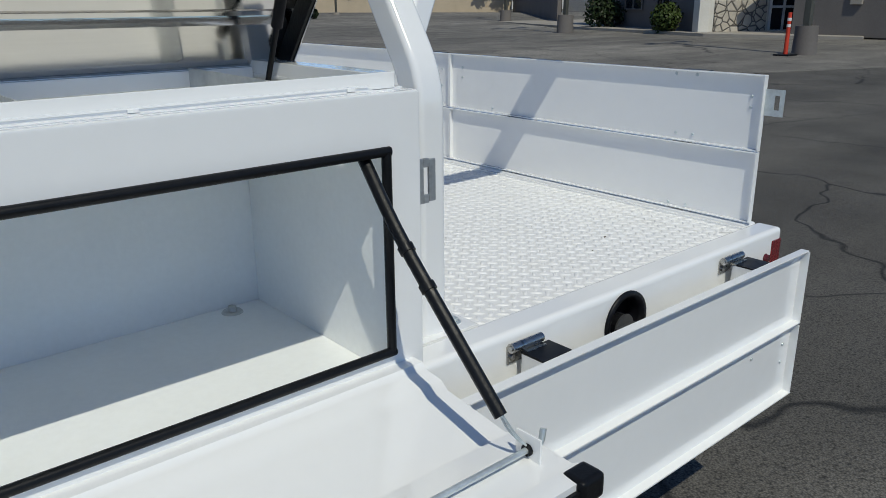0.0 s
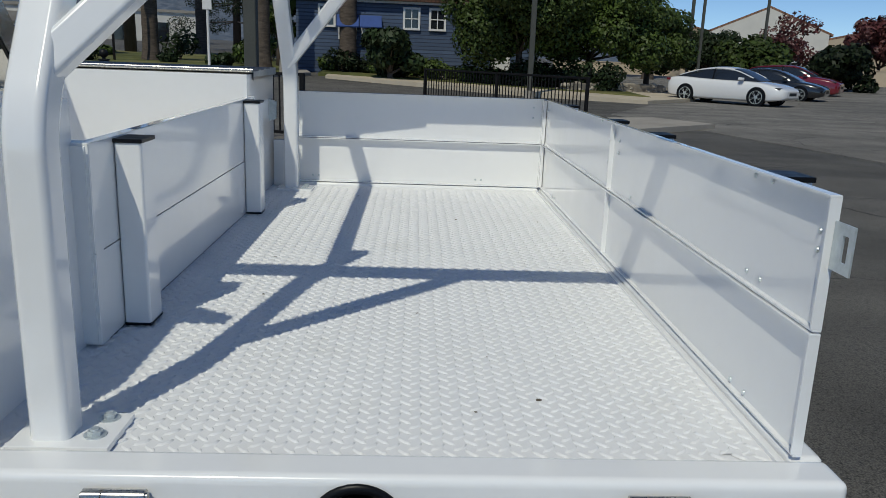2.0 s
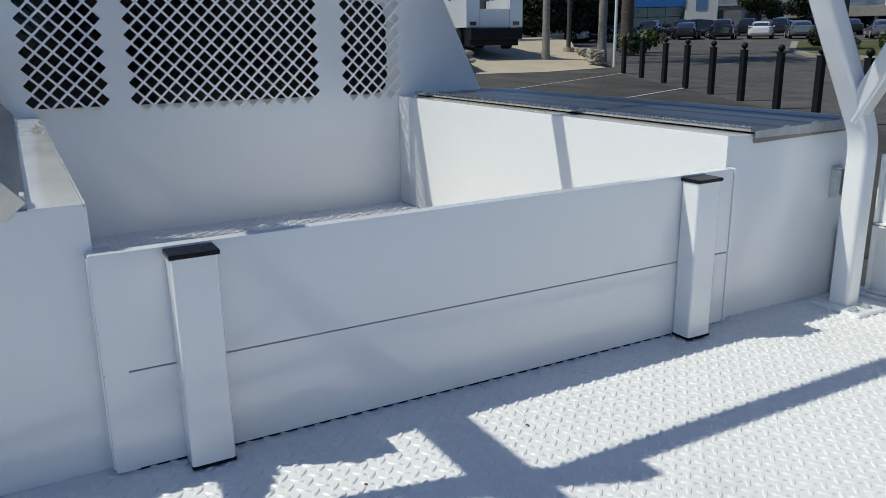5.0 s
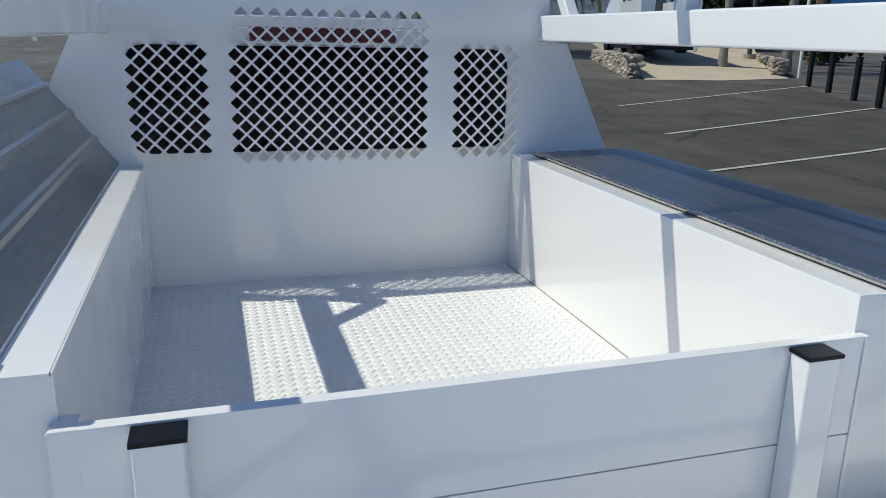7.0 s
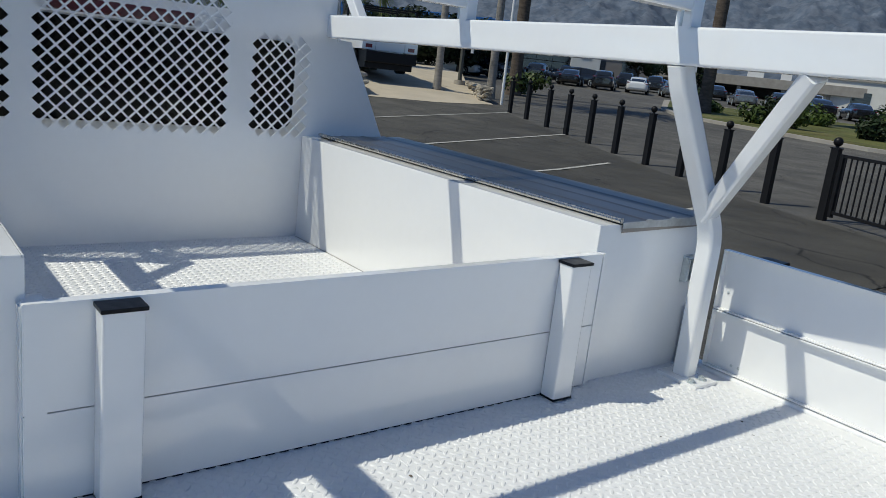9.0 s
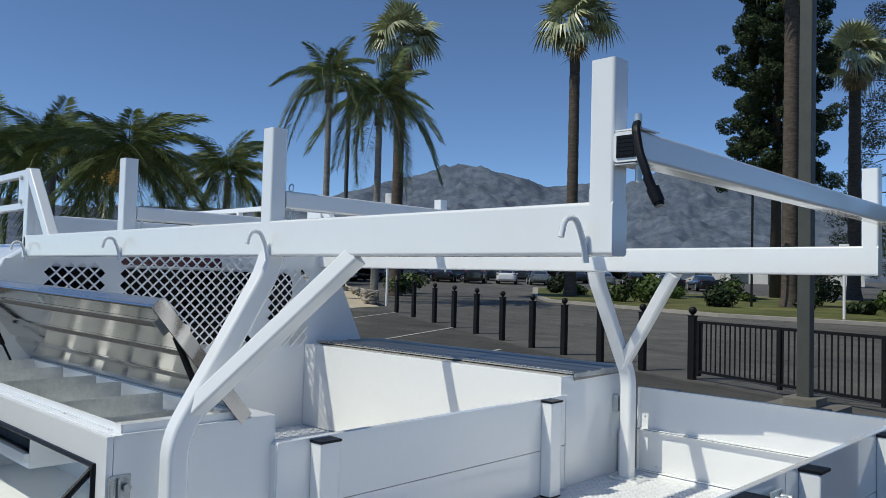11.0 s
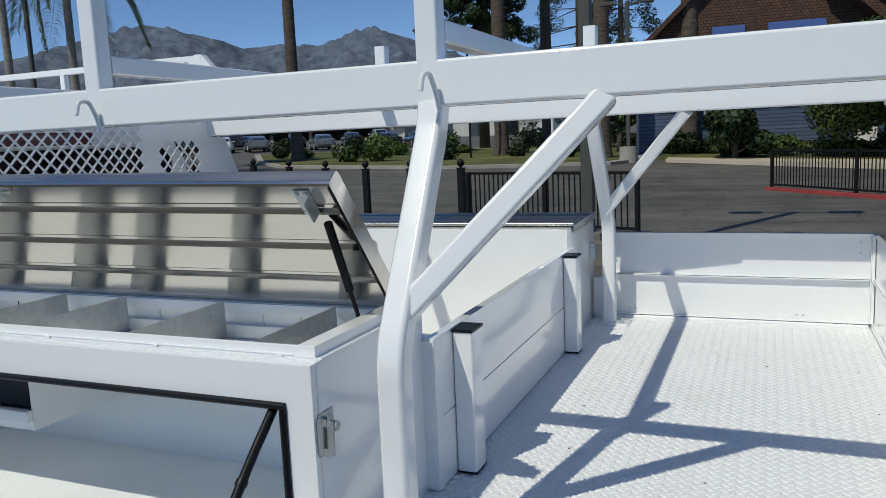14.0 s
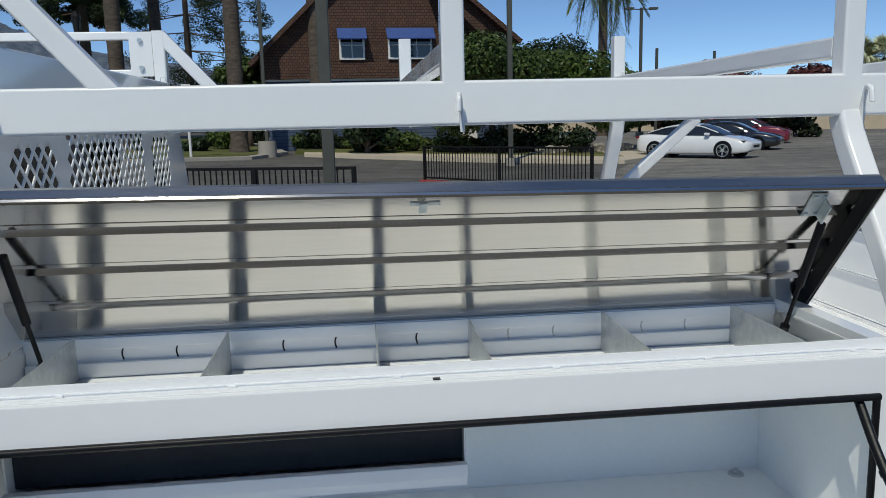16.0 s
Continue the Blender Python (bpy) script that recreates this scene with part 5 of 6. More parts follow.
def tree(x, y, h, r, seed, label, mat=LEAF, leaves=7000, size=0.16, trunk=0.18, low=0.28):
    """A broad tree: tapered trunk, limbs and a crown of leaf clumps."""
    rng = np.random.default_rng(seed)
    t = thing("tree", x, y, ground_z(x, y) + 0.1, label, "tree")
    bm = bmesh.new()
    cyl(bm, (0, 0, -0.3), (0.05, 0.03, h * low + 0.4), trunk, trunk * 0.65, n=10)
    blobs = []
    for i in range(13):
        a = i * 2.4 + rng.uniform(-0.4, 0.4)
        k = rng.uniform(0.25, 0.85)
        c = np.array([math.cos(a) * r * k, math.sin(a) * r * k, h * rng.uniform(low + 0.1, 0.86)])
        s = r * rng.uniform(0.30, 0.48)
        blobs.append((c, (s, s, s * 0.8)))
        if i < 8:
            m = c * 0.5 + np.array([0, 0, h * low * 0.5])
            cyl(bm, (0, 0, h * low), m, trunk * 0.4, trunk * 0.28, n=6)
            cyl(bm, m, c, trunk * 0.28, trunk * 0.08, n=6)
    blobs.append((np.array([0, 0, h * 0.82]), (r * 0.5, r * 0.5, h * 0.17)))
    part("trunk", bm, WOOD, t, "", True)
    leaf_mesh("crown", *quads(rng, blobs, leaves, size), mat, t)
    return t


def shrub(x, y, h, r, seed, label, mat=LEAF_DARK, leaves=900, size=0.10, name="shrub"):
    rng = np.random.default_rng(seed)
    t = thing(name, x, y, ground_z(x, y) + 0.1, label, name)
    blobs = [(np.array([rng.uniform(-0.45, 0.45) * r, rng.uniform(-0.45, 0.45) * r, h * rng.uniform(0.35, 0.65)]), (r * 0.6, r * 0.6, h * 0.42)) for _ in range(5)]
    leaf_mesh("foliage", *quads(rng, blobs, leaves, size), mat, t)
    bm = bmesh.new()
    for i in range(5):
        a = i * 1.3
        cyl(bm, (0, 0, -0.15), (math.cos(a) * r * 0.4, math.sin(a) * r * 0.4, h * 0.6), 0.03, 0.01, n=5)
    part("woody_base", bm, WOOD, t)
    return t


def frond_mesh(rng, length, droop, leaflets=80, wid=0.045, leaf_len=0.62):
    """A feather frond along +x, arching down, with hanging leaflets on both sides."""
    verts, faces = [], []
    pts = []
    for i in range(11):
        s = i / 10
        pts.append(Vector((length * (s - 0.12 * s * s * droop), 0, length * (0.42 * s - droop * 0.80 * s * s))))
    for i, p in enumerate(pts):
        w = 0.035 * (1 - i / 11)
        k = len(verts)
        verts += [tuple(p + Vector((0, w, 0))), tuple(p - Vector((0, w, 0))), tuple(p + Vector((0, 0, -w)))]
        if i:
            faces += [(k - 3, k - 2, k + 1, k), (k - 2, k - 1, k + 2, k + 1), (k - 1, k - 3, k, k + 2)]
    for i in range(leaflets):
        s = 0.14 + 0.86 * i / (leaflets - 1)
        f = s * 10
        a = min(int(f), 9)
        p = pts[a].lerp(pts[a + 1], f - a)
        ln = leaf_len * (0.55 + 0.75 * math.sin(math.pi * min(1, s * 0.9 + 0.1))) * rng.uniform(0.8, 1.15)
        for side in (1, -1):
            d = Vector((0.55 + rng.uniform(-0.12, 0.12), side * rng.uniform(0.55, 0.95), rng.uniform(-0.75, 0.05))).normalized()
            tip = p + d * ln + Vector((0, 0, -0.55 * ln))
            midp = p + d * ln * 0.5
            wv = Vector((wid, 0, 0.012))
            k = len(verts)
            verts += [tuple(p), tuple(midp + wv / 2), tuple(tip), tuple(midp - wv / 2)]
            faces.append((k, k + 1, k + 2, k + 3))
    return verts, faces


FRONDS = []
frng = random.Random(11)
for k in range(5):
    v, f = frond_mesh(frng, 3.3, 1.15 + 0.30 * k, 120, 0.040, 0.66)
    me = bpy.data.meshes.new("frond")
    me.from_pydata(v, [], f)
    me.materials.append(FROND)
    FRONDS.append(me)


def fan_mesh(rng, mat, r=0.85, stalk=0.9, segs=22, droop=0.35):
    """A fan leaf: stalk along +x and a pleated fan of pointed segments."""
    v = [(0, 0.02, 0), (0, -0.02, 0), (stalk, 0.012, 0.05), (stalk, -0.012, 0.05)]
    f = [(0, 1, 3, 2)]
    for i in range(segs):
        a = radians(-115 + 230 * i / (segs - 1))
        ln = r * (0.75 + 0.3 * math.cos(a * 0.7)) * rng.uniform(0.85, 1.1)
        d = Vector((math.cos(a), math.sin(a), 0))
        s = Vector((-d.y, d.x, 0))
        c = Vector((stalk, 0, 0.05))
        p1, p2 = c + d * ln * 0.55, c + d * ln + Vector((0, 0, -droop * ln * rng.uniform(0.5, 1.3)))
        k = len(v)
        v += [tuple(c), tuple(p1 + s * 0.055 + Vector((0, 0, 0.02))), tuple(p2), tuple(p1 - s * 0.055)]
        f.append((k, k + 1, k + 2, k + 3))
    me = bpy.data.meshes.new("fan_leaf")
    me.from_pydata(v, [], f)
    me.materials.append(mat)
    return me


FANS = [fan_mesh(frng, FANLEAF, droop=d) for d in (0.2, 0.45, 0.8)]
DRYFANS = [fan_mesh(frng, DRYLEAF, droop=d) for d in (0.6, 1.0)]


def palm_trunk(t, h, r0, r1, mat, flare=1.35, lean=(0, 0)):
    bm = bmesh.new()
    rows = []
    k = max(12, int(h / 0.45))
    for i in range(k + 1):
        s = i / k
        r = r1 + (r0 - r1) * (1 - s) ** 1.2 + r0 * (flare - 1) * max(0, 1 - s * h / 1.4) ** 2
        r *= 1 + 0.05 * ((i % 2) - 0.5)
        rows.append([bm.verts.new((lean[0] * s * s + r * math.cos(a), lean[1] * s * s + r * math.sin(a), -0.3 + (h + 0.3) * s)) for a in [2 * math.pi * j / 14 for j in range(14)]])
    for a, b in zip(rows, rows[1:]):
        for j in range(14):
            bm.faces.new((a[j], a[(j + 1) % 14], b[(j + 1) % 14], b[j]))
    part("trunk", bm, mat, t, "", True)


def hang(t, me, m, label=""):
    ob = new(me.name.split(".")[0], me)
    ob.parent = t
    ob.matrix_basis = m
    return ob


def queen_palm(x, y, h, seed, size=1.0, trunk=0.17, count=24, shaft=False, lean=(0, 0), fruit=False, spread=112, bark=BARK_PALE):
    """A feather palm with arching fronds."""
    rng = random.Random(seed)
    t = thing("palm_tree", x, y, ground_z(x, y) + 0.1, "feather palm with arching green fronds and ringed trunk", "palm tree")
    palm_trunk(t, h, trunk, trunk * 0.75, bark, lean=lean)
    top = Vector((lean[0], lean[1], h))
    if shaft:
        bm = C(top + Vector((0, 0, -1.1)), top + Vector((0, 0, -0.3)), trunk * 1.25, trunk * 0.9, n=12)
        part("leaf_base_sheath", bm, BARK, t)
    for i in range(count):
        a = i * 137.5 + rng.uniform(-15, 15)
        up = 86 - spread * (i / count) + rng.uniform(-9, 9)
        s = size * rng.uniform(0.8, 1.15)
        me = FRONDS[min(4, int(5 * i / count))]
        m = Matrix.Translation(top) @ pose(0, 0, 0, 0, 0, a) @ pose(0, 0, 0, rng.uniform(-25, 25), -up * 0.85, 0) @ Matrix.Diagonal((s, s, s, 1))
        hang(t, me, m)
    if fruit:
        bm = bmesh.new()
        r2 = random.Random(3)
        for i in range(220):
            d = Vector((r2.gauss(0, 0.27), r2.gauss(0, 0.27), r2.gauss(0, 0.17)))
            bmesh.ops.create_icosphere(bm, subdivisions=1, radius=0.06, matrix=Matrix.Translation(top + Vector((1.90, -1.50, -1.1)) + d))
        part("fruit_stalk", S([top + Vector((0, 0, 0.1)), top + Vector((0.7, -0.55, 0.25)), top + Vector((1.5, -1.2, -0.25)), top + Vector((1.9, -1.5, -0.9))], outline(0.05, 0.05, 0.02, 2)), YELLOWFRUIT, t)
        tagged(part("fruit_head", bm, YELLOWFRUIT, t), "hanging head of many small yellow palm fruits", kind="stuff")
    return t


def fan_palm(x, y, h, seed, size=1.0, trunk=0.3, count=40, dry=10):
    """A tall fan palm."""
    rng = random.Random(seed)
    t = thing("palm_tree", x, y, ground_z(x, y) + 0.1, "tall fan palm with a slim brown trunk", "palm tree")
    palm_trunk(t, h, trunk, trunk * 0.86, BARK, 1.5)
    top = Vector((0, 0, h))
    for i in range(count):
        a = i * 137.5 + rng.uniform(-15, 15)
        up = 84 - 104 * (i / count) + rng.uniform(-12, 12)
        s = size * rng.uniform(0.85, 1.2)
        hang(t, FANS[min(2, int(3 * i / count))], Matrix.Translation(top + Vector((0, 0, rng.uniform(-0.2, 0.3)))) @ pose(0, 0, 0, 0, 0, a) @ pose(0, 0, 0, rng.uniform(-30, 30), -up, 0) @ Matrix.Diagonal((s, s, s, 1)))
    for i in range(dry):
        a = i * 137.5 + 40
        s = size * rng.uniform(0.5, 0.75)
        hang(t, DRYFANS[i % 2], Matrix.Translation(top + Vector((0, 0, -0.12 - 0.12 * (i % 4)))) @ pose(0, 0, 0, 0, 0, a) @ pose(0, 0, 0, rng.uniform(-30, 30), 70 + rng.uniform(-15, 12), 0) @ Matrix.Diagonal((s, s, s, 1)))
    return t


E12 = (2.34, -1.13)
fan_palm(*at(-34.4, 48, E12)[:2], 16.6, 1, 1.55, 0.36)
fan_palm(*at(-47.25, 44, E12)[:2], 14.3, 2, 1.35, 0.33, 40, 16)
fan_palm(*at(-19.7, 46, E12)[:2], 18.5, 3, 1.3, 0.42, 40, 26)
fan_palm(*at(-15.9, 68, E12)[:2], 18.4, 4, 1.75, 0.50, 34, 20)
fan_palm(*at(-12.7, 40, E12)[:2], 20.0, 5, 1.3, 0.40)
queen_palm(*at(-52.4, 36, E12)[:2], 10.2, 6, 0.70, 0.17, 18, True, spread=104)
queen_palm(*at(-48.7, 38, E12)[:2], 9.6, 7, 0.96, 0.2, 22, True, spread=108)
queen_palm(*at(-59.5, 49.5, E12)[:2], 6.6, 8, 1.25, 0.28, 22)
queen_palm(*at(-66.0, 46.5, E12)[:2], 6.85, 9, 1.35, 0.32, 34, fruit=True)
queen_palm(*at(-70.8, 51, E12)[:2], 7.4, 10, 1.3, 0.32, 32)
queen_palm(*at(-74.5, 54, E12)[:2], 7.35, 12, 1.36, 0.32, 24)
queen_palm(*at(17.8, 62, (-0.67, -1.38))[:2], 11.9, 13, 1.05, 0.42, 30, spread=125, bark=BARK)
fan_palm(*at(-3.9, 43, (0.29, -1.35))[:2], 20, 14, 1.4, 0.46)
for az, d in ((33.6, 110), (35.0, 112), (36.6, 108), (37.8, 115)):
    fan_palm(*at(az, d, (0.8, -0.9))[:2], 8.2, int(az * 10), 1.5, 0.25, 30, 6)


def conifer(x, y, h, r, seed, label, low=0.3, layers=15, per=5, drop=0.1, leaves=130, size=0.32, lean_top=0.55, ends=(0.55, 0.78, 1.0)):
    """A tall conifer: level limbs with clumps of needles at their ends."""
    rng = np.random.default_rng(seed)
    t = thing("conifer_tree", x, y, ground_z(x, y) + 0.1, label, "tree")
    bm = bmesh.new()
    cyl(bm, (0, 0, -0.4), (0, 0, h), 0.42, 0.08, n=10)
    blobs = []
    for i in range(layers):
        s = i / (layers - 1)
        z = h * (low + (1 - low) * s * 0.97)
        for j in range(per):
            a = j * 2 * math.pi / per + i * 1.1 + rng.uniform(-0.35, 0.35)
            ln = r * (1 - lean_top * s) * rng.uniform(0.55, 1.1)
            end = np.array([math.cos(a) * ln, math.sin(a) * ln, z - drop * ln + rng.uniform(-0.3, 0.5)])
            cyl(bm, (0, 0, z), end, 0.07, 0.025, n=5)
            for q in ends:
                c = np.array([0, 0, z]) * (1 - q) + end * q + rng.normal(size=3) * 0.25
                b = r * rng.uniform(0.12, 0.22)
                blobs.append((c, (b, b, b * 0.75)))
    part("trunk", bm, WOOD, t, "", True)
    leaf_mesh("crown", *quads(rng, blobs, leaves * len(blobs), size, 0.9), NEEDLE, t)
    return t


conifer(*at(-20.6, 60, E12)[:2], 27, 3.9, 21, "tall dark conifer with dense clumped foliage", low=0.32, layers=19, per=6, leaves=560, size=0.088, lean_top=0.25)
conifer(*at(-13.4, 84, E12)[:2], 28, 6.3, 22, "tall open conifer with bare level limbs and tufted ends", low=0.10, layers=15, per=5, drop=0.12, leaves=240, size=0.095, ends=(0.86, 1.0))
conifer(*at(-10.5, 82, E12)[:2], 27, 5.0, 23, "tall open conifer with bare level limbs and tufted ends", low=0.12, layers=13, per=4, drop=0.12, leaves=240, size=0.095, ends=(0.82, 1.0))

E1 = (0.815, -0.95)
tree(*at(7.6, 36, E1)[:2], 5.4, 3.4, 31, "broad green citrus tree before the blue house", LEAF, 30000, 0.095)
tree(*at(12.5, 38, E1)[:2], 5.0, 3.2, 32, "broad green tree beside the pavement", LEAF, 26000, 0.095)
tree(*at(16.6, 42, E1)[:2], 4.2, 2.3, 33, "green street tree beyond the railings", LEAF, 14000, 0.10)
tree(*at(-1.6, 37, E1)[:2], 2.3, 1.4, 34, "dark garden tree beside the house", LEAF_DARK, 6000, 0.15, low=0.1)
tree(*at(20.5, 58, E1)[:2], 3.6, 2.2, 35, "green tree behind the parked cars", LEAF_DARK, 9000, 0.13)
tree(*at(25.5, 62, E1)[:2], 5.4, 2.3, 36, "thin reddish street tree before the white hall", LEAF_RED, 2600, 0.14)
tree(*at(23.5, 50, E1)[:2], 3.0, 2.2, 45, "green hedge tree behind the parked cars", LEAF, 5000, 0.17, low=0.05)
tree(*at(28.6, 54, E1)[:2], 2.9, 2.2, 46, "dark hedge tree behind the parked cars", LEAF_DARK, 5000, 0.17, low=0.05)
tree(*at(30.8, 76, E1)[:2], 6.0, 2.9, 37, "maroon-leaved tree behind the tan wall", LEAF_RED, 6500, 0.2)
tree(*at(33.2, 74, E1)[:2], 5.4, 2.3, 38, "thin brownish tree behind the tan wall", LEAF_DARK, 1500, 0.16, 0.12, 0.35)
tree(*at(34.7, 75, E1)[:2], 5.0, 1.9, 39, "thin green tree behind the tan wall", LEAF, 1100, 0.16, 0.10, 0.38)
tree(*at(38.5, 76, E1)[:2], 5.9, 2.5, 40, "thin green tree before the white hall", LEAF_DARK, 1900, 0.16, 0.12, 0.38)
tree(*at(42.6, 76, E1)[:2], 6.6, 2.9, 47, "dark green tree behind the tan wall", LEAF_DARK, 5000, 0.22)
for i, az in enumerate((44.8, 46.6, 48.6, 50.8)):
    tree(*at(az, 78, E1)[:2], 7.4 + 0.5 * (i % 2), 3.2, 480 + i, "dark green tree behind the grey wall", LEAF_DARK, 4500, 0.2, 0.2, 0.15)
tree(*at(9.6, 56, (-0.67, -1.38))[:2], 7.2, 2.9, 41, "bushy green tree beside the brown house", LEAF, 26000, 0.10)
tree(*at(13.8, 66, (-0.67, -1.38))[:2], 8.0, 4.0, 42, "brownish tree behind the pavement", LEAF_DARK, 12000, 0.13)
tree(*at(-7.6, 46, (-0.67, -1.38))[:2], 5.2, 1.5, 43, "slender green tree beside the brown house", LEAF, 3500, 0.16)

prng = random.Random(77)
for i in range(34):
    az = -36.5 + i * 0.78 + prng.uniform(-0.3, 0.3)
    big = prng.random()
    if prng.random() < 0.4:
        continue
    shrub(*at(az, prng.uniform(41, 54) + max(0, -az - 28) * 0.5, E12)[:2], 0.5 + 1.3 * big, 0.5 + 0.8 * big, 100 + i, "low green shrub in the planted verge", LEAF_DARK if prng.random() < 0.65 else LEAF, 620, 0.12)
for i in range(22):
    x, y = -3.5 + i * 0.62, 39.8 - i * 0.36 + prng.uniform(0, 3)
    big = prng.random()
    shrub(x, y, 0.6 + 0.9 * big, 0.6 + 0.5 * big, 200 + i, "low green shrub before the blue house", LEAF_DARK if prng.random() < 0.6 else LEAF, 620, 0.10)
for az, d in ((-48.2, 43), (-46.9, 46)):
    shrub(*at(az, d, (1.7, 0.4))[:2], 1.2, 1.1, int(300 - az), "spiky low shrub beside the road", LEAF, 700, 0.12)
shrub(*at(52.5, 39.0, (-0.33, -0.89))[:2], 1.5, 1.1, 401, "dark round bush against the taupe wall", LEAF_DARK, 1800, 0.09)
shrub(*at(56.9, 33.8, (-0.33, -0.89))[:2], 1.2, 0.95, 402, "bright green round bush against the taupe wall", LEAF, 1800, 0.08)


def stones(name, a, b, count, h, seed, label, k=1.0):
    """A low wall of piled field stones."""
    rng = random.Random(seed)
    t = thing(name, *a, ground_z(*a), label, "stone wall")
    d = Vector((b[0] - a[0], b[1] - a[1], 0))
    if h > 0.4:
        turned = pose(0, 0, 0, 0, 0, math.degrees(math.atan2(d.y, d.x)))
        part("core", B(0.15, d.length, -0.24, 0.24, -0.6, h + 0.02, 0.05, turned), STONEF, t, "packed rubble core")
    count *= 3
    spare = bmesh.new()
    for i in range(count):
        s = (i + rng.random()) / count
        r = rng.uniform(0.10, 0.19) * k
        m = Matrix.Translation(d * s + Vector((rng.uniform(-0.22, 0.22), rng.uniform(-0.22, 0.22), rng.uniform(0.02, h)))) @ pose(0, 0, 0, rng.uniform(-14, 14), rng.uniform(-14, 14), rng.uniform(0, 180)) @ Matrix.Diagonal((rng.uniform(1.1, 1.7), 1, rng.uniform(0.5, 0.75), 1))
        bm = bmesh.new() if i < 280 else spare
        vs = bmesh.ops.create_icosphere(bm, subdivisions=1, radius=r)["verts"]
        for v in vs:
            v.co *= rng.uniform(0.82, 1.15)
        bmesh.ops.transform(bm, verts=vs, matrix=m)
        if i < 280:
            part("stone", bm, STONEF, t)
    if len(spare.verts):
        tagged(part("stones", spare, STONEF, t), kind="stuff")
    else:
        spare.free()
    return t


STONEF = material("field_stone", (0.30, 0.265, 0.215), 0.9, vary=0.3, scale=3, fine=25, random_tint=0.38)
stones("stone_wall", (-23.9, 15.5), (-36.0, 20.2), 330, 0.80, 4, "low wall of pale piled field stones", 0.72)
stones("stone_wall", (-23.6, 21.5), (-33.0, 27.6), 300, 0.66, 1, "low wall of pale piled field stones", 0.72)
stones("stone_edging", (5.5, 15.2), (7.6, 17.6), 60, 0.08, 2, "loose pale stones on the kerbed island", 0.4)
stones("stone_wall", (7.5, 33.2), (12.4, 35.5), 90, 0.5, 3, "low stone wall beside the pavement")

# ---- buildings ----


def prism(pts, y0, y1):
    """A solid from an outline in x and z, drawn out along y."""
    bm = bmesh.new()
    f = bm.faces.new([bm.verts.new((x, y0, z)) for x, z in pts])
    g = bmesh.ops.extrude_face_region(bm, geom=[f])
    bmesh.ops.translate(bm, verts=[v for v in g["geom"] if isinstance(v, bmesh.types.BMVert)], vec=(0, y1 - y0, 0))
    return bm


def window(parent, x, z, w, h, y=0.0, cols=2, awning=False, sash=True):
    """A framed window in a wall that faces -y."""
    win = part("window", B(x - w / 2, x + w / 2, y - 0.02, y + 0.06, z - h / 2, z + h / 2), GLASS, parent, "dark pane in a white frame")
    f = 0.11
    bm = bmesh.new()
    box(bm, x - w / 2 - f, x + w / 2 + f, y - 0.08, y - 0.025, z + h / 2, z + h / 2 + f)
    box(bm, x - w / 2 - f, x + w / 2 + f, y - 0.12, y - 0.025, z - h / 2 - f, z - h / 2)
    for s in (-1, 1):
        xx = x + s * (w / 2 + f / 2)
        box(bm, xx - f / 2, xx + f / 2, y - 0.08, y - 0.025, z - h / 2, z + h / 2)
    part("window_frame", bm, TRIM, win)
    bm = bmesh.new()
    for i in range(1, cols):
        xx = x - w / 2 + w * i / cols
        box(bm, xx - 0.025, xx + 0.025, y - 0.06, y - 0.022, z - h / 2, z + h / 2)
    if sash:
        box(bm, x - w / 2, x + w / 2, y - 0.065, y - 0.0235, z - 0.025, z + 0.025)
    if len(bm.verts):
        part("glazing_bar", bm, TRIM, win)
    else:
        bm.free()
    if awning:
        bm = bmesh.new()
        a = [bm.verts.new(c) for c in ((x - w / 2 - 0.2, y - 0.05, z + h / 2 + 0.25), (x + w / 2 + 0.2, y - 0.05, z + h / 2 + 0.25), (x + w / 2 + 0.2, y - 0.75, z + h / 2 - 0.35), (x - w / 2 - 0.2, y - 0.75, z + h / 2 - 0.35))]
        b = [bm.verts.new(v.co + Vector((0, 0.02, -0.06))) for v in a]
        bm.faces.new(a)
        bm.faces.new(b[::-1])
        for i in range(4):
            j = (i + 1) % 4
            bm.faces.new((a[i], b[i], b[j], a[j]))
        part("awning", bm, AWNING, win, "blue cloth awning")
    return win


# brown shingled house with a blue clapboard ground floor
hx, hy = -1.75, 41.5
house = thing("house", hx, hy, ground_z(hx, hy) + 0.1, "brown shingled house with a blue clapboard ground floor", "house", turn=4)
part("ground_floor_wall", B(-3.6, 9.4, 0.4, 8.0, -0.3, 3.78), BLUEBOARD, house, "blue clapboard wall")
part("upper_wall", prism([(-3.9, 3.78), (9.8, 3.78), (9.8, 6.0), (5.6, 9.3), (0.8, 9.3), (-3.9, 4.9)], 0.0, 8.4), SHINGLE, house, "weathered brown shingle wall")
for a, b in (((-4.4, 4.5), (1.0, 9.65)), ((10.3, 5.6), (5.3, 9.65))):
    d = Vector((b[0] - a[0], b[1] - a[1])).normalized()
    nrm = Vector((-d.y, d.x)) * 0.12
    pts = [(a[0] - nrm.x, a[1] - nrm.y), (b[0] - nrm.x, b[1] - nrm.y), (b[0] + nrm.x, b[1] + nrm.y), (a[0] + nrm.x, a[1] + nrm.y)]
    part("roof", prism(pts, -0.5, 8.8), SHINGLE, house, "brown shingle roof slope")
part("roof", prism([(1.0, 9.31), (5.3, 9.31), (5.3, 9.62), (1.0, 9.62)], -0.5, 8.8), SHINGLE, house)
part("roof", prism([(5.0, 8.6), (9.9, 3.9), (10.1, 4.1), (5.2, 8.9)], -1.3, -0.02), SHINGLE, house, "lower roof slope over the porch")
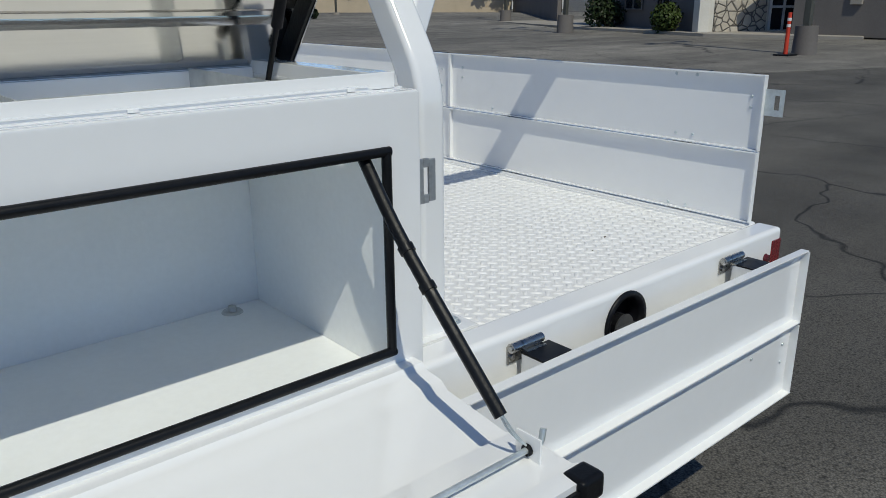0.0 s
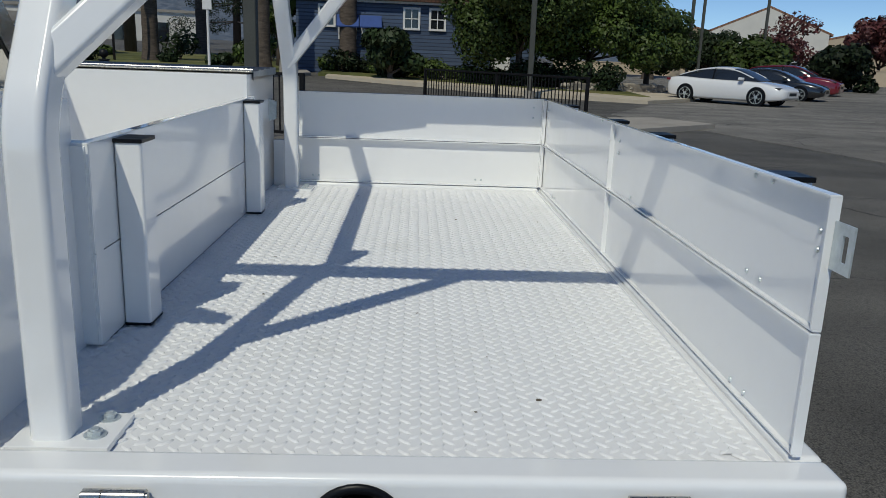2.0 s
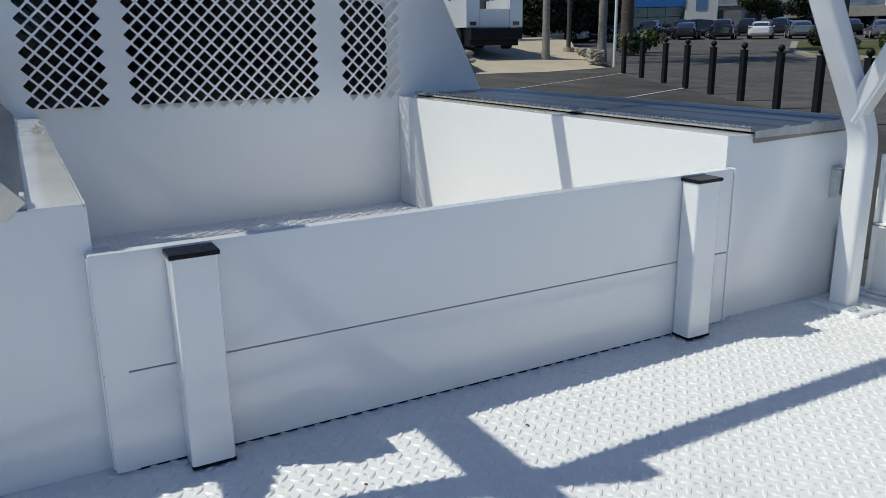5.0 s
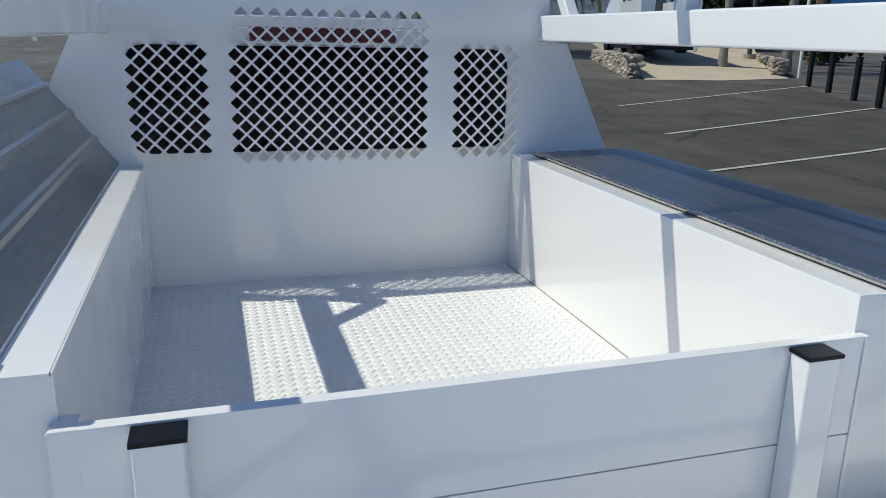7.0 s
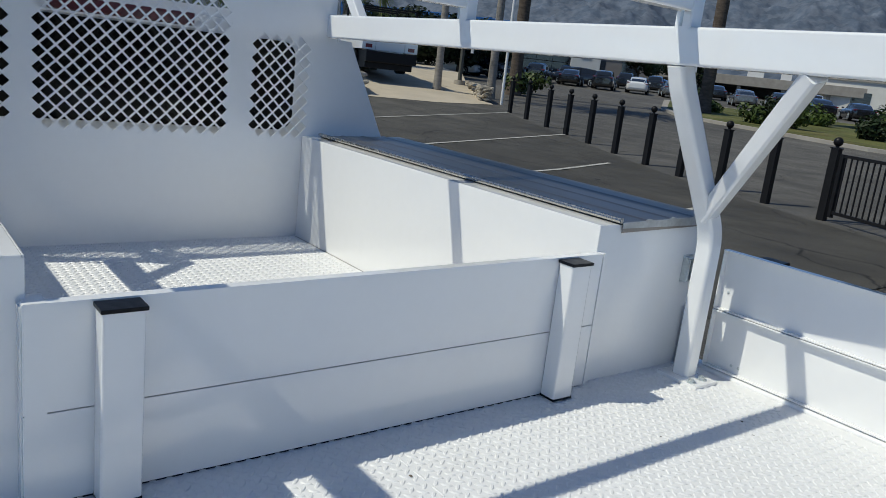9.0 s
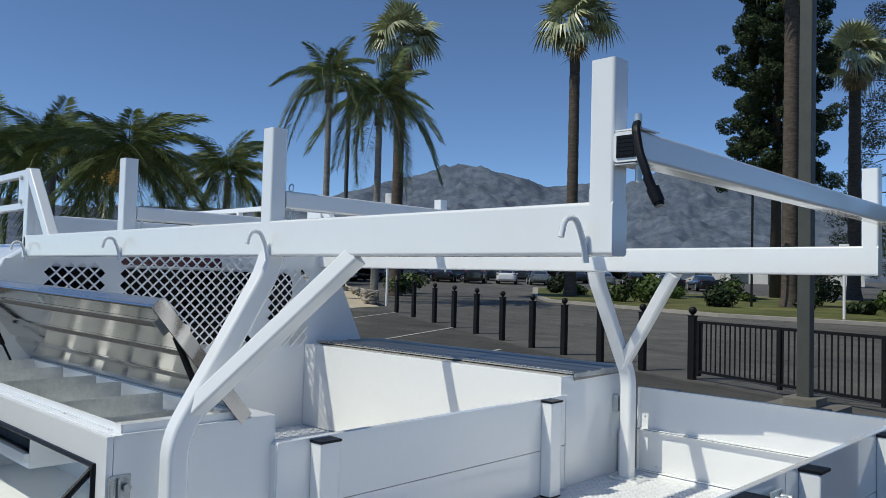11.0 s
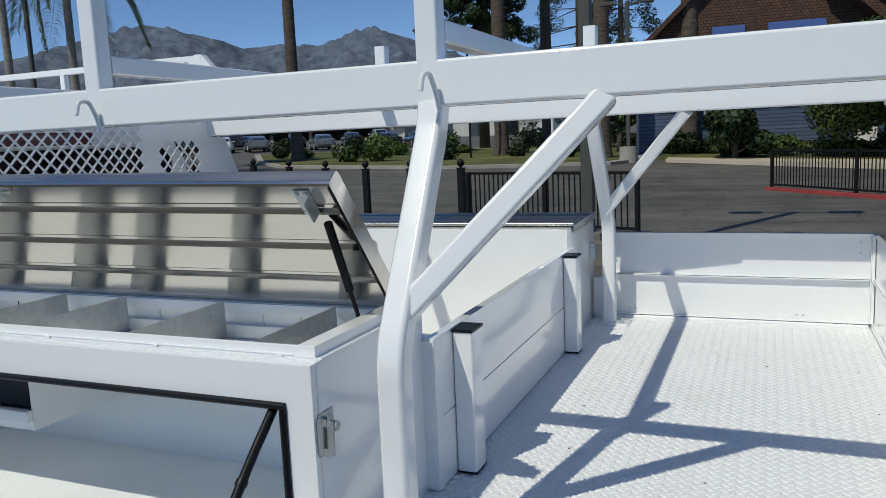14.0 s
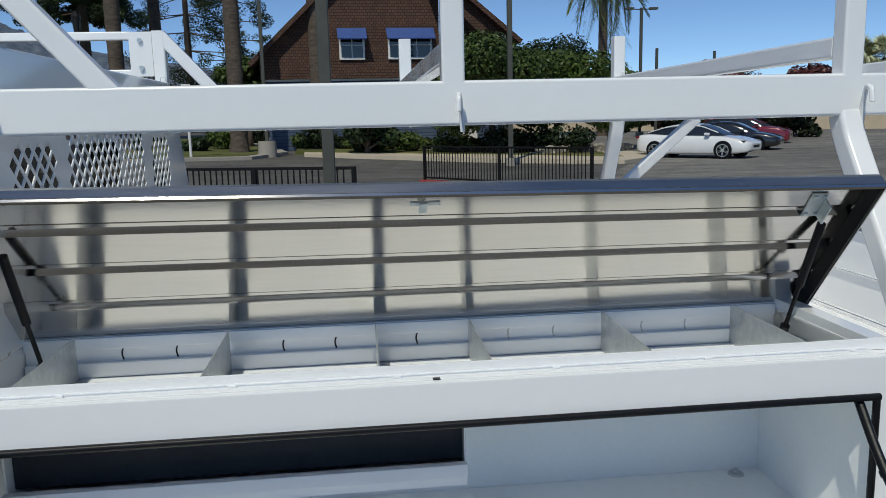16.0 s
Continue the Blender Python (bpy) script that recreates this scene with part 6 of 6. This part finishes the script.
part("chimney", B(2.6, 3.3, 2.0, 2.7, 9.4, 10.8, 0.02), SHINGLE, house)
part("eave_board", B(-3.7, 9.5, 0.2, 0.38, 3.66, 3.77), TRIM, house)
for x, w in ((1.0, 1.15), (4.15, 2.2)):
    window(house, x, 5.5, w, 1.3, 0.0, 2 if w < 2 else 3, True)
window(house, 9.0, 5.3, 0.8, 1.2, 0.0)
for x in (2.48, 3.87, 6.2, -2.0):
    window(house, x, 2.92, 0.70, 0.95, 0.4)
for x in (-0.9, 0.3):
    window(house, x, 2.3, 0.75, 0.9, 0.4, awning=True)
part("door", B(6.9, 7.9, 0.33, 0.42, 0.1, 2.2), TRIM, house, "white front door")


def hall(x, y, w, d, h, turn, roof_h, wall, label, openings=(), roof=TILE, name="building", flat=False):
    """A plain hall with a gable towards -y, its doors and windows set in the wall."""
    t = thing(name, x, y, ground_z(x, y) - 0.05, label, "building", turn=turn)
    if flat:
        part("wall", B(-w / 2, w / 2, 0, d, 0, h), wall, t)
        part("roof", B(-w / 2 - 0.2, w / 2 + 0.2, -0.25, d + 0.2, h, h + 0.35), CONCRETE if roof is TILE else roof, t)
    else:
        part("wall", prism([(-w / 2, 0), (w / 2, 0), (w / 2, h), (0, h + roof_h), (-w / 2, h)], 0, d), wall, t)
        for s in (-1, 1):
            a, b = Vector((s * (w / 2 + 0.4), h - 0.4 * roof_h / (w / 2))), Vector((0, h + roof_h))
            pts = [(a.x, a.y + 0.02), (b.x, b.y + 0.02), (b.x, b.y + 0.25), (a.x, a.y + 0.25)]
            part("roof", prism(pts, 0.15, d + 0.3), roof, t)
    for kind, ox, oz, ow, oh in openings:
        if kind == "d":
            part("door", B(ox - ow / 2, ox + ow / 2, -0.05, 0.1, oz, oz + oh), GLASS, t, "dark doorway")
        else:
            window(t, ox, oz + oh / 2, ow, oh, 0.0)
    return t


# white halls and red roofs beyond the wall
wh = hall(*at(38.8, 92, E1)[:2], 15.5, 18, 5.2, -38.8, 2.0, STUCCO, "white stucco hall with a low gable and dark doors", [("d", 0, 0, 4.2, 3.7), ("d", -3.9, 0, 1.1, 2.7), ("d", 3.6, 0, 1.3, 2.7)])
part("round_sign", C((-3.0, -0.02, 4.4), (-3.0, -0.08, 4.4), 0.36, n=20), PLASTIC, wh, "round dark sign")
for x0, x1 in ((-2.3, -0.9), (-0.6, 1.0), (1.3, 3.2)):
    part("sign_bar", B(x0, x1, -0.06, -0.02, 4.27, 4.53), PLASTIC, wh, "dark bar of lettering")
hall(*at(24.0, 92, E1)[:2], 12, 14, 5.0, -22, 2.6, STUCCO, "white stucco hall with a low gable", [("w", -3, 1.4, 1.2, 1.4), ("w", 3, 1.4, 1.2, 1.4)])
hall(*at(19.5, 98, E1)[:2], 12, 12, 3.6, -10, 1.8, TANWALL, "low tan building with a tiled roof")
hall(*at(29.2, 104, E1)[:2], 14, 10, 4.0, -20, 1.6, TANWALL, "low tan building with a tiled roof")
hall(*at(43.5, 112, E1)[:2], 22, 12, 5.0, -42, 2.2, STUCCO, "long white building behind the trees", [("w", x, 1.4, 1.6, 1.4) for x in (-8, -4, 0, 4, 8)])

# tan boundary wall; the stretch turned from the sun has shade in its taupe colour
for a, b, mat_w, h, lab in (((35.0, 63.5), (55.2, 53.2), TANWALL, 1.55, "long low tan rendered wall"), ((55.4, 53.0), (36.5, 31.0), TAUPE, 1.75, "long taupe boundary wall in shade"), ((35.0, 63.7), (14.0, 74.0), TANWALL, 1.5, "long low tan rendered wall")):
    L = math.hypot(b[0] - a[0], b[1] - a[1])
    t = thing("boundary_wall", *a, ground_z(*a), lab, "wall", turn=math.degrees(math.atan2(b[1] - a[1], b[0] - a[0])))
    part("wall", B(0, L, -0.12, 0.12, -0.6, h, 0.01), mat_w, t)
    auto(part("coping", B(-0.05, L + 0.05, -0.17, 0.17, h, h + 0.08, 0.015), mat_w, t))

# taupe office with a stone-faced wing
off = thing("office_building", 28.2, 16.5, GZ + 0.05, "taupe rendered office with a white stone-faced wing", "building", turn=-27)
part("wall", B(0, 14, 0, 9.5, 0, 4.2, 0.02), TAUPE, off, "taupe rendered wall")
part("roof", B(-0.5, 14.5, 0.0, 10, 4.2, 4.5), CONCRETE, off)
part("pillar", B(-0.35, 0.10, -0.45, -0.02, 0, 4.2, 0.02), STUCCO, off, "white corner pillar")
part("wing_wall", B(0.12, 4.3, -0.20, -0.01, 0.0, 4.2), STUCCO, off, "white stucco wall")
part("stone_facing", B(0.45, 2.75, -0.30, -0.205, 0.0, 1.25, 0.01), STONEW, off, "irregular stone facing")
w1 = part("window", B(0.8, 1.9, -0.24, -0.18, 1.9, 3.0), GLASS, off, "dark pane in a white frame")
bm2 = bmesh.new()
for z in (1.85, 3.0):
    box(bm2, 0.72, 1.98, -0.27, -0.205, z, z + 0.07)
for x in (0.72, 1.3, 1.91):
    box(bm2, x, x + 0.07, -0.265, -0.206, 1.9, 3.0)
part("window_frame", bm2, TRIM, w1)
bm.free()
d1 = part("door", B(2.95, 4.1, -0.25, -0.19, 0.02, 2.5), GLASS, off, "glazed double door in a white frame")
bm2 = bmesh.new()
for x in (2.88, 3.5, 4.1):
    box(bm2, x, x + 0.09, -0.30, -0.255, 0.02, 2.6)
for z in (0.02, 0.95, 2.5):
    box(bm2, 2.88, 4.19, -0.301, -0.2555, z, z + 0.09)
part("door_frame", bm2, TRIM, d1)
for y, z0, z1, w in ((2.9, 0.1, 2.4, 1.0), (5.6, 0.9, 2.3, 1.6)):
    g = part("window", B(-0.04, 0.05, y - w / 2, y + w / 2, z0, z1), GLASS, off, "dark pane in a pale frame")
    bm2 = bmesh.new()
    for yy in (y - w / 2 - 0.07, y - 0.03, y + w / 2):
        box(bm2, -0.09, -0.045, yy, yy + 0.07, z0, z1)
    for zz in (z0 - 0.07, z1):
        box(bm2, -0.091, -0.0455, y - w / 2 - 0.07, y + w / 2 + 0.07, zz, zz + 0.07)
    part("window_frame", bm2, TAUPE, g)
ann = thing("annex_building", 28.6, 10.0, GZ + 0.05, "plain taupe rendered annex beside the office", "building")
part("wall", B(0, 13, -7.5, 3.0, 0, 4.0, 0.02), TAUPE, ann)
part("roof", B(-0.3, 13.3, -7.8, 3.2, 4.0, 4.25), CONCRETE, ann)
part("meter_box", B(-0.12, -0.005, 0.6, 1.0, 1.1, 1.6, 0.02), CONCRETE, ann)
part("plinth", B(-0.25, -0.005, -2.2, -1.7, 0, 0.2, 0.02), TRIM, ann)

# showroom, concrete deck and sheds across the road
show = thing("showroom", *at(-49.2, 96, (1.6, 0.5)), "glass-fronted car showroom with a blue fascia", "building", turn=49)
part("wall", B(-20, 8, 0.3, 18, 0, 5.6), TAUPE, show)
part("fascia", B(-20.2, 8.0, -0.4, 0.28, 2.95, 6.0, 0.05), BLUEFASCIA, show, "glossy blue fascia")
for i in range(14):
    x = -19.8 + i * 1.98
    part("pane", B(x, x + 1.92, 0.18, 0.26, 0.2, 1.85), GLASS, show, "large dark pane")
    part("pane", B(x, x + 1.92, 0.18, 0.26, 1.93, 2.93), GLASS, show, "large dark pane")
    part("mullion", B(x - 0.06, x, 0.10, 0.28, 0.1, 2.94), POLE, show)
for x0, x1 in ((-12.5, -11.3), (-2.6, -1.9)):
    part("pier", B(x0, x1, -0.6, -0.405, 0, 6.1), BLUEFASCIA, show, "blue pier")
part("end_block", B(8.05, 11.6, -0.3, 10, 0, 6.2, 0.05), STUCCO, show, "plain white end block")
part("sign_panel", B(9.2, 10.4, -0.36, -0.31, 2.6, 4.0), CARBLUE, show)
deckhouse = thing("parking_deck", *at(-31.0, 118, (1.6, 0.5)), "long grey concrete parking deck beyond the road", "building", turn=31)
part("upper_deck", B(-16, 26, 0, 14, 1.6, 2.9, 0.03), CONCRETE, deckhouse, "pale concrete parapet")
part("rear_wall", B(-16, 26, 9, 9.3, -1, 1.59), TAUPE, deckhouse)
for i in range(8):
    part("column", B(-15.6 + i * 5.8, -15.1 + i * 5.8, 0.5, 1.0, -1, 1.59), CONCRETE, deckhouse)
for i, (x, w) in enumerate(((-10, 1.6), (-3, 2.2), (1.5, 1.4), (9, 2.4), (16, 1.8))):
    part("roof_unit", B(x, x + w, 3, 5, 2.9, 3.9 + 0.2 * (i % 2), 0.03), TRIM, deckhouse, "white roof unit")
hall(*at(-40.0, 150, E12)[:2], 30, 18, 3.6, 40, 0, TAUPE, "long flat grey warehouse beyond the car lot", [("d", x, 0, 3, 3) for x in (-12, -6, 0, 6, 12)], flat=True, name="warehouse")
hall(*at(-21.5, 120, E12)[:2], 26, 14, 4.0, 20, 0, STUCCO, "pale shop building behind the trees", [("d", x, 0, 2.4, 2.6) for x in (-8, -3, 2, 7)], flat=True, name="shop_building")
for i, (az, d, h, r) in enumerate(((-57.5, 62, 4.4, 3.2), (-54.6, 58, 4.2, 2.8), (-52.4, 66, 4.6, 3.0), (-50.2, 70, 4.4, 2.4), (-39.6, 104, 5, 3.0), (-36.6, 112, 5, 3.0))):
    tree(*at(az, d, (1.6, 0.5))[:2], h, r, 500 + i, "dark leafy street tree before the showroom", LEAF_DARK, 4500, 0.2)

# ---- vehicles ----


def car_shape(bm, stations, sect):
    """Loft rings along x: each station gives x, half width, sill and top heights."""
    rows = []
    for x, w, z0, z1 in stations:
        rows.append([bm.verts.new((x, w * u, z0 + (z1 - z0) * v)) for u, v in sect])
    n = len(sect)
    for a, b in zip(rows, rows[1:]):
        for j in range(n):
            bm.faces.new((a[j], a[(j + 1) % n], b[(j + 1) % n], b[j]))
    bm.faces.new(rows[0])
    bm.faces.new(rows[-1][::-1])


LOWER = [(-0.88, 0.0), (-0.975, 0.10), (-1.0, 0.38), (-0.99, 0.62), (-0.955, 0.84), (-0.87, 0.955), (-0.6, 1.0), (0.0, 1.02), (0.6, 1.0), (0.87, 0.955), (0.955, 0.84), (0.99, 0.62), (1.0, 0.38), (0.975, 0.10), (0.88, 0.0)]
UPPER = [(-1.0, 0.0), (-0.93, 0.45), (-0.83, 0.80), (-0.70, 0.945), (-0.45, 0.99), (0.0, 1.0), (0.45, 0.99), (0.70, 0.945), (0.83, 0.80), (0.93, 0.45), (1.0, 0.0)]
ROOF = [(-0.835, 0.79), (-0.71, 0.955), (-0.45, 1.008), (0.0, 1.018), (0.45, 1.008), (0.71, 0.955), (0.835, 0.79), (0.6, 0.9), (-0.6, 0.9)]


def flowing(stations, steps=4):
    """More stations along a smooth line through the given ones."""
    p = np.array(stations)
    p = np.vstack([2 * p[0] - p[1], p, 2 * p[-1] - p[-2]])
    out = []
    for a, b_, c, d in zip(p, p[1:], p[2:], p[3:]):
        for i in range(steps):
            t = i / steps
            out.append(0.5 * (2 * b_ + (c - a) * t + (2 * a - 5 * b_ + 4 * c - d) * t * t + (3 * b_ - a - 3 * c + d) * t ** 3))
    return out + [p[-2]]


def car(m, mat, label, suv=False, group=""):
    """A car; the nose points to +x."""
    t = thing("car", 0, 0, 0, label, "car", group)
    t.matrix_basis = m
    k = 0.18 if suv else 0.0
    tail = -0.25 if suv else 0.0
    lower = [(-2.46, 0.58, 0.50, 0.80 + k), (-2.41, 0.77, 0.38, 0.93 + k), (-2.24, 0.90, 0.27, 1.00 + k), (-1.8, 0.96, 0.21, 1.03 + k), (-1.0, 0.97, 0.18, 1.00 + k), (0.0, 0.97, 0.18, 0.97 + k), (0.9, 0.97, 0.18, 0.95 + k), (1.4, 0.965, 0.19, 0.92 + k), (1.9, 0.93, 0.21, 0.84 + k), (2.25, 0.85, 0.25, 0.74 + k), (2.42, 0.70, 0.31, 0.66 + k), (2.48, 0.50, 0.38, 0.60 + k)]
    upper = [(-2.08 + tail, 0.66, 0.97 + k, 1.04 + k), (-1.7 + tail, 0.74, 0.96 + k, 1.17 + 1.9 * k), (-1.1 + tail / 2, 0.79, 0.95 + k, 1.345 + 1.5 * k), (-0.5, 0.81, 0.95 + k, 1.425 + 1.3 * k), (0.0, 0.81, 0.94 + k, 1.435 + 1.2 * k), (0.45, 0.79, 0.93 + k, 1.365 + 1.1 * k), (0.9, 0.75, 0.92 + k, 1.175 + k), (1.36, 0.68, 0.89 + k, 0.955 + k)]
    bm = bmesh.new()
    car_shape(bm, flowing(lower), LOWER)
    auto(part("body", bm, mat, t), 60)
    bm = bmesh.new()
    car_shape(bm, flowing(upper), UPPER)
    auto(part("glasshouse", bm, GLASS, t, "dark tinted windows"), 60)
    bm = bmesh.new()
    car_shape(bm, flowing(upper)[6:20], ROOF)
    auto(part("roof", bm, mat, t), 60)
    for s in (-1, 1):
        bm = bmesh.new()
        sweep(bm, [(x, s * w * 0.80, z0 + (z1 - z0) * 0.86) for x, w, z0, z1 in flowing(upper)[1:-2]], outline(0.05, 0.05, 0.015, 1), (0, 1, 0))
        part("pillar", bm, mat, t)
        bm = bmesh.new()
        sweep(bm, [(-0.42, s * 0.815, 0.95 + k), (-0.40, s * 0.70, 1.36 + 1.3 * k)], outline(0.06, 0.02, 0.004, 1), (1, 0, 0))
        part("pillar", bm, PLASTIC, t)
        auto(part("mirror", B(0.72, 0.92, s * 0.96 - 0.10, s * 0.96 + 0.08, 0.95 + k, 1.06 + k, 0.04, seg=3), mat, t))
        auto(part("headlight", B(1.98, 2.30, s * 0.70 - 0.13, s * 0.70 + 0.13, 0.655 + k, 0.735 + k, 0.03), DGREY, t, "smoked headlight"))
        part("tail_light", B(-2.42, -2.25, s * 0.72 - 0.17, s * 0.72 + 0.17, 0.84 + k, 0.93 + k, 0.02), RED, t, "red tail light")
        for x in (-1.48, 1.48):
            part("wheel_arch", C((x, s * 0.955, 0.36), (x, s * 0.974, 0.36), 0.375, n=28), PLASTIC, t)
            w = part("wheel", C((x, s * 0.985, 0.345), (x, s * 0.72, 0.345), 0.345, n=28), RUBBER, t)
            bm = bmesh.new()
            cyl(bm, (x, s * 0.980, 0.345), (x, s * 0.996, 0.345), 0.07, n=12)
            for i in range(10):
                a = i * math.pi / 5 + (0.16 if i % 2 else -0.16)
                sweep(bm, [(x, s * 0.990, 0.345), (x + 0.24 * math.cos(a), s * 0.990, 0.345 + 0.24 * math.sin(a))], outline(0.032, 0.012, 0.003, 1), (0, 1, 0))
            ring = [(x + 0.245 * math.cos(a), s * 0.988, 0.345 + 0.245 * math.sin(a)) for a in [i * math.pi / 12 for i in range(25)]]
            sweep(bm, ring, outline(0.03, 0.02, 0.004, 1), (0, 1, 0))
            part("rim", bm, ZINC, w, "silver alloy rim")
    auto(part("grille", B(2.36, 2.485, -0.34, 0.34, 0.42 + k * 0.6, 0.56 + k * 0.6, 0.03), PLASTIC, t, "black nose intake"))
    return t


def put_car(az, d, eye, heading, mat, label, suv=False, group="", lift=0.0):
    x, y, z = at(az, d, eye)
    return car(pose(x, y, z + lift, 0, 0, heading), mat, label, suv, group)


put_car(22.35, 33.8, E1, -48, CARWHITE, "white electric sedan parked across the lot")
put_car(24.75, 40.0, E1, -38, CARBLACK, "black sedan parked beside the white one")
put_car(26.0, 46.5, E1, -38, CARRED, "dark red hatchback parked behind the black car", True)

# rows of cars far across the road
base_sedan, base_suv = {}, {}
crng = random.Random(4)
paints = [(CARBLACK, "black"), (CARBLACK, "black"), (CARGREY, "grey"), (CARWHITE, "white"), (CARBLACK, "black")]
for nm, d0, az0, az1, turn in (("row", 74, -46, -23, 130), ("row", 86, -52, -26, 125), ("row", 70, -57, -47, 30)):
    count = int(radians(az1 - az0) * d0 / 2.9)
    for i in range(count):
        if crng.random() < 0.12:
            continue
        az = az0 + (az1 - az0) * i / count
        mat, word = paints[min(4, int(crng.random() ** 1.3 * 5))]
        suv = crng.random() < 0.5
        store = base_suv if suv else base_sedan
        x, y, z = at(az, d0 + crng.uniform(-0.5, 0.5), E12)
        m = pose(x, y, z, 0, 0, turn + crng.uniform(-4, 4))
        if word not in store:
            store[word] = car(m, mat, ("%s off-roader parked in the far rows" if suv else "%s saloon parked in the far rows") % word, suv, "cars in the far rows")
        else:
            copy_thing(store[word], m)
put_car(-43.9, 76, (1.6, 0.5), 224, CARBLACK, "black off-roader standing at the roadside", True)
put_car(-38.3, 84, (1.6, 0.5), 190, CARBLUE, "blue hatchback standing at the roadside", False)

# white service truck on the forecourt
x, y, z = at(-57.5, 34.0, (1.62, 0.52))
st = thing("parked_truck", x, y, z + 0.72, "white service truck with side lockers on the forecourt", "truck", turn=76)
part("bumper", B(-0.95, 0.95, -0.25, 0.0, 0.34, 0.72, 0.03), PLASTIC, st, "black rear bumper")
# black block for the underbody and the shadow below the truck
part("chassis", B(-0.90, 0.90, 0.02, 5.0, 0.12, 0.715, 0.02), PLASTIC, st, "dark underbody block that also stands in for the shade beneath")
auto(part("body", B(-1.05, -0.55, 0.0, 2.7, 0.75, 1.75, 0.03), CARWHITE, st, "white side lockers"))
auto(part("body", B(0.55, 1.05, 0.0, 2.7, 0.75, 1.75, 0.03), CARWHITE, st, "white side lockers"))
auto(part("tailboard", B(-0.545, 0.545, 0.0, 0.08, 0.75, 1.38, 0.02), CARWHITE, st))
part("bed_floor", B(-0.545, 0.545, 0.085, 2.7, 0.72, 0.80), CARWHITE, st)
auto(part("cab", prism([(-0.95, 0.7), (0.95, 0.7), (0.95, 1.4), (0.78, 2.0), (-0.78, 2.0), (-0.95, 1.4)], 2.8, 5.2), CARWHITE, st))
part("cab_window", B(-0.70, 0.70, 2.76, 2.80, 1.42, 1.90, 0.02), GLASS, st)
for s in (-1, 1):
    part("tail_light", B(s * 0.80 - 0.12, s * 0.80 + 0.12, -0.02, 0.02, 0.82, 0.95, 0.01), RED, st)
    part("tyre", C((s * 1.0, 1.2, 0.38), (s * 0.72, 1.2, 0.38), 0.38, n=24), RUBBER, st)
    part("tyre", C((s * 1.0, 4.6, 0.38), (s * 0.72, 4.6, 0.38), 0.38, n=24), RUBBER, st)
for i in range(3):
    part("rack_bar", B(-1.0, 1.0, 0.2 + i * 1.1, 0.26 + i * 1.1, 2.2, 2.26), BLACKMET, st)
for s in (-1, 1):
    for yy in (0.2, 2.4):
        part("rack_post", B(s * 0.98 - 0.03, s * 0.98 + 0.03, yy, yy + 0.06, 1.75, 2.2), BLACKMET, st)

st.scale = (1.2, 1.2, 1.2)

# sign posts
for az, d, h, lab in ((-48.95, 33, 5.0, "white sign pole beside the road"), (-16.1, 35, 3.3, "blue and white sign on a thin post")):
    x, y, z = at(az, d, (1.7, 0.4))
    t = thing("sign_post", x, y, z, lab, "sign")
    part("pole", C((0, 0, 0), (0, 0, h), 0.06, n=10), TRIM if h > 3 else POLE, t)
    part("panel", B(-0.2, 0.2, -0.08, -0.06, h - 0.6, h, 0.01), AWNING if h < 3 else TRIM, t)

# ---- hills ----


def ridge(name, prof, dist, depth, seed, label):
    """A mountain range: crest heights by bearing, falling away in gullied spurs towards the lot."""
    azs = np.linspace(prof[0][0], prof[-1][0], 760)
    crest = np.interp(azs, [p[0] for p in prof], [p[1] for p in prof])
    rows = 72
    verts, faces = [], []
    for j in range(rows):
        s = j / (rows - 1)
        d = dist - depth * s
        fade = min(1, s * 6)
        for i, az in enumerate(azs):
            a = radians(az)
            x, y = d * math.sin(a), d * math.cos(a)
            top = dist * math.tan(radians(crest[i]))
            big = 1 - 2 * abs(noise.noise(Vector((x / 420, y / 420, seed))))
            mid = 1 - 2 * abs(noise.noise(Vector((x / 170, y / 170, seed + 4))))
            low = noise.fractal(Vector((x / 60, y / 60, seed + 9)), 0.8, 2.1, 4)
            h = top * (1 - s) ** 1.1 * (1 + fade * (0.20 * big + 0.07 * mid)) - top * 0.10 * fade * (1 - s) + 0.025 * top * low * (0.35 + fade)
            verts.append((x, y, h - 4 * s))
    n = len(azs)
    for j in range(rows - 1):
        for i in range(n - 1):
            faces.append((j * n + i, j * n + i + 1, j * n + n + i + 1, j * n + n + i))
    me = bpy.data.meshes.new(name)
    me.from_pydata(verts, [], faces)
    me.materials.append(HAZY_ROCK)
    for f in me.polygons:
        f.use_smooth = True
    return tagged(new(name, me), label, "mountain", kind="structure")


ridge("mountain_range", [(-95, 4.0), (-80, 5.0), (-70, 4.2), (-63.8, 4.6), (-57, 4.6), (-52, 6.0), (-49.6, 6.6), (-46, 7.6), (-43, 8.6), (-41.2, 8.3), (-38.5, 7.7), (-36.7, 7.0), (-34, 7.2), (-31, 7.0), (-28.5, 7.9), (-27, 8.1), (-25, 7.5), (-22.5, 6.6), (-18.8, 5.3), (-14, 4.6), (-8, 3.6), (0, 2.6), (10, 2.0), (20, 1.4)], 4200, 1900, 3.0, "mountain range with blue-grey haze in its colour, under a clear sky")
